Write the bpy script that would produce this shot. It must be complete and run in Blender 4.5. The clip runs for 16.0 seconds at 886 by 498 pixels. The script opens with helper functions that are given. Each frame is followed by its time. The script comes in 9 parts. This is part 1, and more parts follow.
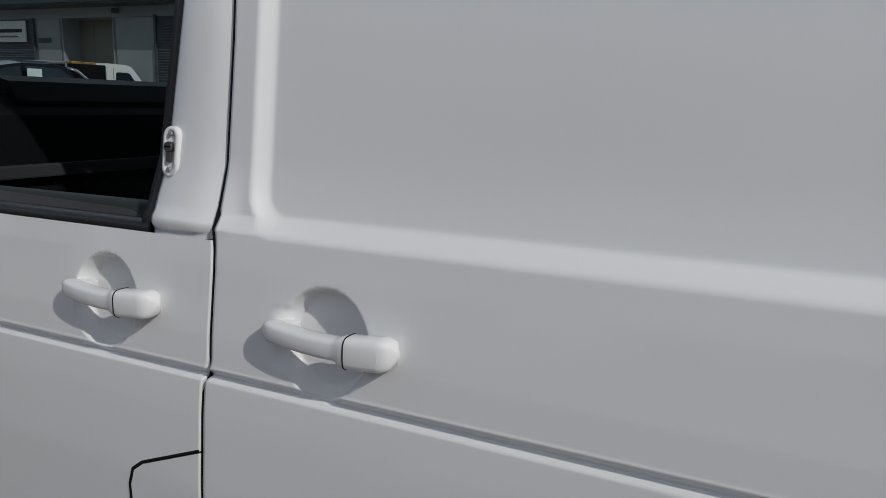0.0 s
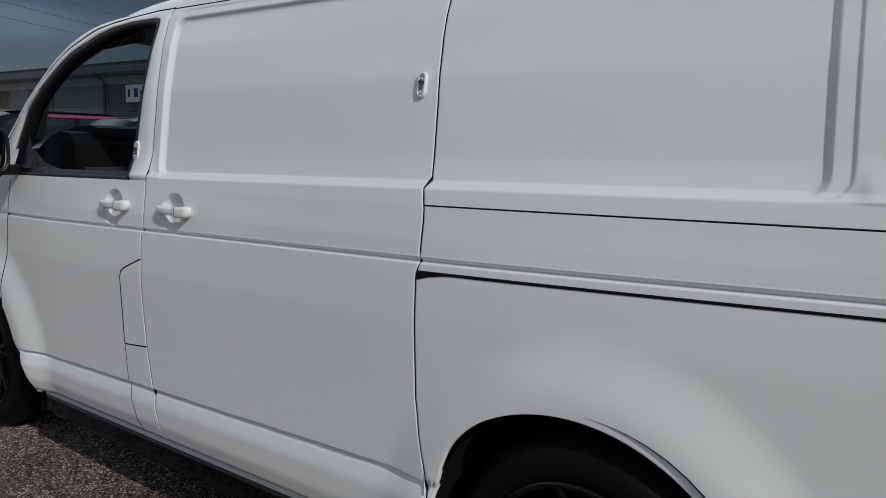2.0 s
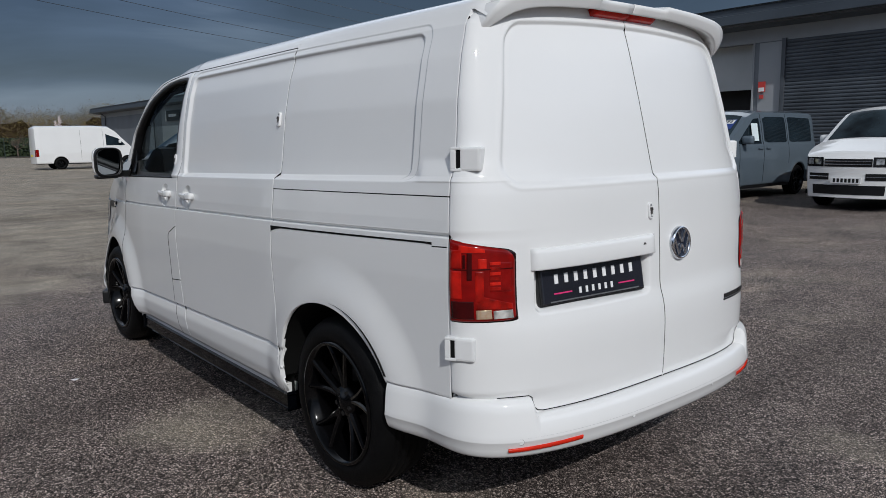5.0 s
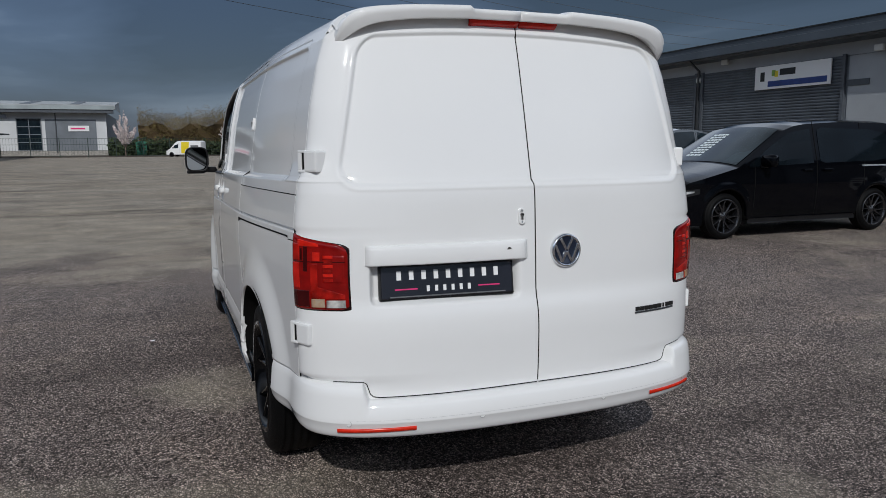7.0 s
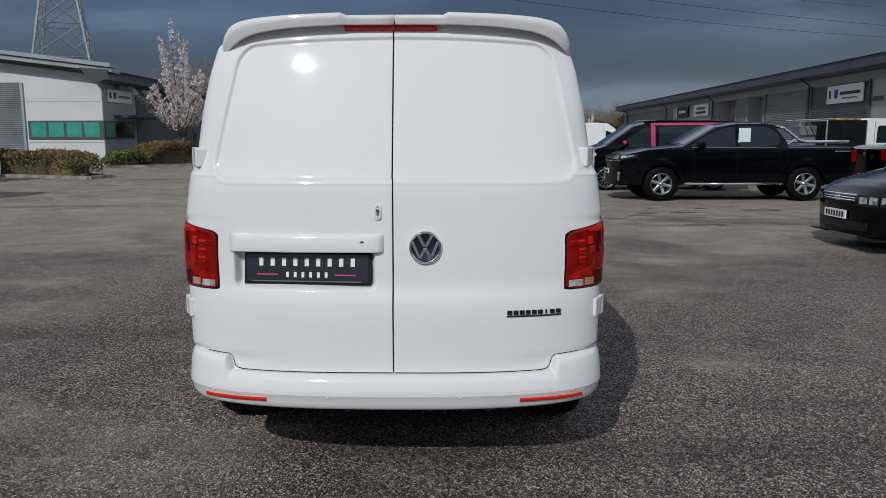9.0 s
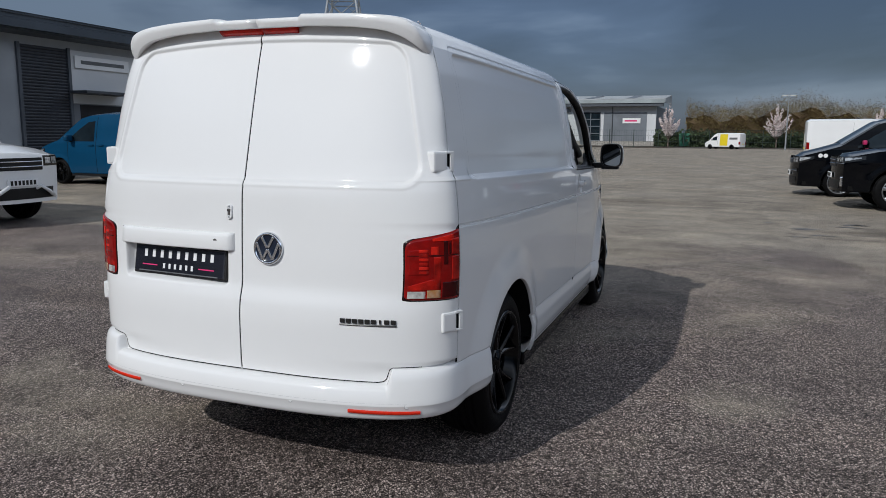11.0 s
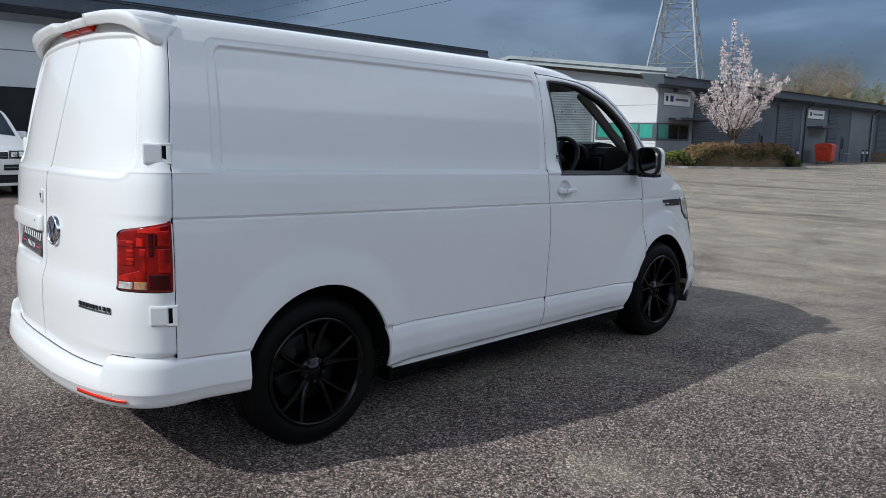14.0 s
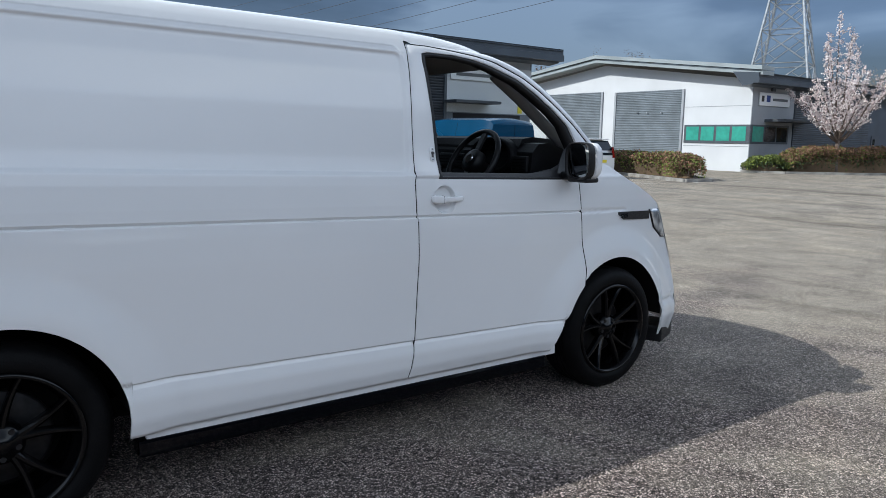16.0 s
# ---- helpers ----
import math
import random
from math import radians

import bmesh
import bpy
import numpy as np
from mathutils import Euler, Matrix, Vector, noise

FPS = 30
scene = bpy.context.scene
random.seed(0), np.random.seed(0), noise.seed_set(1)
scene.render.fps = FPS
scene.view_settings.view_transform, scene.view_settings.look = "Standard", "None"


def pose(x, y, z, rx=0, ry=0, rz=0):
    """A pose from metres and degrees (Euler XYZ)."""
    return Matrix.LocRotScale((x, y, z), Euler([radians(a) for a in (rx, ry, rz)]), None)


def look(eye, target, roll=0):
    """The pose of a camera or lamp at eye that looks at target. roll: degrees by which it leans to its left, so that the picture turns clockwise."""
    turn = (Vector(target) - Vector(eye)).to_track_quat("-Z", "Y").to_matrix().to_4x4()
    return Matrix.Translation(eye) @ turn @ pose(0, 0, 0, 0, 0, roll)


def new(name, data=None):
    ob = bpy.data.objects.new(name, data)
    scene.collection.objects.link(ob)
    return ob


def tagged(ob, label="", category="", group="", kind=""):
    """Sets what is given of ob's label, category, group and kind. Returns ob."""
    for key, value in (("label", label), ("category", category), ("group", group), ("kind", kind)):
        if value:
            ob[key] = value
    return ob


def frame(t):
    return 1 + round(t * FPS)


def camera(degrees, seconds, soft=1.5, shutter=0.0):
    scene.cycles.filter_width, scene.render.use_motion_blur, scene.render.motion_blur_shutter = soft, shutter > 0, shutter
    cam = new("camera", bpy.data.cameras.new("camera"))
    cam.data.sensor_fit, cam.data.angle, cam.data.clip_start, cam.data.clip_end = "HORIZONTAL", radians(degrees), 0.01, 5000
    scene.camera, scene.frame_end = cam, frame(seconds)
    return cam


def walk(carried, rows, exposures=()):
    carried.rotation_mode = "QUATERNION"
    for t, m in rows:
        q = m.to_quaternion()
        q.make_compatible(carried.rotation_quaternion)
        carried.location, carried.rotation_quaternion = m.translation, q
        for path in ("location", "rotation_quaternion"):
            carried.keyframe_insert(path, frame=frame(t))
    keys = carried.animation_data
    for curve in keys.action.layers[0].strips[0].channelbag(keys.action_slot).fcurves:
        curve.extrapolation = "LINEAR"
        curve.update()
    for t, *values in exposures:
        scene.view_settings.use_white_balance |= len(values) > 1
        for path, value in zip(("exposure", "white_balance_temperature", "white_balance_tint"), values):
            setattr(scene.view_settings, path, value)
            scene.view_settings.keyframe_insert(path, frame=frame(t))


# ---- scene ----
cam = camera(62.4, 16.0, 0.65)

PATH = [
    (0, (-0.989, -1.56, 1.383), (-1.864, 0.193, 0.982), 2.0),
    (0.5, (-0.596, -1.779, 1.373), (-1.571, -0.072, 1.006), 1.1),
    (1, (-0.137, -1.969, 1.354), (-1.218, -0.319, 1.025), 0.65),
    (1.5, (0.22, -2.165, 1.351), (-0.89, -0.531, 1.035), 1.1),
    (2, (0.635, -2.338, 1.347), (-0.515, -0.726, 1.065), 1.2),
    (2.5, (1.044, -2.476, 1.344), (-0.144, -0.891, 1.07), 1.3),
    (3, (1.403, -2.583, 1.364), (0.177, -1.03, 1.072), 0.7),
    (3.5, (1.744, -2.621, 1.379), (0.45, -1.125, 1.082), 0.3),
    (6, (2.918, -1.903, 1.41), (1.214, -0.896, 1.12), -1.0),
    (6.5, (3.158, -1.613, 1.414), (1.374, -0.754, 1.129), -0.6),
    (7, (3.311, -1.284, 1.395), (1.463, -0.574, 1.11), -0.3),
    (7.5, (3.463, -0.922, 1.408), (1.55, -0.414, 1.121), -0.6),
    (8, (3.627, -0.537, 1.417), (1.667, -0.272, 1.122), -0.7),
    (8.5, (3.676, -0.132, 1.411), (1.704, 0.018, 1.113), -0.3),
    (9, (3.711, 0.282, 1.404), (1.733, 0.249, 1.109), -0.1),
    (9.5, (3.711, 0.685, 1.394), (1.744, 0.482, 1.098), -0.2),
    (9.7, (3.658, 0.848, 1.411), (1.699, 0.578, 1.111), 0.1),
    (11.8, (3.106, 2.425, 1.437), (1.409, 1.41, 1.133), 0.0),
    (12, (3.035, 2.569, 1.435), (1.389, 1.475, 1.131), -0.0),
    (12.5, (2.756, 2.875, 1.435), (1.176, 1.687, 1.131), 0.3),
    (13, (2.481, 3.198, 1.425), (0.974, 1.918, 1.123), 0.5),
    (13.5, (2.167, 3.435, 1.409), (0.748, 2.058, 1.105), 0.8),
    (14, (1.806, 3.613, 1.417), (0.445, 2.179, 1.115), 1.1),
    (14.5, (1.423, 3.771, 1.401), (0.141, 2.266, 1.101), 1.0),
    (15, (1.03, 3.796, 1.382), (-0.221, 2.264, 1.084), 1.3),
    (15.5, (0.599, 3.726, 1.371), (-0.619, 2.168, 1.073), 1.2),
    (16, (0.175, 3.575, 1.379), (-0.986, 1.973, 1.083), 1.1),
]
walk(cam, [(t, look(eye, target, roll)) for t, eye, target, roll in PATH],
     [(0, -0.65, 6400, 9), (1, -0.68, 6400, 9), (1.5, -0.67, 6350, 6), (2.0, -0.64, 6350, 6), (2.5, -0.42, 6300, 8), (3.5, -0.40, 6250, 9), (6, -0.58, 6200, 8.5), (9.5, -0.60, 6200, 8.5), (12, -0.22, 6200, 8), (13.0, -0.12, 6130, 7.3), (13.5, -0.04, 6100, 7), (14.5, 0.17, 6060, 6.6), (16, 0.34, 6000, 6)])

# ---- sky, sun ----
SUN_WAY = Vector((1.25, -0.48, 1.0)).normalized()
world = bpy.data.worlds.new("sky")
scene.world = world
world.use_nodes = True
wn, wl = world.node_tree.nodes, world.node_tree.links
wn.clear()


def wnode(kind, **values):
    n = wn.new(kind)
    for k, v in values.items():
        n.inputs[k].default_value = v
    return n


w_out = wnode("ShaderNodeOutputWorld")
w_bg = wnode("ShaderNodeBackground", Strength=1.0)
w_sky = wn.new("ShaderNodeTexSky")
w_sky.sky_type, w_sky.sun_disc = "NISHITA", False
w_sky.sun_elevation = math.asin(SUN_WAY.z)
w_sky.sun_rotation = math.atan2(SUN_WAY.x, SUN_WAY.y)
w_co = wn.new("ShaderNodeTexCoord")
w_sep = wn.new("ShaderNodeSeparateXYZ")
w_map = wnode("ShaderNodeMapping", Scale=(1.0, 1.0, 4.2))
w_noise = wnode("ShaderNodeTexNoise", Scale=2.2, Detail=5.0, Roughness=0.48, Distortion=0.5)
w_noise2 = wnode("ShaderNodeTexNoise", Scale=1.0, Detail=3.0, Roughness=0.5)
wl.new(w_co.outputs["Generated"], w_sep.inputs[0])
wl.new(w_co.outputs["Generated"], w_map.inputs[0])
wl.new(w_map.outputs[0], w_noise.inputs["Vector"])
wl.new(w_map.outputs[0], w_noise2.inputs["Vector"])
w_add = wn.new("ShaderNodeMath")
w_add.operation = "MULTIPLY_ADD"
w_add.inputs[1].default_value = 0.55
wl.new(w_noise2.outputs["Fac"], w_add.inputs[0])
w_half = wn.new("ShaderNodeMath")
w_half.operation = "MULTIPLY"
w_half.inputs[1].default_value = 0.55
wl.new(w_noise.outputs["Fac"], w_half.inputs[0])
wl.new(w_half.outputs[0], w_add.inputs[2])
# storm cloud low down; unseen bright band above it added to light the sides
w_ramp = wn.new("ShaderNodeValToRGB")
w_ramp.color_ramp.elements[0].position, w_ramp.color_ramp.elements[0].color = 0.46, (0.030, 0.049, 0.094, 1)
w_ramp.color_ramp.elements[1].position, w_ramp.color_ramp.elements[1].color = 0.625, (0.205, 0.265, 0.372, 1)
mid = w_ramp.color_ramp.elements.new(0.55)
mid.color = (0.078, 0.115, 0.196, 1)
wl.new(w_add.outputs[0], w_ramp.inputs[0])
w_high = wn.new("ShaderNodeValToRGB")
w_high.color_ramp.elements[0].position, w_high.color_ramp.elements[0].color = 0.40, (0.60, 0.70, 0.92, 1)
w_high.color_ramp.elements[1].position, w_high.color_ramp.elements[1].color = 0.70, (1.15, 1.2, 1.26, 1)
wl.new(w_add.outputs[0], w_high.inputs[0])
w_el = wnode("ShaderNodeMapRange", **{"From Min": 0.21, "From Max": 0.44})
w_el.interpolation_type = "SMOOTHSTEP"
wl.new(w_sep.outputs["Z"], w_el.inputs["Value"])
w_mix = wn.new("ShaderNodeMix")
w_mix.data_type = "RGBA"
wl.new(w_el.outputs[0], w_mix.inputs[0])
w_low = wnode("ShaderNodeMapRange", **{"From Min": 0.0, "From Max": 0.26, "To Min": 0.72, "To Max": 1.35})
wl.new(w_sep.outputs["Z"], w_low.inputs["Value"])
w_lowc = wn.new("ShaderNodeVectorMath")
w_lowc.operation = "SCALE"
wl.new(w_ramp.outputs[0], w_lowc.inputs[0])
wl.new(w_low.outputs[0], w_lowc.inputs["Scale"])
w_bank = wnode("ShaderNodeMapRange", **{"From Min": 0.02, "From Max": 0.55, "To Min": 1.0, "To Max": 0.50})
w_bank.interpolation_type = "SMOOTHSTEP"
wl.new(w_sep.outputs["Y"], w_bank.inputs["Value"])
w_banked = wn.new("ShaderNodeVectorMath")
w_banked.operation = "SCALE"
wl.new(w_lowc.outputs[0], w_banked.inputs[0])
wl.new(w_bank.outputs[0], w_banked.inputs["Scale"])
w_bank2 = wnode("ShaderNodeMapRange", **{"From Min": -0.25, "From Max": -0.75, "To Min": 1.0, "To Max": 0.62})
w_bank2.interpolation_type = "SMOOTHSTEP"
wl.new(w_sep.outputs["Y"], w_bank2.inputs["Value"])
w_banked2 = wn.new("ShaderNodeVectorMath")
w_banked2.operation = "SCALE"
wl.new(w_banked.outputs[0], w_banked2.inputs[0])
wl.new(w_bank2.outputs[0], w_banked2.inputs["Scale"])
wl.new(w_banked2.outputs[0], w_mix.inputs[6])
# out of view: zenith dimmed so that shaded ground stays dark
w_zen = wnode("ShaderNodeMapRange", **{"From Min": 0.45, "From Max": 0.80, "To Min": 1.12, "To Max": 0.10})
wl.new(w_sep.outputs["Z"], w_zen.inputs["Value"])
w_dim = wn.new("ShaderNodeVectorMath")
w_dim.operation = "SCALE"
wl.new(w_high.outputs[0], w_dim.inputs[0])
wl.new(w_zen.outputs[0], w_dim.inputs["Scale"])
# out of view: band made brighter towards +y to fill the shaded flank
w_fill = wnode("ShaderNodeMapRange", **{"From Min": 0.0, "From Max": 0.6, "To Min": 1.0, "To Max": 1.38})
w_fill.interpolation_type = "SMOOTHSTEP"
wl.new(w_sep.outputs["Y"], w_fill.inputs["Value"])
w_filled = wn.new("ShaderNodeVectorMath")
w_filled.operation = "SCALE"
wl.new(w_dim.outputs[0], w_filled.inputs[0])
wl.new(w_fill.outputs[0], w_filled.inputs["Scale"])
wl.new(w_filled.outputs[0], w_mix.inputs[7])
w_blue = wn.new("ShaderNodeMix")
w_blue.data_type, w_blue.blend_type = "RGBA", "ADD"
w_blue.inputs[0].default_value = 0.018
wl.new(w_mix.outputs[2], w_blue.inputs[6])
wl.new(w_sky.outputs[0], w_blue.inputs[7])
wl.new(w_blue.outputs[2], w_bg.inputs["Color"])
wl.new(w_bg.outputs[0], w_out.inputs[0])

sun = new("sun", bpy.data.lights.new("sun", "SUN"))
sun.data.energy, sun.data.angle, sun.data.color = 3.15, radians(0.53), (1.0, 0.965, 0.915)
sun.matrix_world = look(SUN_WAY * 60, (0, 0, 0))

# ---- materials ----


def material(name, color, rough=0.5, metal=0.0, coat=0.0, vary=0.06, vscale=3.0, bump=0.0, bscale=80.0, spec=0.5, tint=None, emit=0.0, per_object=0.0):
    m = bpy.data.materials.new(name)
    m.use_nodes = True
    n, l = m.node_tree.nodes, m.node_tree.links
    b = n["Principled BSDF"]
    b.inputs["Roughness"].default_value, b.inputs["Metallic"].default_value = rough, metal
    b.inputs["Coat Weight"].default_value, b.inputs["Coat Roughness"].default_value = coat, 0.055
    b.inputs["Specular IOR Level"].default_value = spec
    b.inputs["Base Color"].default_value = (*color, 1)
    co = n.new("ShaderNodeTexCoord")
    if vary > 0:
        big = n.new("ShaderNodeTexNoise")
        big.inputs["Scale"].default_value, big.inputs["Detail"].default_value = vscale, 6
        l.new(co.outputs["Object"], big.inputs["Vector"])
        ramp = n.new("ShaderNodeValToRGB")
        dark = tint if tint else tuple(c * (1 - vary * 2) for c in color)
        ramp.color_ramp.elements[0].position, ramp.color_ramp.elements[0].color = 0.3, (*dark, 1)
        ramp.color_ramp.elements[1].position, ramp.color_ramp.elements[1].color = 0.68, (*[min(1, c * (1 + vary)) for c in color], 1)
        l.new(big.outputs["Fac"], ramp.inputs[0])
        last = ramp.outputs[0]
        if per_object:
            info = n.new("ShaderNodeObjectInfo")
            hsv = n.new("ShaderNodeHueSaturation")
            mr = n.new("ShaderNodeMapRange")
            mr.inputs["To Min"].default_value, mr.inputs["To Max"].default_value = 1 - per_object, 1 + per_object
            l.new(info.outputs["Random"], mr.inputs["Value"])
            l.new(mr.outputs[0], hsv.inputs["Value"])
            l.new(last, hsv.inputs["Color"])
            last = hsv.outputs[0]
        l.new(last, b.inputs["Base Color"])
        rr = n.new("ShaderNodeMapRange")
        rr.inputs["To Min"].default_value, rr.inputs["To Max"].default_value = rough * 0.85, min(1, rough * 1.2)
        l.new(big.outputs["Fac"], rr.inputs["Value"])
        l.new(rr.outputs[0], b.inputs["Roughness"])
    if bump > 0:
        fine = n.new("ShaderNodeTexNoise")
        fine.inputs["Scale"].default_value, fine.inputs["Detail"].default_value = bscale, 4
        l.new(co.outputs["Object"], fine.inputs["Vector"])
        bp = n.new("ShaderNodeBump")
        bp.inputs["Strength"].default_value, bp.inputs["Distance"].default_value = bump, 0.01
        l.new(fine.outputs["Fac"], bp.inputs["Height"])
        l.new(bp.outputs[0], b.inputs["Normal"])
    if emit:
        b.inputs["Emission Color"].default_value, b.inputs["Emission Strength"].default_value = (*color, 1), emit
    return m


def glass(name, color, rough=0.02, ior=1.45):
    """Thin pane: part clear, part glossy."""
    m = bpy.data.materials.new(name)
    m.use_nodes = True
    n, l = m.node_tree.nodes, m.node_tree.links
    n.clear()
    out, mix = n.new("ShaderNodeOutputMaterial"), n.new("ShaderNodeMixShader")
    clear, gloss, fr = n.new("ShaderNodeBsdfTransparent"), n.new("ShaderNodeBsdfGlossy"), n.new("ShaderNodeFresnel")
    clear.inputs[0].default_value = (*color, 1)
    gloss.inputs["Roughness"].default_value = rough
    fr.inputs["IOR"].default_value = ior
    l.new(fr.outputs[0], mix.inputs[0])
    l.new(clear.outputs[0], mix.inputs[1])
    l.new(gloss.outputs[0], mix.inputs[2])
    l.new(mix.outputs[0], out.inputs[0])
    return m


def paint(name, color, rough=0.32, dust=0.03):
    return material(name, color, rough=rough, coat=1.0, vary=dust, vscale=1.3, spec=0.2)


WHITE = paint("white_paint", (0.79, 0.79, 0.785), 0.55, 0.012)
BLACK_PAINT = material("black_paint", (0.0016, 0.0020, 0.0032), 0.05, vary=0.1, vscale=1.3, spec=0.17)
GREY_PAINT = paint("grey_paint", (0.105, 0.135, 0.165), 0.3)
SILVER_PAINT = paint("silver_paint", (0.085, 0.098, 0.115), 0.3)
PINK_PAINT = paint("pink_paint", (0.50, 0.03, 0.13), 0.3)
BLUE_PAINT = material("blue_paint", (0.0055, 0.055, 0.125), 0.22, vary=0.05, vscale=1.3, spec=0.25)
YELLOW_PAINT = paint("yellow_paint", (0.75, 0.58, 0.02), 0.35)
PLASTIC = material("black_plastic", (0.008, 0.008, 0.009), 0.42, spec=0.35, vary=0.2, bump=0.15, bscale=400)
TRIM_GREY = material("grey_trim", (0.045, 0.047, 0.05), 0.6, vary=0.15, bump=0.15, bscale=300)
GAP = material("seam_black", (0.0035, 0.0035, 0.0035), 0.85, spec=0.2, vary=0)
GROOVE = material("moulding_grey", (0.13, 0.135, 0.14), 0.5, vary=0.1)
RUBBER = material("tyre_rubber", (0.0042, 0.0042, 0.0046), 0.55, spec=0.10, vary=0.25, vscale=9, bump=0.2, bscale=160)
RIM_BLACK = material("gloss_black_alloy", (0.0022, 0.0022, 0.0026), 0.10, spec=0.20, coat=0.08, vary=0.15)
RIM_SILVER = material("machined_alloy", (0.42, 0.43, 0.45), 0.28, metal=0.9, vary=0.1)
DISC = material("dark_brake_disc", (0.03, 0.03, 0.032), 0.45, metal=0.8, vary=0.2, vscale=20)
STEEL = material("brake_steel", (0.16, 0.15, 0.145), 0.4, metal=0.9, vary=0.2, vscale=20)
CHROME = material("chrome", (0.70, 0.72, 0.75), 0.1, metal=1.0, vary=0.03)
RED_LENS = material("red_lens", (0.22, 0.003, 0.0025), 0.08, spec=0.3, vary=0.15, vscale=22)
RED_BRIGHT = material("bright_red_lens", (0.62, 0.016, 0.008), 0.08, spec=0.35, vary=0.12, vscale=40)
RED_MID = material("red_lens_lit", (0.42, 0.008, 0.004), 0.08, spec=0.35, vary=0.35, vscale=16)
RED_DARK = material("dark_red_lens", (0.045, 0.0015, 0.002), 0.09, spec=0.3, vary=0.2, vscale=22)
LENS_FRAME = material("lens_frame", (0.012, 0.0015, 0.002), 0.10, spec=0.35, vary=0.1)
REFLECTOR = material("red_reflector", (0.62, 0.022, 0.006), 0.2, spec=0.25, vary=0.1, vscale=60)
JOINT_CREASE_GREY = material("sensor_joint_and_crease_shade", (0.42, 0.425, 0.43), 0.5, vary=0)
CLEAR_LENS = material("clear_lens", (0.62, 0.60, 0.57), 0.12, metal=0.3, coat=1.0, vary=0.25, vscale=35)
AMBER_LENS = material("amber_lens", (0.45, 0.36, 0.27), 0.12, metal=0.4, coat=0.6, vary=0.3, vscale=30, tint=(0.55, 0.20, 0.03))
LAMP_GLASS = material("headlamp_glass", (0.62, 0.64, 0.66), 0.12, metal=0.55, coat=0.6, vary=0.5, vscale=16, tint=(0.10, 0.11, 0.12))
PLATE_DARK = material("plate_dark", (0.014, 0.015, 0.022), 0.22, coat=0.5, vary=0.1)
INK_WHITE = material("white_print", (0.8, 0.8, 0.8), 0.5, vary=0)
BADGE_NAVY = material("badge_navy", (0.012, 0.018, 0.035), 0.15, spec=0.5, vary=0)
INK_PINK = material("pink_print", (0.75, 0.03, 0.18), 0.5, vary=0)
INK_BLACK = material("black_print", (0.012, 0.012, 0.012), 0.35, vary=0)
INK_BLUE = material("blue_print", (0.02, 0.05, 0.22), 0.5, vary=0.1)
INK_GREEN = material("green_print", (0.25, 0.42, 0.08), 0.5, vary=0.1)
INK_YELLOW = material("yellow_print", (0.80, 0.66, 0.03), 0.5, vary=0.05)
INK_RED = material("red_print", (0.55, 0.05, 0.04), 0.5, vary=0.05)
AMBER_BAR = material("amber_plastic", (0.42, 0.22, 0.06), 0.4, vary=0.3, vscale=6)
PAPER = material("paper", (0.72, 0.80, 0.82), 0.7, vary=0.04)
CABIN = material("dark_cabin_plastic", (0.0045, 0.0048, 0.006), 0.55, spec=0.2, vary=0.2, bump=0.2, bscale=250)
CABIN_GREY = material("grey_cabin_plastic", (0.05, 0.05, 0.053), 0.6, vary=0.15, bump=0.2, bscale=250)
# pale trim whose near-white base colour carries the sunlight on it
SUNNED_TRIM = material("sunned_trim", (0.74, 0.74, 0.72), 0.7, vary=0.05)
HEADLINER = material("headliner", (0.22, 0.22, 0.215), 0.9, vary=0.08)
GLASS = glass("clear_window_glass", (0.90, 0.94, 0.93))
SIDE_GLASS = glass("tinted_side_glass", (0.60, 0.66, 0.65), ior=1.05)
TINT = material("tinted_glass", (0.013, 0.021, 0.028), 0.035, spec=0.24, vary=0.2, vscale=1.5)
TINT_DARK = material("privacy_glass", (0.005, 0.008, 0.011), 0.035, spec=0.16, vary=0.2, vscale=1.5)
RIM_GLOSS = material("polished_black_alloy", (0.012, 0.012, 0.014), 0.10, spec=0.6, coat=0.7, vary=0.15)
SCREEN = material("windscreen_glass", (0.030, 0.046, 0.056), 0.04, spec=0.35, coat=0.1, vary=0.5, vscale=1.2)
LAMP_BEZEL = material("dark_lamp_bezel", (0.015, 0.016, 0.018), 0.08, spec=0.5, vary=0.2)
MIRROR = material("mirror_glass", (0.5, 0.53, 0.55), 0.02, metal=1.0, vary=0)

CLAD_GREY = material("grey_cladding", (0.165, 0.182, 0.205), 0.5, vary=0.10, vscale=0.6, bump=0.1, bscale=6)
CLAD_LIGHT = material("pale_grey_cladding", (0.33, 0.348, 0.37), 0.5, vary=0.08, vscale=0.6)
CLAD_PALE = material("pale_loading_door", (0.44, 0.46, 0.47), 0.5, vary=0.06, vscale=0.8)
CLAD_DARK = material("dark_grey_cladding", (0.080, 0.096, 0.122), 0.5, vary=0.15, vscale=0.8)
CLAD_WHITE = material("white_cladding", (0.63, 0.64, 0.65), 0.5, vary=0.04, vscale=0.5)
SHUTTER = material("grey_shutter", (0.17, 0.195, 0.215), 0.45, vary=0.12, vscale=1.2)
SHUTTER_BLACK = material("black_shutter", (0.022, 0.026, 0.036), 0.5, vary=0.15, vscale=1.2)
SHUTTER_DARK = material("dark_shutter", (0.066, 0.078, 0.095), 0.42, vary=0.15, vscale=1.2)
FASCIA = material("roof_fascia", (0.060, 0.075, 0.095), 0.42, vary=0.12, vscale=0.5)
FASCIA_PALE = material("pale_roof_fascia", (0.33, 0.37, 0.38), 0.5, vary=0.12, vscale=0.5)
ROOF_SHEET = material("roof_sheet", (0.36, 0.38, 0.39), 0.5, vary=0.12, vscale=0.4)
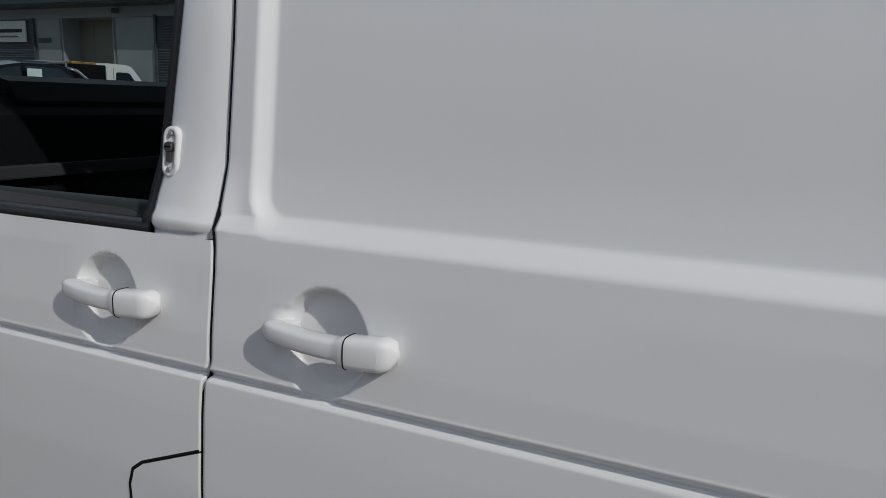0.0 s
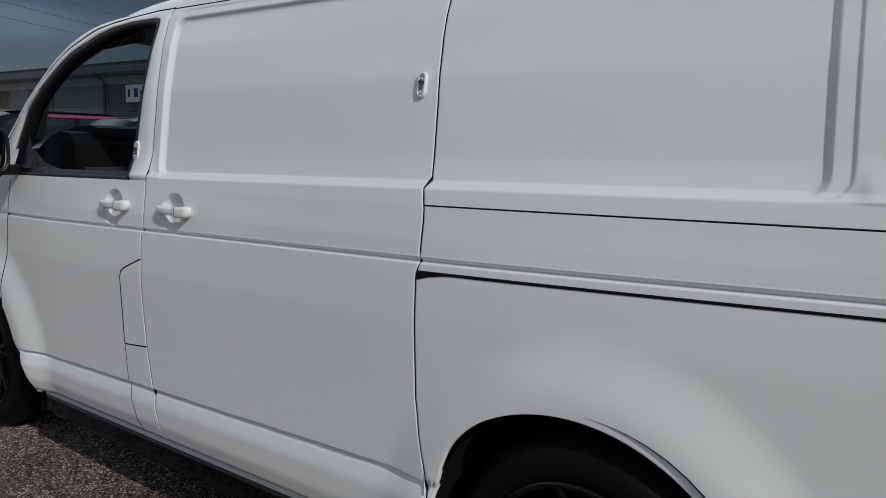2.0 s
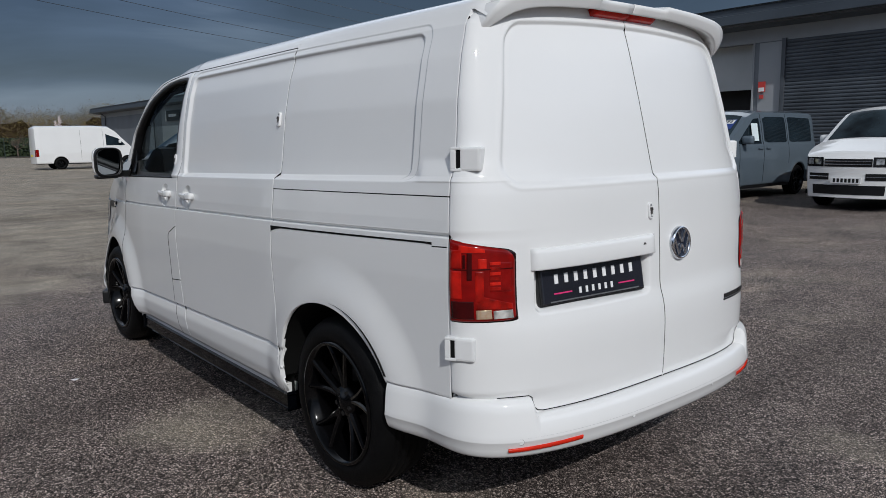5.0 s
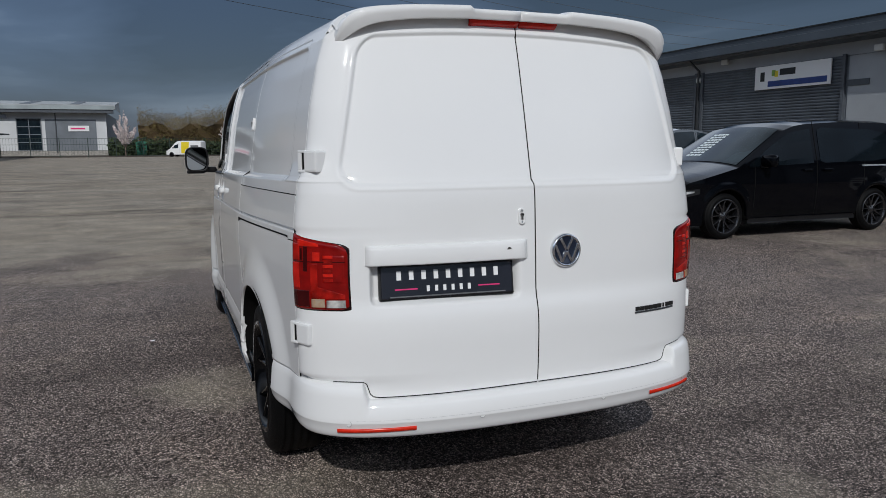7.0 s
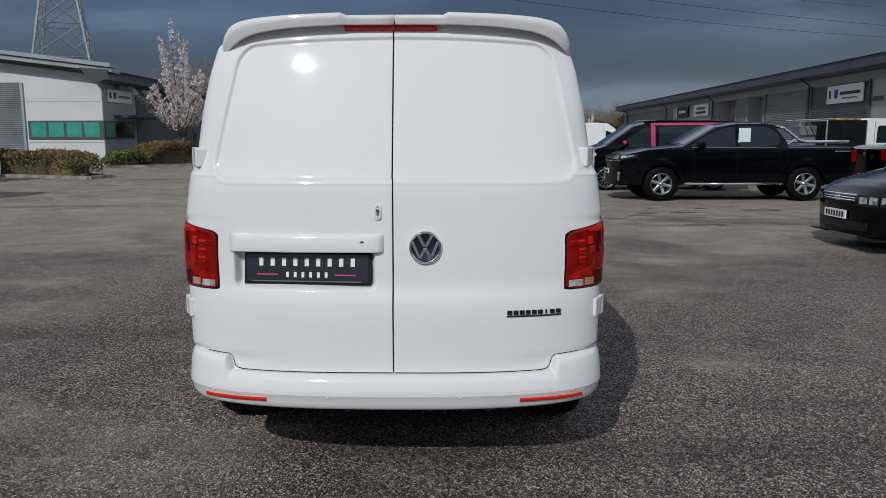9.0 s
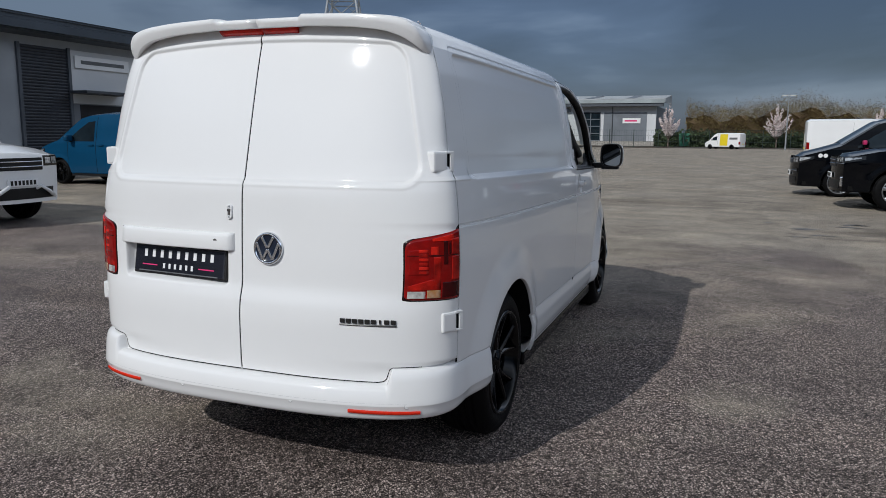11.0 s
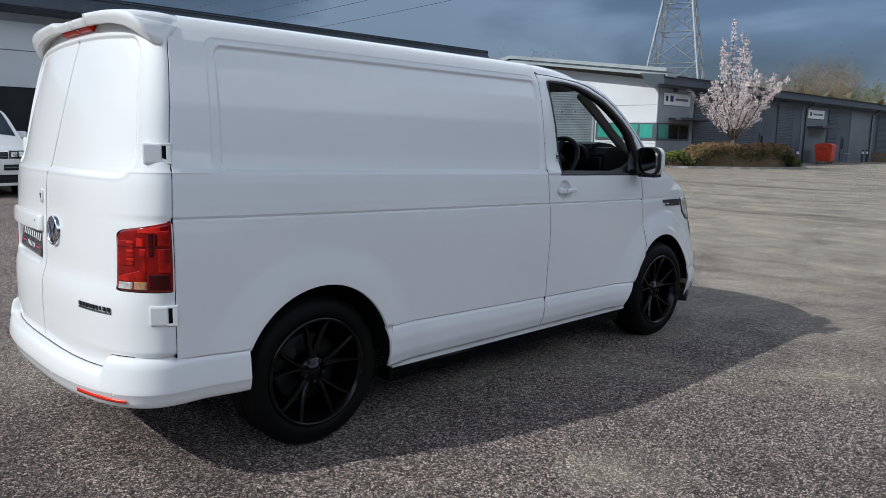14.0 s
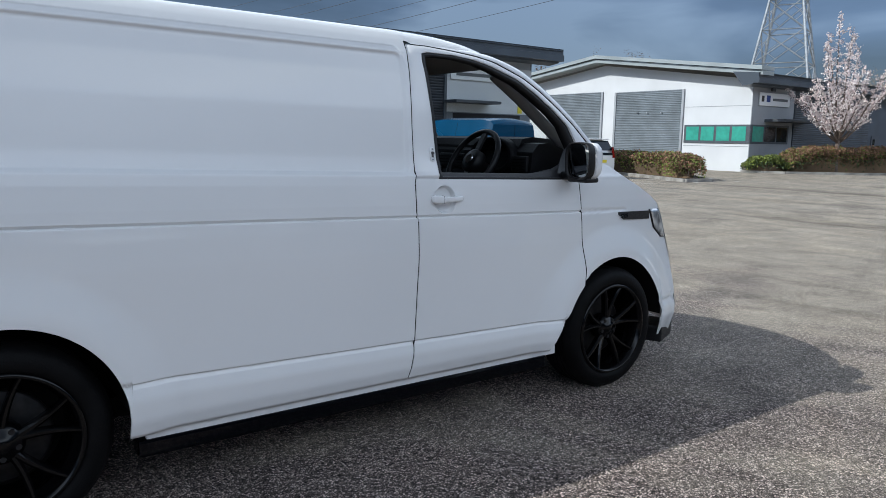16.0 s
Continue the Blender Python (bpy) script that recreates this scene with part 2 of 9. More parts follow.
# near-black colour that paints the shade of rooms behind openings and glazing
ROOM_SHADE = material("painted_room_shade", (0.02, 0.02, 0.022), 0.9, vary=0.3, vscale=0.8)
DOOR_BEIGE = material("beige_loading_door", (0.225, 0.215, 0.185), 0.55, vary=0.08, vscale=0.8)
DOOR_GREY = material("grey_door", (0.075, 0.085, 0.10), 0.5, vary=0.1)
GREEN_BLIND = material("green_blind", (0.04, 0.33, 0.25), 0.45, coat=0.5, vary=0.10, vscale=4)
PIPE = material("dark_downpipe", (0.055, 0.062, 0.072), 0.5, vary=0.15)
LAMP_WHITE = material("white_lamp", (0.62, 0.62, 0.60), 0.4, vary=0.05)
BIN_RED = material("red_bin", (0.62, 0.055, 0.02), 0.45, vary=0.12, vscale=4)
BIN_GREEN = material("green_bin", (0.03, 0.16, 0.10), 0.5, vary=0.15)
WOOD = material("pallet_wood", (0.24, 0.17, 0.11), 0.8, vary=0.25, vscale=6, bump=0.3)
GALV = material("galvanised_steel", (0.36, 0.38, 0.40), 0.5, metal=0.6, vary=0.15, vscale=3)
KERB = material("kerb_concrete", (0.30, 0.285, 0.26), 0.85, vary=0.2, vscale=5, bump=0.4, bscale=90, per_object=0.12)
LINE_WHITE = material("worn_white_line", (0.50, 0.48, 0.44), 0.8, vary=0.3, vscale=6, tint=(0.2, 0.19, 0.17))
WET = material("damp_oil", (0.085, 0.076, 0.068), 0.45, vary=0.3, vscale=8, bump=0.3, bscale=90)
SOIL = material("soil", (0.075, 0.055, 0.04), 0.95, vary=0.3, vscale=4, bump=0.5, bscale=30)
BARK = material("bark", (0.16, 0.12, 0.095), 0.9, vary=0.25, vscale=12, bump=0.5, bscale=40)
FENCE_GREEN = material("dark_green_fence", (0.018, 0.035, 0.028), 0.6, vary=0.2)
BLOSSOM = material("pink_blossom", (0.80, 0.66, 0.64), 0.7, vary=0.2, vscale=3)
BLOSSOM_PALE = material("pale_blossom", (0.86, 0.79, 0.77), 0.7, vary=0.15, vscale=3)
LEAF_BRONZE = material("bronze_leaf", (0.19, 0.105, 0.055), 0.7, vary=0.35, vscale=2)
LEAF_GREEN = material("green_leaf", (0.17, 0.21, 0.04), 0.7, vary=0.3, vscale=2)
LEAF_DARK = material("dark_green_leaf", (0.045, 0.068, 0.026), 0.75, vary=0.4, vscale=1.5)
TWIG_RED = material("russet_twig", (0.30, 0.165, 0.10), 0.8, vary=0.3, vscale=3)
TWIG_BROWN = material("bare_twig_brown", (0.150, 0.098, 0.052), 0.85, vary=0.35, vscale=0.4)
TWIG_PALE = material("pale_bare_twig", (0.33, 0.275, 0.19), 0.85, vary=0.3, vscale=0.4)
TWIG_OLIVE = material("bare_twig_olive", (0.205, 0.160, 0.050), 0.85, vary=0.35, vscale=0.4)


def asphalt():
    m = bpy.data.materials.new("worn_asphalt")
    m.use_nodes = True
    n, l = m.node_tree.nodes, m.node_tree.links
    b = n["Principled BSDF"]
    co = n.new("ShaderNodeTexCoord")

    def tex(kind, **v):
        t = n.new(kind)
        for k, x in v.items():
            t.inputs[k].default_value = x
        l.new(co.outputs["Object"], t.inputs["Vector"])
        return t

    def ramp(src, *stops):
        r = n.new("ShaderNodeValToRGB")
        e = r.color_ramp.elements
        while len(e) < len(stops):
            e.new(0.5)
        for i, (p, c) in enumerate(stops):
            e[i].position, e[i].color = p, (*c, 1)
        l.new(src, r.inputs[0])
        return r.outputs[0]

    def mix(kind, fac, a, c):
        x = n.new("ShaderNodeMix")
        x.data_type, x.blend_type = "RGBA", kind
        if isinstance(fac, float):
            x.inputs[0].default_value = fac
        else:
            l.new(fac, x.inputs[0])
        l.new(a, x.inputs[6])
        l.new(c, x.inputs[7])
        return x.outputs[2]

    # stone chips in dark binder, then worn pale patches, stains and drag marks
    chips = tex("ShaderNodeTexVoronoi", Scale=98.0, Randomness=1.0)
    edge = tex("ShaderNodeTexVoronoi", Scale=98.0, Randomness=1.0)
    edge.feature = "DISTANCE_TO_EDGE"
    sep = n.new("ShaderNodeSeparateColor")
    l.new(chips.outputs["Color"], sep.inputs[0])
    stone = ramp(sep.outputs[0], (0.0, (0.072, 0.058, 0.052)), (0.40, (0.220, 0.181, 0.163)), (0.78, (0.475, 0.400, 0.362)), (1.0, (0.63, 0.54, 0.495)))
    crev = ramp(edge.outputs["Distance"], (0.05, (0.045, 0.042, 0.040)), (0.21, (1.30, 1.28, 1.26)))
    stone = mix("MULTIPLY", 1.0, stone, crev)
    grit = tex("ShaderNodeTexNoise", Scale=300.0, Detail=3.0)
    gritc = ramp(grit.outputs["Fac"], (0.3, (0.6, 0.6, 0.6)), (0.7, (1.35, 1.35, 1.35)))
    stone = mix("MULTIPLY", 0.8, stone, gritc)
    pale = tex("ShaderNodeTexNoise", Scale=1.7, Detail=7.0, Roughness=0.7)
    film = ramp(sep.outputs[0], (0.0, (0.272, 0.241, 0.197)), (1.0, (0.535, 0.482, 0.402)))
    tone = ramp(pale.outputs["Fac"], (0.3, (0.78, 0.77, 0.75)), (0.7, (1.22, 1.2, 1.17)))
    worn = mix("MULTIPLY", 1.0, film, tone)
    worn = mix("MULTIPLY", 0.55, worn, crev)
    patch = tex("ShaderNodeTexNoise", Scale=0.42, Detail=7.0, Roughness=0.68, Distortion=0.5)
    pos = n.new("ShaderNodeSeparateXYZ")
    l.new(co.outputs["Object"], pos.inputs[0])
    # pale film covers more of the ground towards -x, from -3 to -11
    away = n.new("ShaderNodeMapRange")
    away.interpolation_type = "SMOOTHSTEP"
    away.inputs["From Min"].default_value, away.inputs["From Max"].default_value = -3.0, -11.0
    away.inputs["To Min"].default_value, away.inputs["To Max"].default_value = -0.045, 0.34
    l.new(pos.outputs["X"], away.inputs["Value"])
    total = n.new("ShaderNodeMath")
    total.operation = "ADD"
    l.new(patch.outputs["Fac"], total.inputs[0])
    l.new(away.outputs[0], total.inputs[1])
    for px, py, pr in ((-0.95, -1.05, 0.55), (0.95, 0.55, 0.42), (1.15, 1.0, 0.35), (-0.95, 2.0, 0.6), (1.9, -2.4, 0.5), (-2.2, -3.0, 0.9), (2.6, 2.2, 0.45)):
        far_ = n.new("ShaderNodeVectorMath")
        far_.operation = "DISTANCE"
        far_.inputs[1].default_value = (px, py, 0)
        l.new(co.outputs["Object"], far_.inputs[0])
        blob = n.new("ShaderNodeMapRange")
        blob.interpolation_type = "SMOOTHSTEP"
        blob.inputs["From Min"].default_value, blob.inputs["From Max"].default_value = pr, pr * 0.25
        blob.inputs["To Min"].default_value, blob.inputs["To Max"].default_value = 0.0, 0.13
        l.new(far_.outputs["Value"], blob.inputs["Value"])
        more = n.new("ShaderNodeMath")
        more.operation = "ADD"
        l.new(total.outputs[0], more.inputs[0])
        l.new(blob.outputs[0], more.inputs[1])
        total = more
    film_mask = ramp(total.outputs[0], (0.48, (0, 0, 0)), (0.66, (0.86, 0.86, 0.86)))
    base = mix("MIX", film_mask, stone, worn)
    stain = tex("ShaderNodeTexNoise", Scale=0.8, Detail=6.0, Roughness=0.65, Distortion=1.0)
    stainc = ramp(stain.outputs["Fac"], (0.30, (0.66, 0.65, 0.66)), (0.5, (1.0, 1.0, 1.0)), (0.72, (1.28, 1.25, 1.2)))
    base = mix("MULTIPLY", 1.0, base, stainc)
    stretch = n.new("ShaderNodeMapping")
    stretch.inputs["Rotation"].default_value = (0, 0, 0.12)
    stretch.inputs["Scale"].default_value = (0.9, 0.11, 1.0)
    l.new(co.outputs["Object"], stretch.inputs["Vector"])
    drag = n.new("ShaderNodeTexNoise")
    drag.inputs["Scale"].default_value, drag.inputs["Detail"].default_value, drag.inputs["Distortion"].default_value = 1.0, 6.0, 0.7
    l.new(stretch.outputs[0], drag.inputs["Vector"])
    dragc = ramp(drag.outputs["Fac"], (0.30, (0.58, 0.57, 0.57)), (0.44, (1.0, 1.0, 1.0)), (0.62, (1.0, 1.0, 1.0)), (0.72, (1.2, 1.18, 1.14)))
    base = mix("MULTIPLY", 1.0, base, dragc)
    l.new(base, b.inputs["Base Color"])
    wet = tex("ShaderNodeTexNoise", Scale=0.35, Detail=4.0)
    rough = n.new("ShaderNodeMapRange")
    rough.inputs["From Min"].default_value, rough.inputs["From Max"].default_value = 0.3, 0.6
    rough.inputs["To Min"].default_value, rough.inputs["To Max"].default_value = 0.62, 0.88
    l.new(wet.outputs["Fac"], rough.inputs["Value"])
    l.new(rough.outputs[0], b.inputs["Roughness"])
    b.inputs["Specular IOR Level"].default_value = 0.22
    hgt = n.new("ShaderNodeMath")
    hgt.operation = "SUBTRACT"
    l.new(sep.outputs[1], hgt.inputs[0])
    l.new(chips.outputs["Distance"], hgt.inputs[1])
    bp = n.new("ShaderNodeBump")
    bp.inputs["Strength"].default_value, bp.inputs["Distance"].default_value = 0.55, 0.006
    l.new(hgt.outputs[0], bp.inputs["Height"])
    l.new(bp.outputs[0], b.inputs["Normal"])
    return m


ASPHALT = asphalt()

# ---- mesh helpers ----


def thing(name, m, label, category, group=""):
    e = new(name)
    e.empty_display_size = 0.2
    e.matrix_basis = m
    return tagged(e, label, category, group)


def part(name, geo, mat, parent=None, label="", smooth=False):
    """Links (verts, faces) as one mesh object under parent."""
    verts, faces = geo
    me = bpy.data.meshes.new(name)
    me.from_pydata([tuple(map(float, v)) for v in verts], [], [tuple(int(i) for i in f) for f in faces])
    me.materials.append(mat)
    if smooth:
        me.polygons.foreach_set("use_smooth", [True] * len(me.polygons))
    me.update()
    ob = new(name, me)
    ob.parent = parent
    if label:
        ob["label"] = label
    return ob


def join(*geos):
    verts, faces = [], []
    for v, f in geos:
        k = len(verts)
        verts.extend(v)
        faces.extend([tuple(i + k for i in g) for g in f])
    return verts, faces


def moved(geo, m):
    return [m @ Vector(v) for v in geo[0]], geo[1]


def grid(p, flip=False):
    """p: array rows x columns x 3."""
    p = np.asarray(p, float)
    r, c = p.shape[:2]
    i = np.arange(r * c).reshape(r, c)
    f = np.stack([i[:-1, :-1], i[:-1, 1:], i[1:, 1:], i[1:, :-1]], -1).reshape(-1, 4)
    if flip:
        f = f[:, ::-1]
    return [tuple(v) for v in p.reshape(-1, 3).tolist()], [tuple(q) for q in f.tolist()]


def slab(p, q, flip=False):
    """Closed sheet between grids p (front) and q (back)."""
    p, q = np.asarray(p, float), np.asarray(q, float)
    r, c = p.shape[:2]
    v1, f1 = grid(p, flip)
    v2, f2 = grid(q, not flip)
    k = r * c
    i = np.arange(k).reshape(r, c)
    ring = list(i[0, :]) + list(i[1:, -1]) + list(i[-1, -2::-1]) + list(i[-2:0:-1, 0])
    side = []
    for a, b in zip(ring, ring[1:] + ring[:1]):
        side.append((a, a + k, b + k, b) if not flip else (b, b + k, a + k, a))
    return v1 + v2, f1 + [tuple(x + k for x in g) for g in f2] + side


def box(x0, x1, y0, y1, z0, z1, bevel=0.0):
    bm = bmesh.new()
    bmesh.ops.create_cube(bm, size=1)
    for v in bm.verts:
        v.co = Vector(((x0 + x1) / 2 + v.co.x * (x1 - x0), (y0 + y1) / 2 + v.co.y * (y1 - y0), (z0 + z1) / 2 + v.co.z * (z1 - z0)))
    if bevel:
        bmesh.ops.bevel(bm, geom=bm.edges[:], offset=bevel, segments=2, profile=0.6, affect="EDGES")
    return from_bm(bm)


def from_bm(bm):
    bm.verts.ensure_lookup_table()
    bm.verts.index_update()
    out = [tuple(v.co) for v in bm.verts], [tuple(v.index for v in f.verts) for f in bm.faces]
    bm.free()
    return out


def lathe(profile, seg=32, axis="y", close=False):
    """profile: (radius, along). Turned about the axis."""
    verts, faces = [], []
    n = len(profile)
    for k in range(seg):
        a = 2 * math.pi * k / seg
        for r, h in profile:
            c, s = r * math.cos(a), r * math.sin(a)
            verts.append({"y": (c, h, s), "z": (c, s, h), "x": (h, c, s)}[axis])
    rows = n if close else n - 1
    for k in range(seg):
        for j in range(rows):
            a, b = k * n + j, k * n + (j + 1) % n
            c, d = ((k + 1) % seg) * n + (j + 1) % n, ((k + 1) % seg) * n + j
            faces.append((a, b, c, d))
    return verts, faces


def tube(points, r, seg=8, closed=False):
    """A tube along points; r a number or a list."""
    pts = [Vector(p) for p in points]
    n = len(pts)
    rs = r if isinstance(r, (list, tuple)) else [r] * n
    verts, faces = [], []
    up = None
    for k, p in enumerate(pts):
        a, b = pts[k - 1] if (k or closed) else p, pts[(k + 1) % n] if (k < n - 1 or closed) else p
        d = (b - a).normalized()
        if up is None or abs(up.dot(d)) > 0.98:
            up = Vector((0, 0, 1)) if abs(d.z) < 0.9 else Vector((1, 0, 0))
        s = d.cross(up).normalized()
        up = s.cross(d).normalized()
        for j in range(seg):
            t = 2 * math.pi * j / seg
            verts.append(p + rs[k] * (math.cos(t) * s + math.sin(t) * up))
    m = n if closed else n - 1
    for k in range(m):
        for j in range(seg):
            k2, j2 = (k + 1) % n, (j + 1) % seg
            faces.append((k * seg + j, k * seg + j2, k2 * seg + j2, k2 * seg + j))
    if not closed:
        faces.append(tuple(range(seg - 1, -1, -1)))
        faces.append(tuple((n - 1) * seg + j for j in range(seg)))
    return verts, faces


def prism(outline, y0, y1):
    """outline in (x, z), drawn out along y."""
    n = len(outline)
    verts = [(x, y0, z) for x, z in outline] + [(x, y1, z) for x, z in outline]
    faces = [tuple(range(n)), tuple(range(2 * n - 1, n - 1, -1))]
    faces += [(i + n, (i + 1) % n + n, (i + 1) % n, i) for i in range(n)]
    return verts, faces


def smooth01(t):
    t = np.clip(t, 0, 1)
    return t * t * (3 - 2 * t)

# ---- ground ----
gx = np.concatenate([[-900, -400, -200], np.linspace(-120, 40, 33), [200, 500, 900]])
gy = np.concatenate([[-900, -400, -200], np.linspace(-60, 60, 25), [200, 500, 900]])
xx, yy = np.meshgrid(gx, gy)
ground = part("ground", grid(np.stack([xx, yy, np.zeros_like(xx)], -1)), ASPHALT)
tagged(ground, "worn grey asphalt yard with stone chippings", "ground", kind="structure")

# ---- industrial units ----


def shutter(parent, x0, x1, z0, z1, y, face, mat, pitch=0.085, name="roller_shutter", frame=True, label=""):
    """Slatted roller shutter or corrugated cladding in the wall plane y; face is the way it looks."""
    n = max(4, int((z1 - z0) / pitch))
    rows_ = []
    for k in range(n):
        b = z0 + (z1 - z0) * k / n
        h = (z1 - z0) / n
        for f, d in ((0.0, 0.0), (0.12, 0.022), (0.5, 0.030), (0.78, 0.022), (0.9, 0.0)):
            rows_.append([(x0, y + face * d, b + h * f), (x1, y + face * d, b + h * f)])
    rows_.append([(x0, y, z1), (x1, y, z1)])
    sh = part(name, grid(rows_, flip=face > 0), mat, parent, label)
    if frame:
        for xa in (x0, x1):
            part("guide_rail", box(xa - 0.06, xa + 0.06, y - 0.02 + min(0, face) * 0.06, y + 0.02 + max(0, face) * 0.06, z0, z1 + 0.05), DOOR_GREY, sh)
    return sh


def downpipe(parent, x, y, face, top=4.9):
    yy_ = y + face * 0.12
    part("downpipe", tube([(x, y + face * 0.75, top), (x, y + face * 0.7, top - 0.12), (x, yy_, top - 0.55), (x, yy_, 0.05)], 0.055, 8), PIPE, parent, "", True)


def round_lamp(parent, x, y, face, z):
    part("bulkhead_lamp", moved(lathe([(0, 0.10), (0.10, 0.085), (0.15, 0.04), (0.16, 0.0)], 20), Matrix.Translation((x, y, z)) @ pose(0, 0, 0, 0, 0, 0 if face > 0 else 180)), LAMP_WHITE, parent, "round white bulkhead lamp", True)


def flood_lamp(parent, x, y, face, z, mat=None):
    part("flood_lamp", moved(join(box(-0.16, 0.16, 0.12, 0.22, -0.10, 0.10, 0.02), box(-0.03, 0.03, 0.0, 0.14, -0.03, 0.03)), Matrix.Translation((x, y, z)) @ pose(0, 0, 0, 0, 0, 0 if face > 0 else 180)), mat or LAMP_WHITE, parent, "floodlight")


def sign_board(name, x0, x1, z0, z1, y, face, label, bars, back=None):
    """bars: (u0, u1, v0, v1, material) in parts of the board."""
    e = thing(name, Matrix.Translation(((x0 + x1) / 2, y, (z0 + z1) / 2)) @ pose(0, 0, 0, 0, 0, 0 if face < 0 else 180), label, "sign", "unit signs")
    w, h = x1 - x0, z1 - z0
    part("board", box(-w / 2, w / 2, -0.05, 0.0, -h / 2, h / 2, 0.01), back or INK_WHITE, e)
    for u0, u1, v0, v1, mt in bars:
        part("print_bar", box(-w / 2 + w * u0, -w / 2 + w * u1, -0.056, -0.049, -h / 2 + h * v0, -h / 2 + h * v1), mt, e)
    return e


def eaves(parent, x0, x1, y, face, z, mat, depth=0.55, over=0.9):
    """Stepped dark fascia and gutter along a wall's top."""
    prof_ = [(0.0, -0.62), (-over + 0.35, -0.55), (-over + 0.30, -0.50), (-over, -0.50), (-over, -0.24), (-over + 0.06, -0.22), (-over + 0.06, -0.02), (-over + 0.02, 0.0), (0.6, 0.12)]
    verts, faces = [], []
    n = len(prof_)
    for x in (x0, x1):
        verts += [(x, y - face * o, z + h) for o, h in prof_]
    faces = [(i, i + 1, n + i + 1, n + i) for i in range(n - 1)] + [tuple(range(n)), tuple(range(2 * n - 1, n - 1, -1))]
    return part("eaves", (verts, faces), mat, parent, "dark stepped roof edge")


NY = 20.2
BAYS = ((-52.9, -49.4), (-47.4, -44.7), (-30.5, -27.4), (-13.0, -9.6))
cuts = [-84.0] + [x for b in BAYS for x in b] + [34.0]
north = part("wall_north", join(*[box(cuts[k], cuts[k + 1], NY, NY + 0.3, 0, 5.0) for k in range(0, len(cuts), 2)], *[box(x0, x1, NY, NY + 0.3, 4.22, 5.0) for x0, x1 in BAYS]), CLAD_GREY)
tagged(north, "long grey clad row of industrial units", "wall", kind="structure")
part("end_wall", box(-84, -83.7, NY + 0.3, 46, 0, 5.0), CLAD_GREY, north)
part("roof_sheet", ([(-85, NY - 0.9, 5.22), (34, NY - 0.9, 5.22), (34, 34, 6.7), (-85, 34, 6.7), (-85, 46, 5.2), (34, 46, 5.2)], [(0, 1, 2, 3), (3, 2, 5, 4)]), ROOF_SHEET, north)
eaves(north, -85, 34, NY, -1, 5.25, FASCIA)
part("lintel_band", box(-83.9, 33.9, NY - 0.035, NY + 0.01, 4.22, 4.66), CLAD_LIGHT, north, "pale grey band under the eaves")
# bay by bay, from the far end to the near one
for x0, x1, mt in ((-82.5, -67.0, CLAD_GREY), (-64.5, -54.5, CLAD_LIGHT)):
    part("wall_panel", box(x0, x1, NY - 0.02, NY + 0.01, 0, 4.2), mt, north)
for x in (-82.0, -66.4, -53.9, -38.4, -22.2, -4.75):
    downpipe(north, x, NY, -1)
for x0, x1, mt in ((-44.2, -38.6, SHUTTER), (-38.2, -32.4, SHUTTER_DARK), (-24.9, -22.4, SHUTTER_DARK), (-22.0, -15.15, SHUTTER_DARK), (-8.6, -5.0, SHUTTER_DARK), (-4.5, 6.0, SHUTTER_DARK), (7.5, 14, SHUTTER_DARK)):
    shutter(north, x0, x1, 0.02, 4.22, NY - 0.03, -1, mt, 0.105, label="corrugated grey cladding bay")
# recessed door bays
for x0, x1 in BAYS:
    open_bay = x0 == -13.0
    for xa, xb in ((x0 - 0.05, x0 + 0.006), (x1 - 0.006, x1 + 0.05)):
        part("bay_reveal", box(xa, xb, NY - 0.03, NY + 0.95, 0, 4.22), CLAD_LIGHT, north)
    part("bay_soffit", box(x0 - 0.06, x1 + 0.06, NY + 0.3, NY + 0.95, 4.22, 4.30), CLAD_LIGHT, north)
    if open_bay:
        # shallow bay: the back panel's colour gives the depth's shade
        part("bay_inside", box(x0, x1, NY + 0.90, NY + 0.96, 0.02, 4.22), ROOM_SHADE, north, "near-black back panel painting the shade in an open loading bay")
        part("half_raised_door", box(x0, x1, NY + 0.42, NY + 0.47, 2.83, 4.22), CLAD_PALE, north, "half-raised pale loading door")
    else:
        door_ = part("loading_door", box(x0, x1, NY + 0.80, NY + 0.86, 0.02, 4.22), DOOR_BEIGE, north, "plain beige loading door")
        for k in range(1, 6):
            part("door_joint", box(x0 + 0.02, x1 - 0.02, NY + 0.793, NY + 0.803, 0.70 * k, 0.70 * k + 0.012), GROOVE, door_)
        part("door_post", box(x0 + 0.9, x0 + 0.96, NY + 0.785, NY + 0.80, 0.02, 4.22), CLAD_GREY, door_)
part("wall_panel", box(-32.2, -30.7, NY - 0.02, NY + 0.005, 0, 4.2), CLAD_LIGHT, north)
part("wall_panel", box(-27.2, -25.0, NY - 0.02, NY + 0.005, 0, 4.2), CLAD_LIGHT, north)
part("wall_panel", box(-15.0, -13.2, NY - 0.02, NY + 0.005, 0, 4.2), CLAD_LIGHT, north)
part("wall_panel", box(-9.4, -8.7, NY - 0.02, NY + 0.005, 0, 4.2), CLAD_LIGHT, north)
for x in (-31.7, -14.62):
    part("vent_grille", box(x - 0.42, x + 0.42, NY - 0.06, NY - 0.02, 3.22, 3.42, 0.01), DOOR_GREY, north)
for x, z in ((-22.25, 3.98), (-5.2, 4.12)):
    round_lamp(north, x, NY - 0.05, -1, z)
for x, z in ((-20.6, 4.55), (-27.0, 4.45), (-3.95, 4.72), (-2.85, 4.74), (-13.8, 4.32)):
    flood_lamp(north, x, NY - 0.03, -1, z, PIPE if x == -27.0 else LAMP_WHITE)
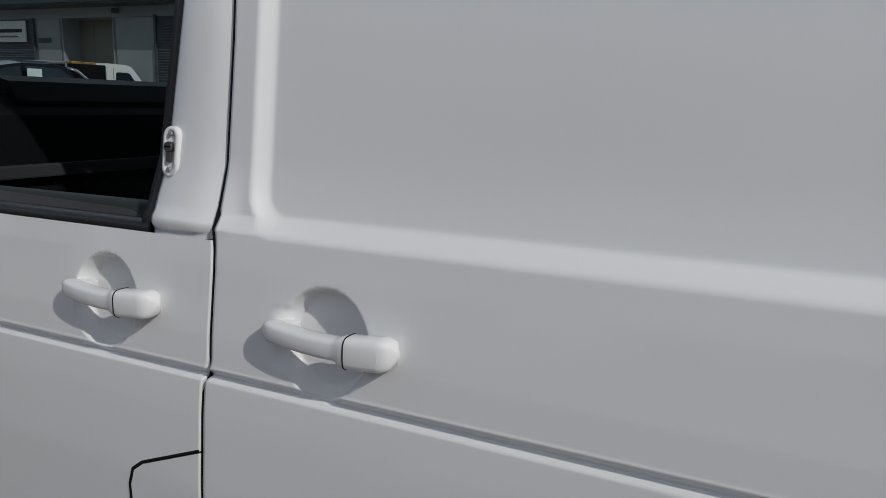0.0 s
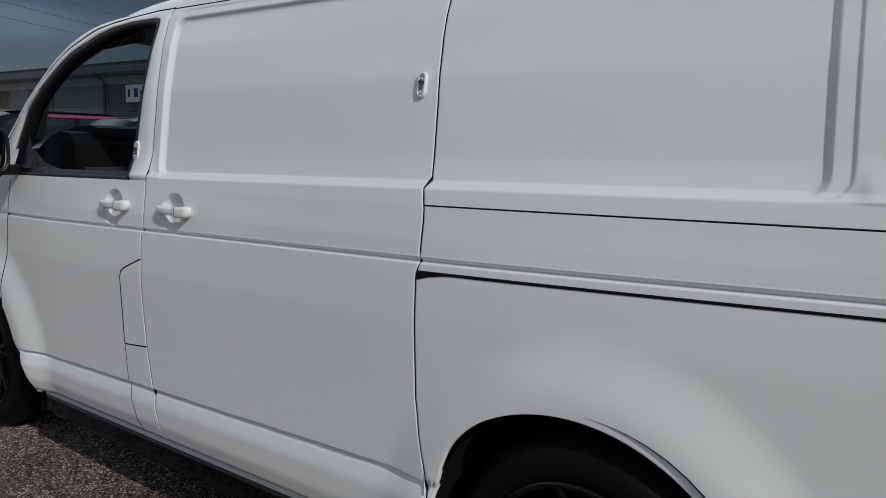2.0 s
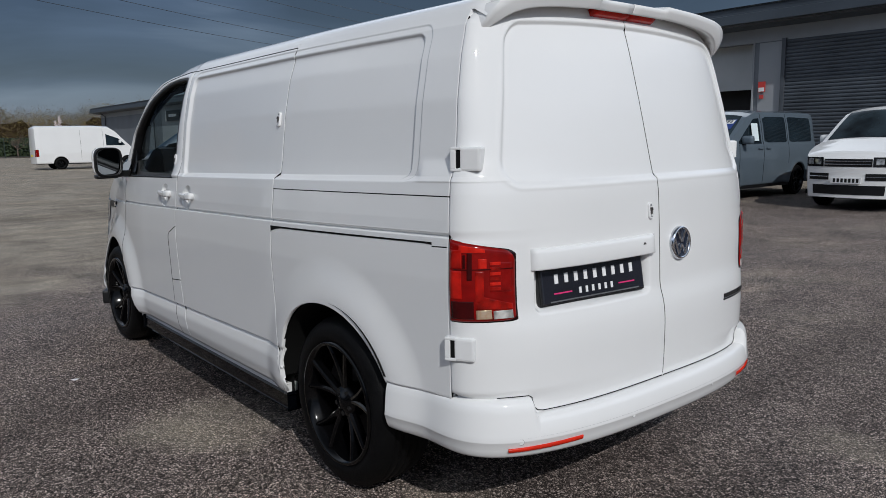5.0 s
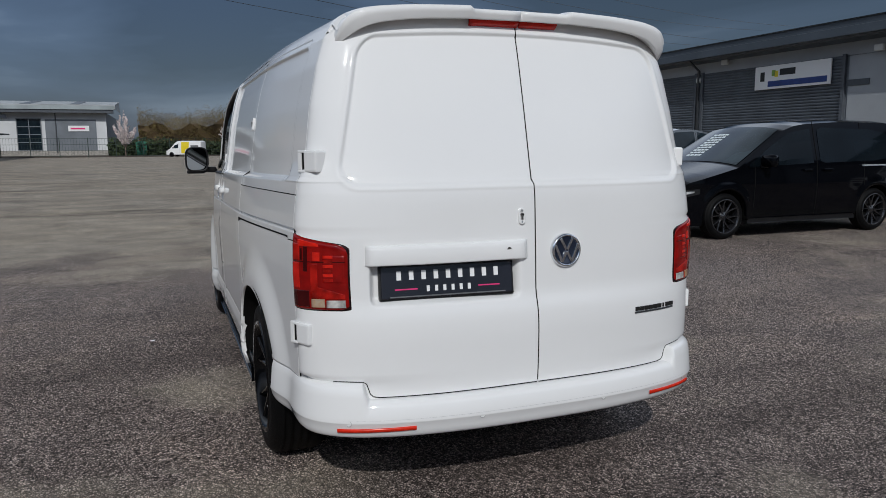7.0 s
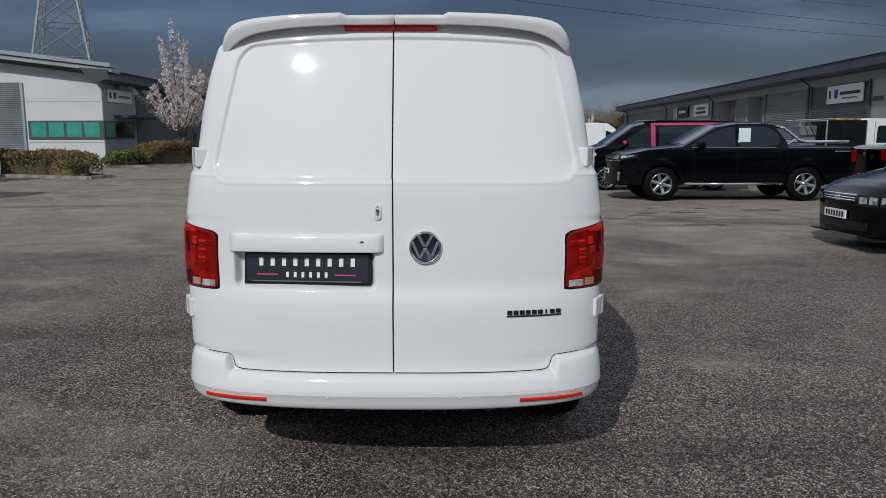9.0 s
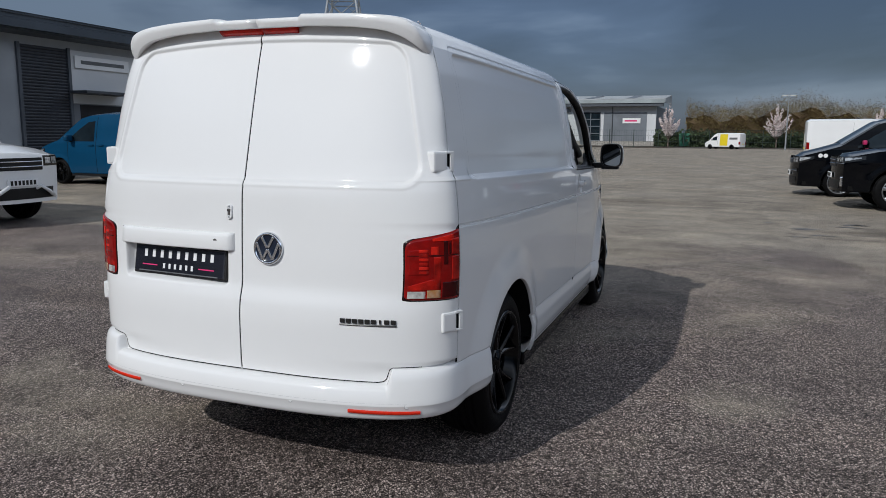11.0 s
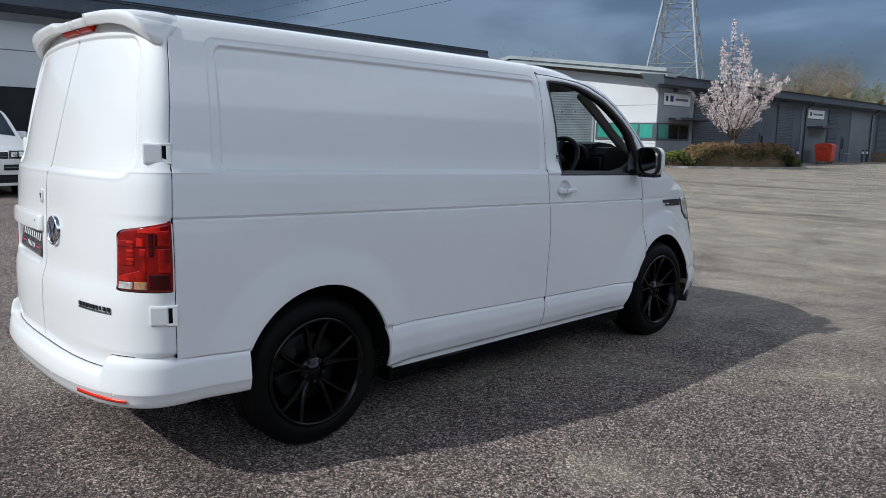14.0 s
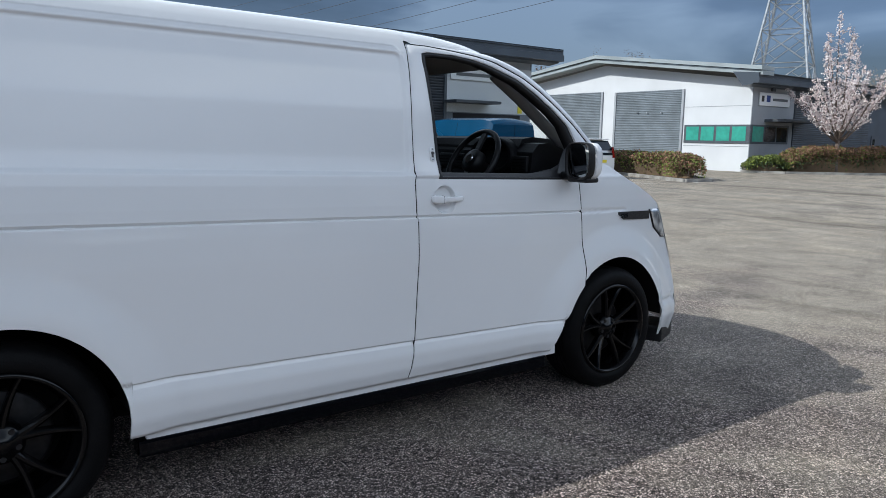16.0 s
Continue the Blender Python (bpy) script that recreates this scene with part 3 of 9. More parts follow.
for x in (-13.3, -9.25):
    part("fire_notice", box(x - 0.11, x + 0.11, NY - 0.09, NY - 0.05, 2.70, 3.02, 0.005), INK_RED, north, "red fire notice")
    part("fire_notice", box(x - 0.06, x + 0.06, NY - 0.09, NY - 0.05, 2.50, 2.62, 0.005), INK_RED, north, "red fire notice")
    part("notice_panel", box(x - 0.09, x + 0.09, NY - 0.095, NY - 0.085, 2.72, 2.84), INK_WHITE, north)
sign_board("unit_sign", -19.0, -15.6, 3.34, 4.19, NY - 0.1, -1, "white unit sign with a blue band and plain bars", [(0.08, 0.14, 0.35, 0.75, INK_BLACK), (0.24, 0.29, 0.55, 0.80, INK_GREEN), (0.28, 0.33, 0.50, 0.76, INK_YELLOW), (0.35, 0.56, 0.55, 0.82, INK_BLACK), (0.19, 0.96, 0.10, 0.34, INK_BLUE)])
sign_board("unit_sign", -36.3, -32.8, 3.24, 4.15, NY - 0.1, -1, "white unit sign with plain dark bars", [(0.06, 0.12, 0.3, 0.75, INK_BLACK), (0.22, 0.32, 0.28, 0.78, INK_BLUE), (0.38, 0.93, 0.45, 0.62, INK_BLACK), (0.45, 0.85, 0.22, 0.30, GROOVE)])
sign_board("unit_sign", -58.3, -54.8, 3.28, 4.2, NY - 0.1, -1, "white unit sign with grey bars", [(0.2, 0.8, 0.55, 0.75, GROOVE), (0.15, 0.85, 0.2, 0.4, INK_BLACK)])
sign_board("unit_sign", -63.2, -59.8, 3.3, 4.2, NY - 0.1, -1, "dark unit sign with a pale bar", [(0.25, 0.8, 0.4, 0.65, INK_WHITE), (0.0, 0.08, 0.0, 1.0, INK_WHITE)], INK_BLACK)
part("cycle_hoop", tube([(-1.9, 18.2, 0), (-1.9, 18.2, 0.75), (-1.75, 18.2, 0.9), (-1.2, 18.2, 0.9), (-1.05, 18.2, 0.75), (-1.05, 18.2, 0)], 0.025, 8), GALV, north, "", True)

# near unit across the yard, behind the white pickup
SY = -20.6
south = part("wall_south", box(-21.9, 40, SY - 0.3, SY, 0, 5.0), CLAD_GREY)
tagged(south, "dark grey clad unit with roller shutters", "wall", kind="structure")
part("end_wall", box(-21.9, -21.6, -46, SY - 0.3, 0, 5.0), CLAD_LIGHT, south)
part("roof_sheet", ([(-22.9, SY + 0.9, 5.22), (40, SY + 0.9, 5.22), (40, -33, 6.6), (-22.9, -33, 6.6), (-22.9, -46, 5.2), (40, -46, 5.2)], [(3, 2, 1, 0), (4, 5, 2, 3)]), ROOF_SHEET, south)
eaves(south, -22.95, 40, SY, 1, 5.30, FASCIA)
part("lintel_band", box(-21.8, 39.9, SY - 0.01, SY + 0.035, 4.40, 4.85), CLAD_LIGHT, south)
for x0, x1, mt in ((-11.9, -6.2, SHUTTER_BLACK), (2.0, 9.0, SHUTTER_BLACK)):
    shutter(south, x0, x1, 0.02, 4.40, SY + 0.03, 1, mt, 0.105, label="dark corrugated cladding bay")
part("pilaster", box(-12.35, -12.0, SY - 0.01, SY + 0.06, 0, 4.4), CLAD_LIGHT, south)
part("wall_panel", box(-17.0, -12.4, SY - 0.01, SY + 0.025, 0, 4.4), CLAD_LIGHT, south)
part("pilaster", box(-6.15, -5.95, SY - 0.01, SY + 0.08, 0, 4.4), CLAD_WHITE, south)
part("white_door_head", box(-5.95, 1.6, SY - 0.01, SY + 0.06, 2.62, 4.45), CLAD_WHITE, south, "white loading-bay head panel")
part("panel_joint", box(-5.95, 1.6, SY + 0.055, SY + 0.065, 3.64, 3.665), GROOVE, south)
# no real opening here: indoor shade painted as a slab on the wall
part("bay_opening", box(-5.9, 1.6, SY - 0.01, SY + 0.02, 0, 2.62), ROOM_SHADE, south, "flat near-black panel painting the shade of an open loading bay")
for x in (-4.95, -5.27):
    part("warning_sign", box(x - 0.12, x + 0.12, SY + 0.06, SY + 0.075, 2.70, 2.92), INK_YELLOW, south, "yellow warning notice")
    part("warning_triangle", prism([(x - 0.11, 2.90), (x + 0.11, 2.90), (x, 3.10)], SY + 0.062, SY + 0.078), INK_YELLOW, south)
    part("warning_mark", box(x - 0.05, x + 0.05, SY + 0.074, SY + 0.080, 2.92, 3.0), INK_BLACK, south)
    part("notice_lines", box(x - 0.09, x + 0.09, SY + 0.074, SY + 0.080, 2.82, 2.845), INK_BLACK, south)
for x in (-5.65, -5.9):
    part("vent_grille", box(x - 0.11, x + 0.11, SY + 0.03, SY + 0.06, 4.72, 4.9), PIPE, south)
flood_lamp(south, -13.75, SY + 0.03, 1, 4.68, PIPE)
sign_board("unit_sign", -20.1, -17.5, 3.78, 4.22, SY + 0.06, 1, "white unit sign with plain grey bars", [(0.1, 0.9, 0.35, 0.65, GROOVE)])
part("entrance_canopy", box(-19.5, -17.2, SY, SY + 0.9, 2.84, 2.95, 0.02), PIPE, south, "dark entrance canopy")
part("notice", box(-21.38, -21.14, SY + 0.02, SY + 0.045, 2.55, 2.92), INK_YELLOW, south, "yellow notice")
part("white_wall_panel", box(-21.85, -17.3, SY - 0.01, SY + 0.03, 2.50, 4.40), CLAD_WHITE, south, "white smooth cladding over the entrance")
# unlit room behind the glazing is painted on its face
part("entrance_glazing", box(-21.3, -17.7, SY - 0.005, SY + 0.02, 0.1, 2.46), ROOM_SHADE, south, "dark entrance glazing")
shutter(south, -17.25, -15.2, 0.02, 4.40, SY + 0.03, 1, SHUTTER_BLACK, 0.105, label="dark corrugated cladding bay")

# unit with the white gable and the dark row behind it
GX, RY = -35.2, -18.3


gable = part("wall_gable", ([(GX, y, z) for y, z in ((RY, 0), (RY, 4.75), (-28.4, 6.1), (-38.5, 4.75), (-38.5, 0))] + [(GX - 0.3, y, z) for y, z in ((RY, 0), (RY, 4.75), (-28.4, 6.1), (-38.5, 4.75), (-38.5, 0))], [(4, 3, 2, 1, 0), (5, 6, 7, 8, 9), (0, 1, 6, 5), (1, 2, 7, 6), (2, 3, 8, 7), (3, 4, 9, 8)]), CLAD_WHITE)
tagged(gable, "white clad gable end with grey shutters", "wall", kind="structure")


def gable_shutter(y0, y1, z1):
    n = int(z1 / 0.10)
    rows_ = []
    for k in range(n):
        for f, d in ((0, 0.03), (0.15, 0.05), (0.55, 0.055), (0.85, 0.03)):
            z = 0.02 + z1 * (k + f) / n
            rows_.append([(GX + d, y0, z), (GX + d, y1, z)])
    part("roller_shutter", grid(rows_), SHUTTER, gable, "grey corrugated roller shutter")
    for y in (y0, y1):
        part("guide_rail", box(GX, GX + 0.09, y - 0.07, y + 0.07, 0, z1), CLAD_LIGHT, gable)


for z in (1.30, 3.42):
    part("panel_joint", box(GX, GX + 0.012, -22.35, RY - 0.05, z, z + 0.025), CLAD_LIGHT, gable)
gable_shutter(-33.3, -28.5, 4.5)
gable_shutter(-27.4, -22.5, 4.42)
for y in (-25.6, -24.9, -23.9):
    part("wall_camera", box(GX + 0.06, GX + 0.16, y - 0.045, y + 0.045, 3.12, 3.20, 0.02), PIPE if y == -25.6 else CLAD_LIGHT, gable)
ribbon = part("window_1", box(GX + 0.005, GX + 0.05, -22.3, RY + 0.02, 1.47, 2.45), DOOR_GREY, None)
tagged(ribbon, "ribbon window with green blinds", "window", kind="structure")
for k in range(4):
    y0 = -22.15 + k * 0.95
    pane_ = part("pane", box(GX + 0.03, GX + 0.062, y0, y0 + 0.80, 1.6, 2.35), GREEN_BLIND, ribbon, "green blind behind glass")
    for j in range(5):
        part("blind_slat", box(GX + 0.060, GX + 0.066, y0 + 0.02 + j * 0.16, y0 + 0.13 + j * 0.16, 1.62, 2.33), GREEN_BLIND, pane_)
ribbon2 = part("window_2", box(GX - 3.6, GX, RY - 0.02, RY + 0.05, 1.47, 2.45), DOOR_GREY, None)
tagged(ribbon2, "dark green tinted entrance window", "window", kind="structure")
for k in range(3):
    x0 = GX - 1.15 - k * 1.15
    part("pane", box(x0, x0 + 1.0, RY + 0.03, RY + 0.06, 1.58, 2.36), TINT if k else GREEN_BLIND, ribbon2)
for s_ in (0, 1):
    yy_ = [(RY + 1.0, 4.86), (-28.4, 6.22), (-39.4, 4.86)]
    for a, b in (((yy_[0]), (yy_[1])), ((yy_[1]), (yy_[2]))):
        (ya, za), (yb, zb) = a, b
        off = 0.0 if s_ == 0 else 0.24
        out_ = 0.9 if s_ == 0 else 1.02
        verts = [(GX + out_, ya, za + off), (GX + out_, yb, zb + off), (GX + out_, yb, zb + off + 0.2), (GX + out_, ya, za + off + 0.2), (GX - 0.1, ya, za + off), (GX - 0.1, yb, zb + off), (GX - 0.1, yb, zb + off + 0.2), (GX - 0.1, ya, za + off + 0.2)]
        part("barge_board", (verts, [(0, 1, 2, 3), (4, 7, 6, 5), (0, 4, 5, 1), (3, 2, 6, 7), (0, 3, 7, 4), (1, 5, 6, 2)]), FASCIA_PALE, gable, "pale stepped verge")
row = part("wall_row", box(-93.5, GX - 0.3, RY - 0.3, RY - 0.004, 0, 4.75), CLAD_DARK)
tagged(row, "long dark grey row of industrial units", "wall", kind="structure")
part("roof_sheet", ([(GX + 0.9, RY + 1.0, 4.95), (-94.4, RY + 1.0, 4.95), (-94.4, -28.4, 6.4), (GX + 0.9, -28.4, 6.4), (GX + 0.9, -39.5, 4.9), (-94.4, -39.5, 4.9)], [(0, 1, 2, 3), (3, 2, 5, 4)]), FASCIA, row)
eaves(row, -94.4, GX + 1.0, RY, 1, 4.98, FASCIA)
part("corner_panel", box(GX - 4.0, GX + 0.02, RY - 0.01, RY + 0.03, 0, 4.4), CLAD_LIGHT, row)
for x0, x1 in ((-48, -39.3), (-54, -51.2), (-63, -60.9), (-78, -73), (-90, -84)):
    shutter(row, x0, x1, 0.02, 4.1, RY + 0.02, 1, SHUTTER_DARK, 0.11, frame=False, label="dark corrugated cladding")
for x0, x1 in ((-60.6, -55.5), (-53.6, -51.4), (-72, -66), (-83, -79)):
    part("wall_panel", box(x0, x1, RY - 0.01, RY + 0.025, 0, 4.2), CLAD_GREY, row)
for x in (-56.0, -71.0, -82.6):
    downpipe(row, x, RY, 1, 4.6)
for x in (-49.0, -64.6, -80):
    part("personnel_door", box(x - 0.5, x + 0.5, RY, RY + 0.05, 0, 2.1), DOOR_GREY, row, "grey personnel door")
    part("door_light", box(x + 0.05, x + 0.35, RY + 0.045, RY + 0.055, 1.1, 1.9), TINT, row)
for x in (-38.3, -58.5, -91.5):
    part("entrance_canopy", box(x - 1.9, x + 1.9, RY, RY + 1.2, 2.62, 2.76, 0.02), PIPE, row, "dark entrance canopy")
flood_lamp(row, -36.8, RY, 1, 4.3, PIPE)
sign_board("unit_sign", -38.6, -35.7, 3.45, 4.12, RY + 0.05, 1, "white unit sign with plain bars", [(0.06, 0.14, 0.3, 0.75, INK_BLACK), (0.22, 0.34, 0.3, 0.8, INK_BLUE), (0.42, 0.92, 0.4, 0.6, GROOVE)])
sign_board("unit_sign", -59.7, -56.5, 3.35, 4.0, RY + 0.05, 1, "white unit sign with plain bars", [(0.1, 0.2, 0.3, 0.75, INK_BLACK), (0.3, 0.9, 0.4, 0.6, GROOVE)])
sign_board("unit_sign", -93.2, -91.2, 3.2, 3.9, RY + 0.05, 1, "small white unit sign with a bar", [(0.2, 0.8, 0.4, 0.6, GROOVE)])

# far unit across the road
FX = -110.0
far = part("wall_far", box(FX - 0.3, FX, -32, -7.9, 0.35, 5.9), CLAD_WHITE)
tagged(far, "white and grey far unit beyond the fence", "wall", kind="structure")
part("plinth", box(FX - 0.3, FX + 0.05, -32, -7.9, 0, 0.7), KERB, far)
part("side_wall", box(FX - 30, FX - 0.3, -8.2, -7.9, 0, 5.9), CLAD_DARK, far)
part("grey_panel", box(FX, FX + 0.05, -15.5, -9.2, 0.7, 4.95), CLAD_GREY, far)
gw = part("glazing", box(FX, FX + 0.06, -18.9, -16.0, 0.75, 5.05), TINT, far)
for k in range(5):
    part("glazing_bar", box(FX + 0.05, FX + 0.1, -18.95, -15.95, 0.75 + k * 1.05, 0.85 + k * 1.05), CLAD_GREY, gw)
for k in range(3):
    part("glazing_bar", box(FX + 0.05, FX + 0.1, -18.95 + k * 1.45, -18.85 + k * 1.45, 0.75, 5.05), CLAD_GREY, gw)
part("roof", ([(FX + 1.5, -6.6, 6.3), (FX + 1.5, -34, 6.3), (FX + 1.5, -34, 6.9), (FX + 1.5, -6.6, 6.9), (FX - 12, -6.6, 8.0), (FX - 12, -34, 8.0), (FX - 12, -6.6, 6.3)], [(0, 1, 2, 3), (3, 2, 5, 4), (0, 3, 4, 6)]), ROOF_SHEET, far, "pale metal roof")
part("roof_edge", box(FX, FX + 1.55, -33.9, -6.7, 6.25, 6.75), FASCIA_PALE, far)
part("roof_soffit", box(FX - 0.2, FX + 1.4, -33.8, -6.9, 5.8, 6.25), DOOR_GREY, far)
for k in range(4):
    part("rooflight", ([(FX + 1.2, -11 - 6 * k, 6.95), (FX + 1.2, -12.2 - 6 * k, 6.95), (FX - 11, -12.2 - 6 * k, 8.0), (FX - 11, -11 - 6 * k, 8.0)], [(0, 1, 2, 3)]), FASCIA, far)
part("downpipe", tube([(FX + 0.1, -14.2, 5.9), (FX + 0.1, -14.2, 0.4)], 0.07, 6), PIPE, far)
e = thing("unit_sign", Matrix.Translation((FX + 0.06, -11.4, 3.72)), "white sign with a pink bar on the far unit", "sign", "unit signs")
part("board", box(0, 0.06, -1.3, 1.3, -0.38, 0.38, 0.01), INK_WHITE, e)
part("print_bar", box(0.058, 0.066, -1.0, 0.8, -0.12, 0.1), INK_PINK, e)

# ---- the white van ----
Z_KEYS = [0.20, 0.26, 0.30, 0.36, 0.43, 0.472, 0.488, 0.495, 0.70, 0.90, 1.00, 1.10, 1.185, 1.227, 1.243, 1.30, 1.50, 1.65, 1.75, 1.80, 1.83]
Y_KEYS = [0.870, 0.892, 0.906, 0.926, 0.931, 0.9215, 0.9140, 0.9275, 0.931, 0.937, 0.934, 0.926, 0.914, 0.906, 0.886, 0.874, 0.843, 0.808, 0.773, 0.738, 0.705]
ARCHES = ((0.0, 0.335, 0.395, 0.425), (-2.95, 0.335, 0.445, 0.42))  # x, z, half length, height


def tumble(z):
    return np.interp(z, Z_KEYS, Y_KEYS)


def rect_sdf(x, z, x0, x1, z0, z1, r):
    qx = np.abs(x - (x0 + x1) / 2) - (x1 - x0) / 2 + r
    qz = np.abs(z - (z0 + z1) / 2) - (z1 - z0) / 2 + r
    return np.minimum(np.maximum(qx, qz), 0) + np.hypot(np.maximum(qx, 0), np.maximum(qz, 0)) - r


def lean_mid(x):
    """The body's middle line, a trifle to one side at the back."""
    return 0.024 * smooth01((x + 0.6) / 1.2)


def rake(x, z=1.0):
    """The body sits nose-down: its lower lines rise towards the tail, its roof line less."""
    m = smooth01((np.asarray(z, float) - 1.15) / 0.60)
    return 0.020 * (np.clip(x, -3.0, 0.7) + 1.2) * (1 - 0.65 * m) + 0.014 * m


def side_y(x, z, recess=True):
    """Half width of the body at x, z."""
    x, z = np.asarray(x, float), np.asarray(z, float)
    zb = z - rake(x, z) * smooth01((z - 0.3) / 0.2)
    y = tumble(zb)
    back = np.clip((x + 0.6) / 1.26, 0, 1.2)
    front = np.clip((-2.2 - x) / 0.84, 0, 3)
    y = y * (1 - 0.066 * back ** 2) * (1 - 0.078 * front ** 1.6 * (0.55 + 0.45 * smooth01((z - 0.3) / 0.6)))
    for cx, cz, rx, rz in ARCHES:
        d = np.hypot((x - cx) / rx, (z - cz) / rz) - 1
        lift = 0.026 if cx == 0 else 0.036
        y = y + lift * smooth01(1 - (d - 0.04) / 0.42) * (z < 1.0)
    y = y + np.interp(zb, [1.042, 1.0445, 1.047, 1.059, 1.062], [0, -0.003, -0.0125, 0.001, 0]) * (x > -3.05)
    y = y + np.interp(zb, [1.222, 1.243, 1.30], [0, 0.0112, 0]) * smooth01((np.abs(x + 0.57) - 1.026) / 0.05)
    if recess:
        # pressed panel: a shallow outer step, then a deeper one inside it
        xs_ = x + 0.05 * (zb - 1.4)
        y = y - 0.005 * smooth01(-rect_sdf(xs_, zb, -1.600, 0.462, 1.222, 1.776, 0.055) / 0.010)
        y = y - 0.011 * smooth01(-rect_sdf(xs_, zb, -1.596, 0.424, 1.228, 1.748, 0.045) / 0.018)
    return y


def arch_floor(x, low):
    x = np.asarray(x, float)
    z = np.full(x.shape, low)
    for cx, cz, rx, rz in ARCHES:
        t = (x - cx) / rx
        inside = np.abs(t) < 1
        z = np.where((x > 0.36) & (cx == 0), 0.53, z)
        z = np.where(inside, np.maximum(z, cz + rz * np.sqrt(np.clip(1 - t * t, 0, 1))), z)
    return z


def rows_between(low, high, step=0.012):
    z = list(np.arange(low, high, step))
    for c, w, k in ((1.050, 0.016, 18), (1.228, 0.032, 30), (1.116, 0.072, 54), (1.762, 0.028, 36)):
        z += list(np.linspace(c - w, c + w, k))
    z = sorted(v for v in z if low + 0.002 < v < high - 0.002)
    out = [low]
    for v in z:
        if v - out[-1] > 0.0016:
            out.append(v)
    return np.array(out + [high])


DISHES = ((-1, -1.806, 1.106), (-1, -1.453, 1.110), (1, -1.755, 1.112))


def dish(side, x, z):
    out = 0
    for s, cx, cz in DISHES:
        if s == side:
            r = np.hypot((x - cx) / 0.060, (z - cz) / 0.063)
            out = out + 0.022 * np.clip((1 - r) / 0.16, 0, 1) ** 0.8 + 0.006 * np.clip(1 - r * r, 0, 1)
    return out


def body_panel(name, side, xl, xr, low, high, parent, label="", step=0.016, floor_z=None):
    """A sheet of the body's side between the edges xl(z) and xr(z), with its rims turned in."""
    z_up = rows_between(0.80, high) if high > 0.9 else None
    width = float(xr(0.8) - xl(0.8))
    s = np.linspace(0, 1, max(8, int(width / step)))
    e = 0.0035 / width
    extra = [(q - float(xl(1.4))) / width for q in list(np.linspace(-1.612, -1.550, 24)) + list(np.linspace(0.38, 0.50, 44)) + [c + q for _, c, _ in DISHES for q in np.linspace(-0.064, 0.064, 61)]]
    x0_, w_ = float(xl(0.45)), float(xr(0.45) - xl(0.45))
    extra += [(cx + (rx + 0.0002) * math.cos(a) - x0_) / w_ for cx, _, rx, _ in ARCHES for a in list(np.linspace(0, 0.9, 30)) + list(np.linspace(math.pi - 0.9, math.pi, 30))]
    s = np.array(sorted(list(s) + [q for q in extra if 0.01 < q < 0.99]))
    s = np.concatenate([[0, 0, e], s[1:-1], [1 - e, 1, 1]])
    rim = np.zeros(len(s))
    rim[[0, -1]] = 0.022
    if z_up is None:
        raise ValueError(name)
    low_v = np.unique(np.round(np.concatenate([np.linspace(0, 1, 40), np.linspace(0.30, 0.42, 22)]), 4))
    ref = xl(0.45) + (xr(0.45) - xl(0.45)) * s
    fl = arch_floor(ref, low)
    rk = rake(ref)
    zl = fl[None, :] + (0.80 + rk - fl)[None, :] * low_v[:-1, None]
    zz = np.concatenate([zl, z_up[:, None] + rake(ref[None, :], z_up[:, None])], 0)
    zz = np.concatenate([zz[:1], zz], 0)
    xa, xb = xl(zz), xr(zz)
    xx = xa + (xb - xa) * s[None, :]
    yy = side_y(xx, zz) - rim[None, :] - dish(side, xx, zz)
    yy[0] -= 0.016
    pts = np.stack([xx, side * yy + lean_mid(xx), zz], -1)
    return part(name, grid(pts, flip=side > 0), WHITE, parent, label, True)


def curve_x(keys):
    zs, xs = [k[0] for k in keys], [k[1] for k in keys]
    return lambda z: np.interp(z, zs, xs)


B_GAP = curve_x([(0.28, -1.552), (0.38, -1.573), (0.50, -1.598), (0.63, -1.620), (0.80, -1.632), (0.93, -1.629), (1.03, -1.627), (1.06, -1.617), (1.17, -1.620), (1.20, -1.623), (1.24, -1.631), (1.45, -1.639), (1.8, -1.664)])
B_GAP_OFF = curve_x([(0.28, -1.572), (0.45, -1.596), (0.85, -1.610), (1.03, -1.606), (1.06, -1.598), (1.19, -1.600), (1.23, -1.612), (1.45, -1.618), (1.8, -1.640)])
C_GAP = curve_x([(0.28, -0.372), (0.38, -0.380), (0.45, -0.391), (0.53, -0.398), (0.62, -0.428), (0.71, -0.446), (0.9, -0.450), (1.03, -0.450), (1.06, -0.442), (1.16, -0.440), (1.19, -0.442), (1.245, -0.452), (1.45, -0.462), (1.62, -0.472), (1.8, -0.470)])
D_GAP = curve_x([(0.28, 0.662), (1.1, 0.662), (1.37, 0.64), (1.75, 0.60), (1.8, 0.592)])
D_SHIFT = 0.012
F_GAP = curve_x([(0.28, -2.545), (0.5, -2.66), (0.71, -2.672), (1.21, -2.640)])


def offset(f, d):
    return lambda z: f(z) + d


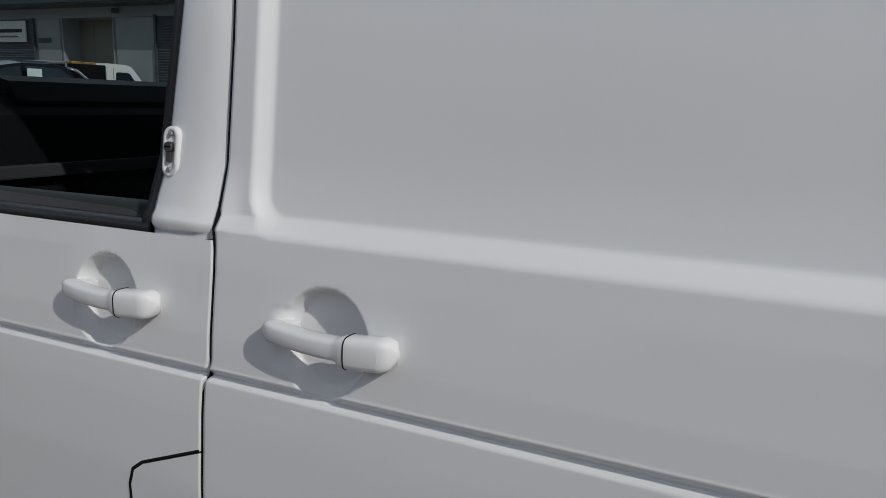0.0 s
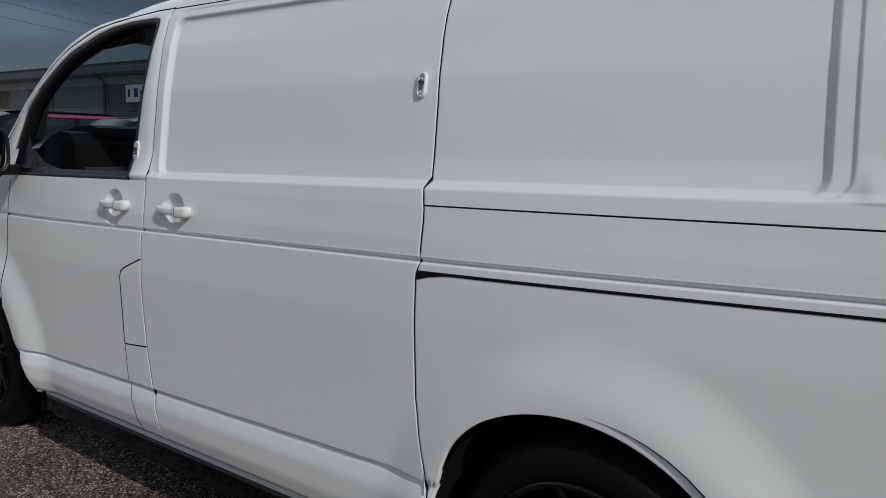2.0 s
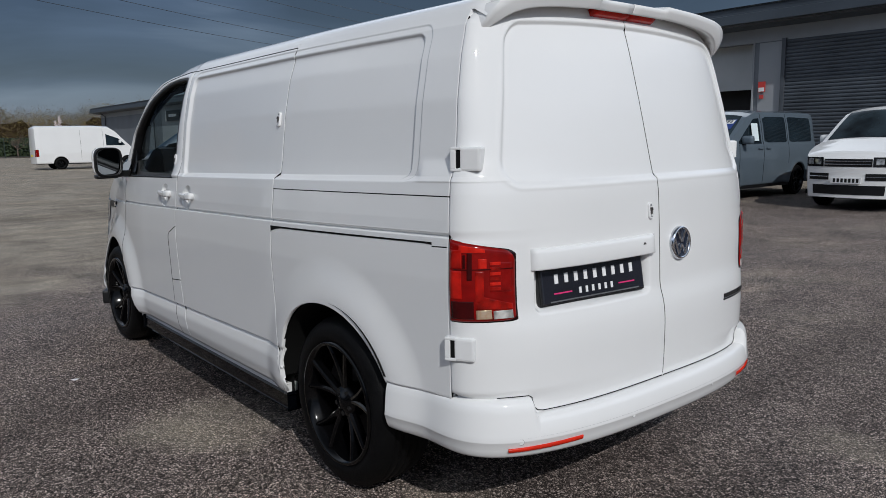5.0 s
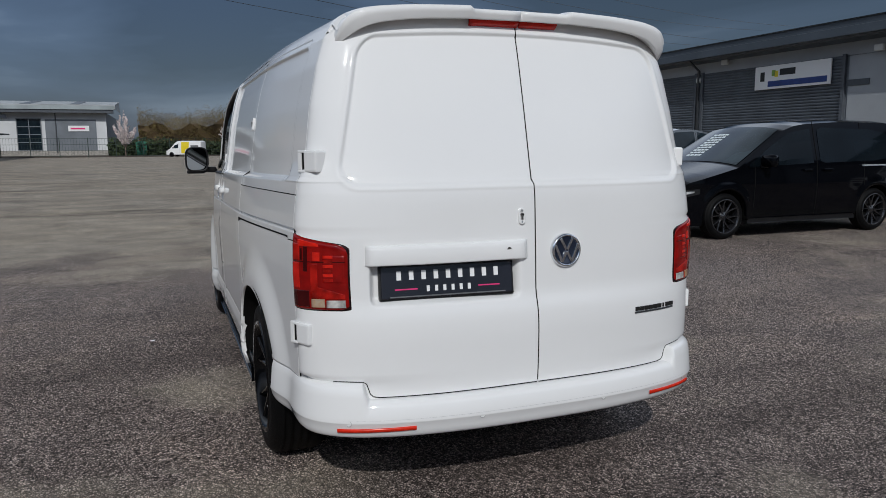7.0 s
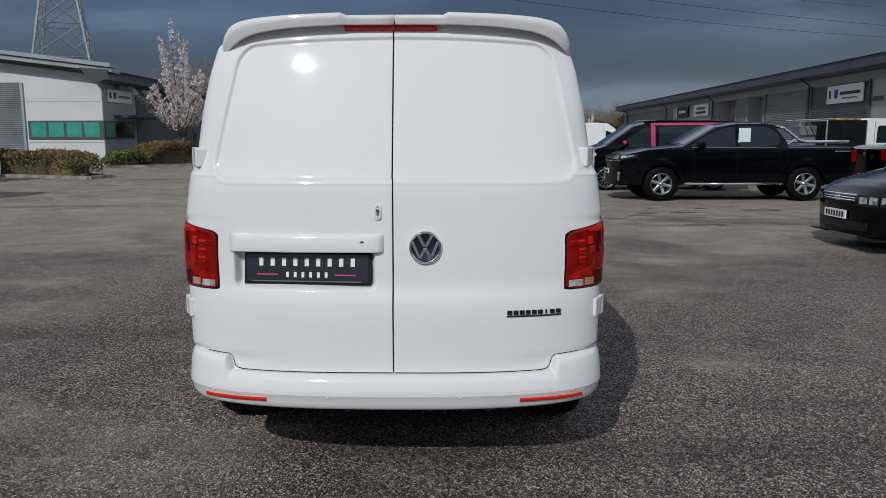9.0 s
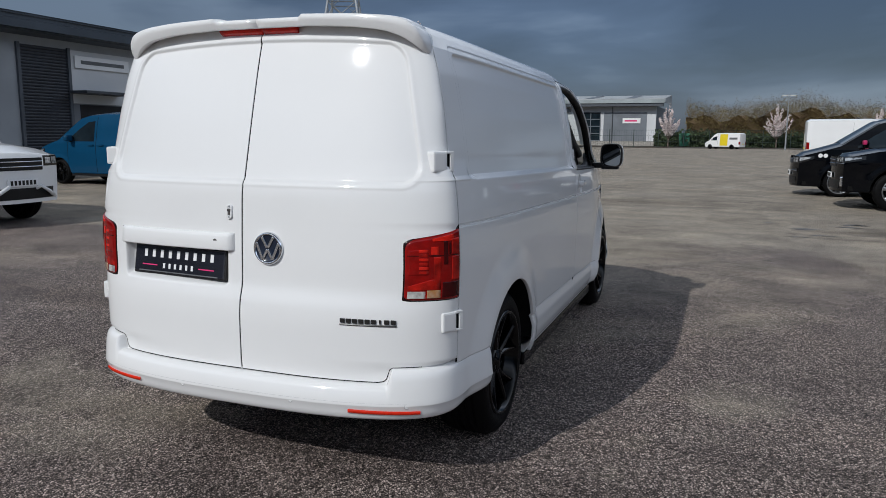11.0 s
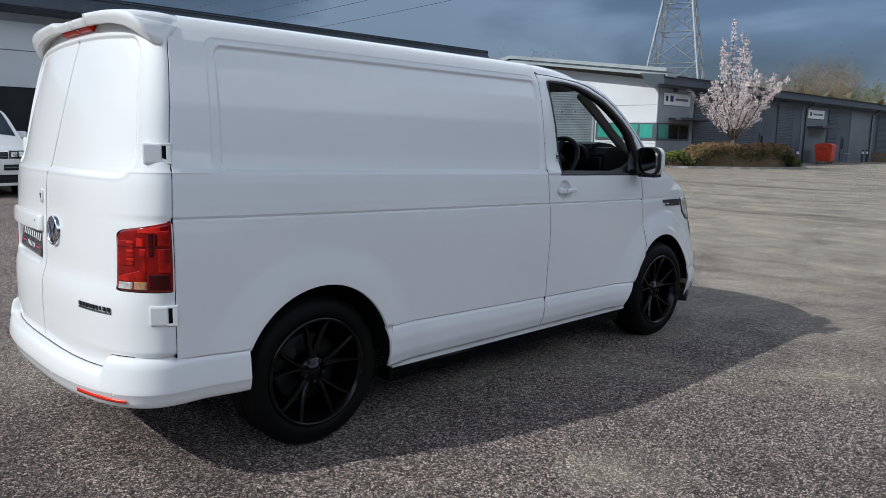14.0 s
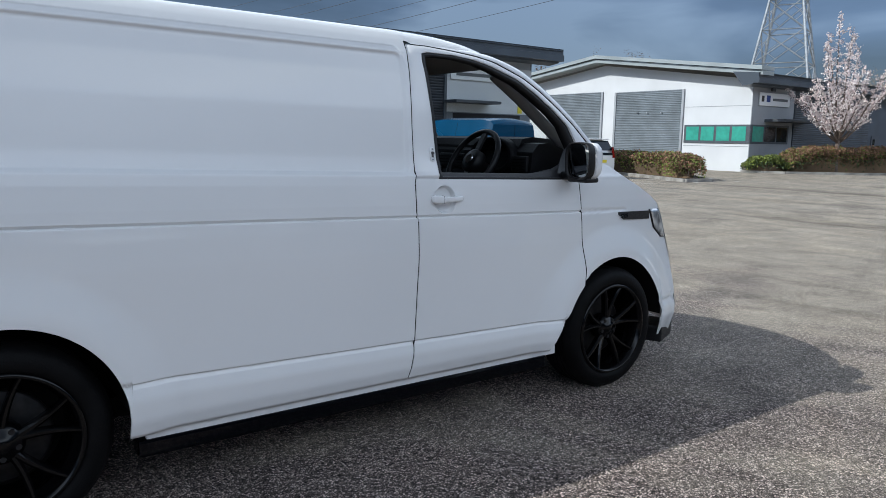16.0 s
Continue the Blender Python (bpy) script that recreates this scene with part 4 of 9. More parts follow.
def wheel(parent, x, y, side, r=0.345, rim_r=0.268, width=0.25, rim=None, spokes=5, name="wheel", twin=True):
    """One wheel: y is the outer face, side +1 or -1 the way that it faces."""
    hub = new(name)
    hub.parent = parent
    hub.matrix_basis = pose(x, y, r, 0, 0, 0 if side > 0 else 180)
    rim = rim or RIM_BLACK
    w = width
    prof = [(rim_r - 0.006, -w + 0.02), (rim_r + 0.012, -w), (r - 0.03, -w + 0.004), (r - 0.008, -w + 0.03), (r, -w + 0.06)]
    for g in range(4):
        c = -w + 0.09 + g * (w - 0.12) / 3.6
        prof += [(r, c - 0.012), (r - 0.009, c - 0.008), (r - 0.009, c), (r, c + 0.004)]
    prof += [(r - 0.002, -0.045), (r - 0.014, -0.018), (r - 0.035, 0.0), (rim_r + 0.03, 0.006), (rim_r + 0.008, 0.002), (rim_r - 0.004, -0.012)]
    part("tyre", lathe(prof, 64), RUBBER, hub, "black low-profile tyre", True)
    # rounded tread blocks on the shoulder
    lip = [(rim_r + 0.002, 0.0), (rim_r - 0.004, 0.008), (rim_r - 0.014, 0.006), (rim_r - 0.02, -0.02), (rim_r - 0.035, -0.05), (rim_r - 0.045, -w + 0.03), (rim_r - 0.002, -w + 0.02)]
    part("rim", lathe(lip, 64), rim, hub, "", True)
    geo = []
    for k in range(spokes):
        for d in ((-0.17, 0.17) if twin else (0.0,)):
            a = 2 * math.pi * (k + 0.25) / spokes
            inner, outer = 0.055, rim_r - 0.014
            wide0, wide1 = 0.0135, 0.009
            pts_f, pts_b = [], []
            for t in np.linspace(0, 1, 6):
                rr = inner + (outer - inner) * t
                an = a + d * (0.55 + 1.05 * t)
                wd = wide0 + (wide1 - wide0) * t if twin else 0.034
                dep = -0.036 + 0.030 * t ** 1.4
                cx, cz = rr * math.cos(an), rr * math.sin(an)
                tx, tz = -math.sin(an), math.cos(an)
                pts_f.append([(cx - tx * wd, dep - 0.008, cz - tz * wd), (cx - tx * wd * 0.4, dep, cz - tz * wd * 0.4), (cx + tx * wd * 0.4, dep, cz + tz * wd * 0.4), (cx + tx * wd, dep - 0.008, cz + tz * wd)])
                pts_b.append([(cx - tx * wd, dep - 0.035, cz - tz * wd), (cx - tx * wd * 0.4, dep - 0.04, cz - tz * wd * 0.4), (cx + tx * wd * 0.4, dep - 0.04, cz + tz * wd * 0.4), (cx + tx * wd, dep - 0.035, cz + tz * wd)])
            geo.append(slab(pts_f, pts_b))
    for k, g in enumerate(geo):
        part("spoke", g, rim, hub)
    part("hub_cap", lathe([(0, -0.022), (0.026, -0.022), (0.030, -0.028), (0.056, -0.034), (0.072, -0.05), (0.074, -0.09)], 28), rim, hub, "", True)
    for k in range(5):
        a = 2 * math.pi * (k + 0.75) / 5
        part("wheel_nut", moved(lathe([(0, -0.026), (0.010, -0.026), (0.011, -0.045)], 8), Matrix.Translation((0.05 * math.cos(a), -0.004, 0.05 * math.sin(a)))), PLASTIC, hub)
    part("brake_disc", lathe([(0.07, -0.11), (0.155, -0.11), (0.165, -0.115), (0.165, -0.135), (0.07, -0.135)], 40), DISC, hub, "", True)
    a0 = 0.5
    cal = []
    for t in np.linspace(-0.45, 0.45, 7):
        cal.append([(q * math.cos(a0 + t), h, q * math.sin(a0 + t)) for q, h in ((0.10, -0.085), (0.18, -0.08), (0.185, -0.16), (0.10, -0.16))])
    part("brake_caliper", tube_rows(cal), DISC, hub)
    part("wheel_back", lathe([(0, -w + 0.05), (rim_r - 0.04, -w + 0.05)], 32), GAP, hub)
    return hub


def tube_rows(rows):
    n = len(rows[0])
    verts = [v for r in rows for v in r]
    faces = [(k * n + j, k * n + (j + 1) % n, (k + 1) * n + (j + 1) % n, (k + 1) * n + j) for k in range(len(rows) - 1) for j in range(n)]
    faces += [tuple(range(n - 1, -1, -1)), tuple((len(rows) - 1) * n + j for j in range(n))]
    return verts, faces


def wheel_well(parent, side, arch, depth=0.42):
    cx, cz, rx, rz = arch
    rows = []
    for a in np.linspace(0.08, math.pi - 0.08, 28):
        x, z = cx + (rx + 0.012) * math.cos(a), cz + (rz + 0.012) * math.sin(a)
        yo = float(side_y(x, max(z, 0.3))) - (0.075 if cx == 0 and a < 0.52 else 0.012)
        rows.append([(x, side * yo, z), (x, side * (yo - 0.1), z), (x, side * (yo - depth), z)])
    part("wheel_arch_liner", grid(rows), GAP, parent, "", True)
    part("arch_back", prism([(cx + (rx + 0.02) * math.cos(a), cz + (rz + 0.02) * math.sin(a)) for a in np.linspace(0, math.pi, 20)], side * (0.93 - depth), side * (0.91 - depth)), GAP, parent)


def door_handle(parent, side, x0, x1, z, lock_end):
    """Bar handle over a round dish in the door skin."""
    mid = (x0 + x1) / 2 + (0.006 if lock_end > 0 else -0.006)
    yb = float(side_y(mid, z, False))
    h = new("door_handle")
    h.parent = parent
    h.matrix_basis = pose(0, 0, 0)
    rows_ = []
    n = 36
    for k in range(n + 1):
        t = k / n
        x = x0 + (x1 - x0) * t
        u = t if lock_end > 0 else 1 - t  # 0 at the hinge end, 1 at the lock
        block = float(smooth01((u - 0.60) / 0.08))
        end = min(1.0, math.sqrt(max(0.0, 1 - (2 * abs(t - 0.5)) ** 9)) + 0.10)
        lift = 0.004 + 0.014 * math.sin(math.pi * min(1.0, 0.03 + u * 0.94)) ** 0.5
        hh = (0.0115 + 0.0015 * u + 0.0055 * block) * end
        th = (0.0125 + 0.003 * block) * end
        zc = z + 0.001 - 0.004 * math.sin(math.pi * t) - 0.001 * block
        row = []
        for a in np.linspace(0, 2 * math.pi, 21)[:-1]:
            cx, cz = math.cos(a), math.sin(a)
            sx = abs(cx) ** 0.55 * (1 if cx > 0 else -1)
            sz = abs(cz) ** 0.55 * (1 if cz > 0 else -1)
            row.append((x, side * (float(side_y(x, zc, False)) + lift + th * sx), zc + hh * sz))
        rows_.append(row)
    part("grip", tube_rows(rows_), WHITE, h, "", True)
    k = round(n * (1 - 0.30)) if lock_end > 0 else round(n * 0.30)
    mid_ = np.mean(np.array(rows_[k]), axis=0)
    part("handle_joint", tube([tuple(mid_ + (np.array(q) - mid_) * 1.004) for q in rows_[k]], 0.0008, 5, True), GAP, h)
    # thumb-sized hollow cap over the lock
    cap_x = x1 - 0.028 if lock_end > 0 else x0 + 0.028
    cap_y = float(side_y(cap_x, z, False)) + 0.0262
    part("lock_cap", moved(lathe([(0.0135, -0.006), (0.0135, 0.0012), (0.0122, 0.0020), (0.0105, 0.0012), (0.006, -0.0010), (0.0, -0.0018)], 28, "y"), Matrix.Translation((cap_x, side * cap_y, z - 0.002)) @ (Matrix.Identity(4) if side > 0 else Matrix.Diagonal((1, -1, 1, 1)))), WHITE, h, "round hollow cap over the lock", True)
    for xx in (x0 + 0.020, x1 - 0.026):
        part("handle_foot", moved(box(-0.014, 0.014, -0.022, 0.010, -0.009, 0.009, 0.004) if side > 0 else box(-0.014, 0.014, -0.010, 0.022, -0.009, 0.009, 0.004), Matrix.Translation((xx, side * (yb + 0.004), z - 0.001))), WHITE, h, "", True)
    return h


def lock_plate(parent, centre, normal, up=(0, 0, 1), h=0.066, w=0.028):
    """Oval white shield with a steel lock barrel and a keyway."""
    m = Vector(normal).normalized()
    u = Vector(up)
    r = u.cross(m).normalized()
    u = m.cross(r)
    frame_m = Matrix((r, m, u)).transposed().to_4x4()
    frame_m.translation = Vector(centre)
    ring = []
    for a in np.linspace(0, 2 * math.pi, 33)[:-1]:
        x = w / 2 * math.cos(a)
        z = w / 2 * math.sin(a) + (h - w) / 2 * (1 if math.sin(a) > 0 else -1)
        ring.append((x, z))
    rows_ = [[(x * k, d, z * (1 - (1 - k) * w / h)) for x, z in ring] for k, d in ((1.0, -0.004), (1.0, 0.003), (0.93, 0.006), (0.62, 0.007), (0.55, 0.0045), (0.0, 0.0045))]
    rows_ = [r_ + r_[:1] for r_ in rows_]
    lp = part("security_lock", moved(grid(rows_), frame_m), WHITE, parent, "white oval lock shield with steel barrel", True)
    part("lock_barrel", moved(join(lathe([(0, 0.011), (0.0062, 0.011), (0.0068, 0.009), (0.0068, 0.0)], 20), moved(box(-0.0036, 0.0036, 0, 0.009, -0.019, 0.0, 0.001), Matrix.Translation((0, 0, 0)))), frame_m @ Matrix.Translation((0, 0, 0.006))), STEEL, lp, "worn steel lock barrel")
    part("keyway", moved(box(-0.005, 0.005, 0.010, 0.0118, -0.0011, 0.0011), frame_m @ Matrix.Translation((0, 0, 0.006))), GAP, lp)
    for zz in (-h / 2 + 0.010, h / 2 - 0.010):
        part("screw", moved(lathe([(0, 0.0085), (0.003, 0.0082), (0.0036, 0.006)], 10), frame_m @ Matrix.Translation((0, 0, zz))), GALV, lp)
    return lp


van = thing("van", pose(0, 0, 0), "white panel van with black alloy wheels and roof spoiler on asphalt", "van")

G = 0.003
# near side and off side skins
for side in (-1, 1):
    b_gap = B_GAP if side < 0 else B_GAP_OFF
    door = body_panel("front_door", side, offset(F_GAP, G), offset(b_gap, -G), 0.305, 1.2135, van, "white front door with a body-coloured handle")
    if side < 0:
        slide = body_panel("sliding_door", side, offset(B_GAP, G), offset(C_GAP, -G), 0.305, 1.80, van, "white sliding side door")
        quarter = body_panel("rear_quarter_panel", side, offset(C_GAP, G), offset(D_GAP, -G), 0.305, 1.80, van)
        left_door = door
    else:
        quarter = body_panel("side_panel", side, offset(B_GAP_OFF, G), offset(D_GAP, -G - D_SHIFT), 0.305, 1.80, van)
        right_door = door

    # front wing: columns end at the bonnet's edge
    edge = [(-2.60, 1.30), (-2.86, 1.275), (-2.94, 1.25), (-3.06, 1.19), (-3.19, 1.14), (-3.32, 1.08), (-3.40, 1.03), (-3.445, 0.95), (-3.505, 0.82), (-3.55, 0.70), (-3.585, 0.52)]
    ex, ez = [p[0] for p in edge][::-1], [p[1] for p in edge][::-1]
    xs = np.concatenate([[-3.585], np.linspace(-3.575, -2.665, 70)])
    top = np.interp(xs, ex, ez)
    fl = arch_floor(xs, 0.24)
    v = np.linspace(0, 1, 60)
    zz = fl[None, :] + (top - fl)[None, :] * v[:, None]
    shift = np.where(xs > -2.70, F_GAP(zz) - G - (-2.665), 0)
    xx = xs[None, :] + np.where(xs[None, :] > -2.72, shift, 0)
    yy = side_y(xx, zz)
    wing = part("front_wing", grid(np.stack([xx, side * yy, zz], -1), flip=side > 0), WHITE, van, "", True)
    # black strip and badge on the wing
    sx = np.linspace(-3.30, -2.985, 14)
    zz = np.array([np.interp(sx, [-3.30, -3.03, -2.985], [0.945, 0.956, 0.985]), np.interp(sx, [-3.30, -2.985], [0.992, 1.0])])
    p1 = np.stack([np.stack([sx, sx]), side * (side_y(np.stack([sx, sx]), zz, False) + 0.006), zz], -1)
    p0 = np.stack([np.stack([sx, sx]), side * (side_y(np.stack([sx, sx]), zz, False) - 0.01), zz], -1)
    lz = np.linspace(0.825, 1.0, 9)
    la, lb = np.interp(lz, [0.825, 0.89, 1.0], [-3.452, -3.365, -3.31]), np.interp(lz, [0.825, 0.95, 1.0], [-3.498, -3.44, -3.40])
    for nm, k0, k1, o, mt in (("lamp_edge", -0.10, 1.0, 0.003, PLASTIC), ("headlamp_side", 0.06, 1.0, 0.006, LAMP_GLASS)):
        lx = np.stack([la + (lb - la) * k for k in np.linspace(k0, k1, 6)], 1)
        lzz = np.repeat(lz[:, None], 6, 1)
        part(nm, slab(np.stack([lx, side * (side_y(lx, lzz, False) + o), lzz], -1), np.stack([lx, side * (side_y(lx, lzz, False) - 0.01), lzz], -1), flip=side < 0), mt, wing, "clear headlamp lens" if o > 0.005 else "", True)
    strip = part("wing_trim", slab(p1, p0, flip=side > 0), PLASTIC, wing, "gloss black strip")
    bx = np.linspace(-3.07, -3.0, 4)
    bz = np.array([np.full(4, 0.966), np.full(4, 0.99)])
    b1 = np.stack([np.stack([bx, bx]), side * (side_y(np.stack([bx, bx]), bz, False) + 0.009), bz], -1)
    b0 = np.stack([np.stack([bx, bx]), side * (side_y(np.stack([bx, bx]), bz, False) + 0.002), bz], -1)
    part("wing_badge", slab(b1, b0, flip=side > 0), CHROME, wing, "small silver badge")

    # window frame and roof pillar
    inner = [(-1.735, 1.200), (-1.737, 1.25), (-1.727, 1.50), (-1.712, 1.73), (-1.716, 1.760), (-1.75, 1.768), (-1.9, 1.766), (-2.02, 1.752), (-2.11, 1.731), (-2.27, 1.676), (-2.385, 1.612), (-2.50, 1.540), (-2.61, 1.457), (-2.76, 1.222)]
    xo = 0.0 if side < 0 else 0.022
    outer = [(-1.632 + xo, 1.205), (-1.635 + xo, 1.25), (-1.644 + xo, 1.50), (-1.660 + xo, 1.74), (-1.668 + xo, 1.797), (-1.76, 1.797), (-1.90, 1.786), (-2.03, 1.772), (-2.14, 1.750), (-2.315, 1.684), (-2.44, 1.616), (-2.56, 1.540), (-2.68, 1.456), (-2.88, 1.295)]

    def fine(pts, n=80):
        p = np.array(pts)
        u = np.arange(len(p))
        q = np.linspace(0, len(p) - 1, n)
        return np.stack([np.interp(q, u, p[:, 0]), np.interp(q, u, p[:, 1])], -1)

    fi, fo = fine(inner), fine(outer)
    strip_rows = []
    for t, dy in ((0.0, -0.03), (0.0, -0.002), (0.05, 0.0), (0.3, 0.003), (0.6, 0.003), (0.85, 0.0), (1.0, -0.006)):
        p = fi + (fo - fi) * t
        y = side_y(p[:, 0], np.minimum(p[:, 1], 1.80), False) + np.where(p[:, 0] > -2.0, np.minimum(dy, 0.001 + 0.002 * smooth01((p[:, 1] - 1.23) / 0.05)), dy) - 0.007 * smooth01((1.2195 - p[:, 1]) / 0.006) * (p[:, 0] > -2.0)
        y = y - 0.02 * smooth01((-2.2 - p[:, 0]) / 0.6) * t
        strip_rows.append(np.stack([p[:, 0], side * y, p[:, 1]], -1))
    part("window_frame", grid(strip_rows, flip=side > 0), WHITE, door, "", True)
    # body band outside the door frame, from the roof down the windscreen pillar
    po = fo[(fo[:, 1] > 1.296) & (np.arange(len(fo)) > 25)]
    d_ = np.gradient(po, axis=0)
    nrm = np.stack([d_[:, 1], -d_[:, 0]], -1) / np.linalg.norm(d_, axis=1, keepdims=True)
    nrm = nrm * np.sign(nrm[:, 1:] + 1e-9)
    grow = 0.22 + 0.78 * smooth01((-1.72 - po[:, :1]) / 0.60)

    def band(o_, dy):
        p = po + nrm * (o_ * grow)
        y = side_y(p[:, 0], np.minimum(p[:, 1], 1.80), False) + dy - 0.02 * smooth01((-2.2 - p[:, 0]) / 0.6)
        return np.stack([p[:, 0], side * y, p[:, 1]], -1)

    part("pillar_band", grid([band(o_, dy) for o_, dy in ((0.003, -0.012), (0.006, -0.005), (0.014, -0.003), (0.028, -0.008), (0.042, -0.020), (0.052, -0.042), (0.056, -0.085))], flip=side > 0), WHITE, van, "", True)
    part("frame_gap", tube([tuple(q) for q in band(0.002, -0.006)], 0.0032, 6), GAP, door)
    # black rubber surround and pane
    shrink = np.array([(-2.05, 1.45)])
    fb = fi + (shrink - fi) * (0.055 + 0.045 * smooth01((-1.85 - fi[:, :1]) / 0.45))
    rows_ = []
    for p, dy in ((fi, -0.004), (fi + (fb - fi) * 0.3, -0.002), (fb, -0.004), (fb, -0.05)):
        y = side_y(p[:, 0], np.minimum(p[:, 1], 1.80), False) + dy - 0.010 * smooth01((-2.25 - p[:, 0]) / 0.5)
        rows_.append(np.stack([p[:, 0], side * y, p[:, 1]], -1))
    part("window_rubber", grid(rows_, flip=side > 0), PLASTIC, door, "black rubber window surround", True)
    sill_x = np.linspace(-2.70, -1.736, 20)
    sill_z = 1.2125 + rake(sill_x, 1.21)
    rows_ = [np.stack([sill_x, side * (side_y(sill_x, sill_z, False) + d), sill_z + h], -1) for d, h in ((-0.006, -0.006), (-0.0012, -0.001), (-0.0012, 0.008), (-0.005, 0.012), (-0.03, 0.012), (-0.12, 0.004))]
    part("window_seal", grid(rows_, flip=side < 0), PLASTIC, door, "black window seal", True)
    tri_x = np.linspace(-2.72, -2.50, 12)
    rows_ = []
    for t in (0, 0.5, 1):  # corner rises to the pillar
        z = 1.215 + (np.interp(tri_x, [-2.72, -2.64, -2.58, -2.50], [1.255, 1.375, 1.335, 1.222]) - 1.215) * t
        y = side_y(tri_x, z, False) + 0.004 - 0.035 * smooth01((-2.25 - tri_x) / 0.5)
        rows_.append(np.stack([tri_x, side * y, z], -1))
    part("mirror_sail", grid(rows_, flip=side > 0), PLASTIC, door, "black corner trim under the mirror", True)
    pane_rows = []
    centre_line = np.stack([np.linspace(-1.80, -2.58, len(fb)), np.full(len(fb), 1.225)], -1)
    for t in np.linspace(0, 1, 6):
        p = fb + (centre_line - fb) * t
        y = side_y(p[:, 0], np.minimum(p[:, 1], 1.80), False) - 0.022 - 0.035 * smooth01((-2.25 - p[:, 0]) / 0.5)
        pane_rows.append(np.stack([p[:, 0], side * y, p[:, 1]], -1))
    if side < 0:  # the driver's window is wound down
        pane = part("window_pane", grid(pane_rows, flip=side > 0), SIDE_GLASS, door, "lightly tinted glass pane", True)
        pane.visible_shadow = False
    trim = [(-2.86, 0.70, 1.28), (-2.72, 0.675, 1.37), (-2.58, 0.66, 1.475), (-2.42, 0.645, 1.60), (-2.26, 0.63, 1.71)] if side > 0 else [(-2.90, 0.735, 1.27), (-2.87, 0.73, 1.36), (-2.815, 0.725, 1.435), (-2.73, 0.72, 1.505), (-2.66, 0.715, 1.553), (-2.58, 0.71, 1.602), (-2.43, 0.70, 1.668), (-2.26, 0.685, 1.728), (-2.02, 0.665, 1.747)]
    if side < 0:
        # sun on the pillar's foot is put into this strip's colour
        part("pillar_foot_trim", prism([(-2.630, 1.515), (-2.69, 1.480), (-2.765, 1.430), (-2.805, 1.385), (-2.830, 1.335), (-2.840, 1.295), (-2.715, 1.338), (-2.700, 1.375), (-2.680, 1.425)], -0.745, -0.705), SUNNED_TRIM, van, "pale grey pillar trim with sunlight painted in")
    part("pillar_trim", tube([(x, side * y, z) for x, y, z in trim], 0.032, 10), HEADLINER if side > 0 else CABIN, van, "", True)
    # inner door card
    xs = np.linspace(-2.75, -1.68, 32)
    brow = np.interp(xs, [-2.75, -2.66, -2.52, -2.35, -1.68], [1.305, 1.290, 1.240, 1.218, 1.232])
    rows_ = []
    for z, d in ((0.45, 0.09), (0.80, 0.12), (0.95, 0.15), (1.10, 0.11), (1.20, 0.09), (brow - 0.006, 0.078), (brow, 0.070), (brow, 0.050), (brow - 0.006, 0.044), (1.19, 0.042)):
        z = z + 0 * xs
        y = side_y(xs, z, False) - d
        rows_.append(np.stack([xs, side * y, z], -1))
    part("door_card", grid(rows_), CABIN_GREY, door, "", True)

    # mirror
    mir = new("door_mirror")
    mir.parent = van
    mir["label"] = "white and black door mirror"
    mir.matrix_basis = pose(-0.035 if side < 0 else 0, 0, 0)
    ring = []
    for k, (y, sx_, sz_) in enumerate(((0.935, 0.02, 0.03), (0.948, 0.05, 0.07), (0.965, 0.072, 0.086), (1.02, 0.080, 0.093), (1.075, 0.072, 0.088), (1.098, 0.05, 0.070), (1.105, 0.025, 0.04))):
        row = []
        for a in np.linspace(0, 2 * math.pi, 25)[:-1]:
            c, s = math.cos(a), math.sin(a)
            c2, s2 = abs(c) ** 0.6 * np.sign(c), abs(s) ** 0.6 * np.sign(s)
            row.append((-2.515 - 0.03 * (y - 0.93) / 0.2 + sx_ * (c2 * 0.75 if c < 0 else c2 * 0.22), side * y, 1.288 + sz_ * s2))
        ring.append(row)
    part("mirror_shell", tube_rows(ring), WHITE, mir, "white mirror cap", True)
    fr = []
    for kx, ky, kz in ((-2.500, 1.0, 0.98), (-2.492, 1.02, 0.99), (-2.472, 1.02, 0.99), (-2.460, 0.99, 0.965), (-2.457, 0.95, 0.93), (-2.470, 0.86, 0.86)):
        row = []
        for a in np.linspace(0, 2 * math.pi, 33):
            c, s = math.cos(a), math.sin(a)
            c2, s2 = abs(c) ** 0.55 * np.sign(c), abs(s) ** 0.55 * np.sign(s)
            row.append((kx - 0.02, side * (1.021 + 0.083 * c2 * ky), 1.288 + 0.093 * s2 * kz))
        fr.append(row)
    part("mirror_frame", grid(fr, flip=side > 0), PLASTIC, mir, "black mirror frame", True)
    row2 = [[(-2.484 + 0.016 * c * q + 0.012 * s * q, side * (1.021 + 0.083 * q * c), 1.288 + 0.093 * q * s) for c, s in [(abs(math.cos(a)) ** 0.55 * np.sign(math.cos(a)), abs(math.sin(a)) ** 0.55 * np.sign(math.sin(a))) for a in np.linspace(0, 2 * math.pi, 33)]] for q in (0.87, 0.0)]
    part("mirror_glass", grid(row2, flip=side > 0), MIRROR, mir, "silvered mirror glass")
    part("mirror_arm", moved(box(-0.045, 0.030, -0.07, 0.06, -0.022, 0.020, 0.012), Matrix.Translation((-2.545, side * 0.94, 1.210))), PLASTIC, mir, "", True)
    part("mirror_base", moved(box(-0.06, 0.030, -0.075, 0.055, -0.014, 0.012, 0.010), Matrix.Translation((-2.525, side * 1.020, 1.195))), PLASTIC, mir, "black lower mirror casing", True)

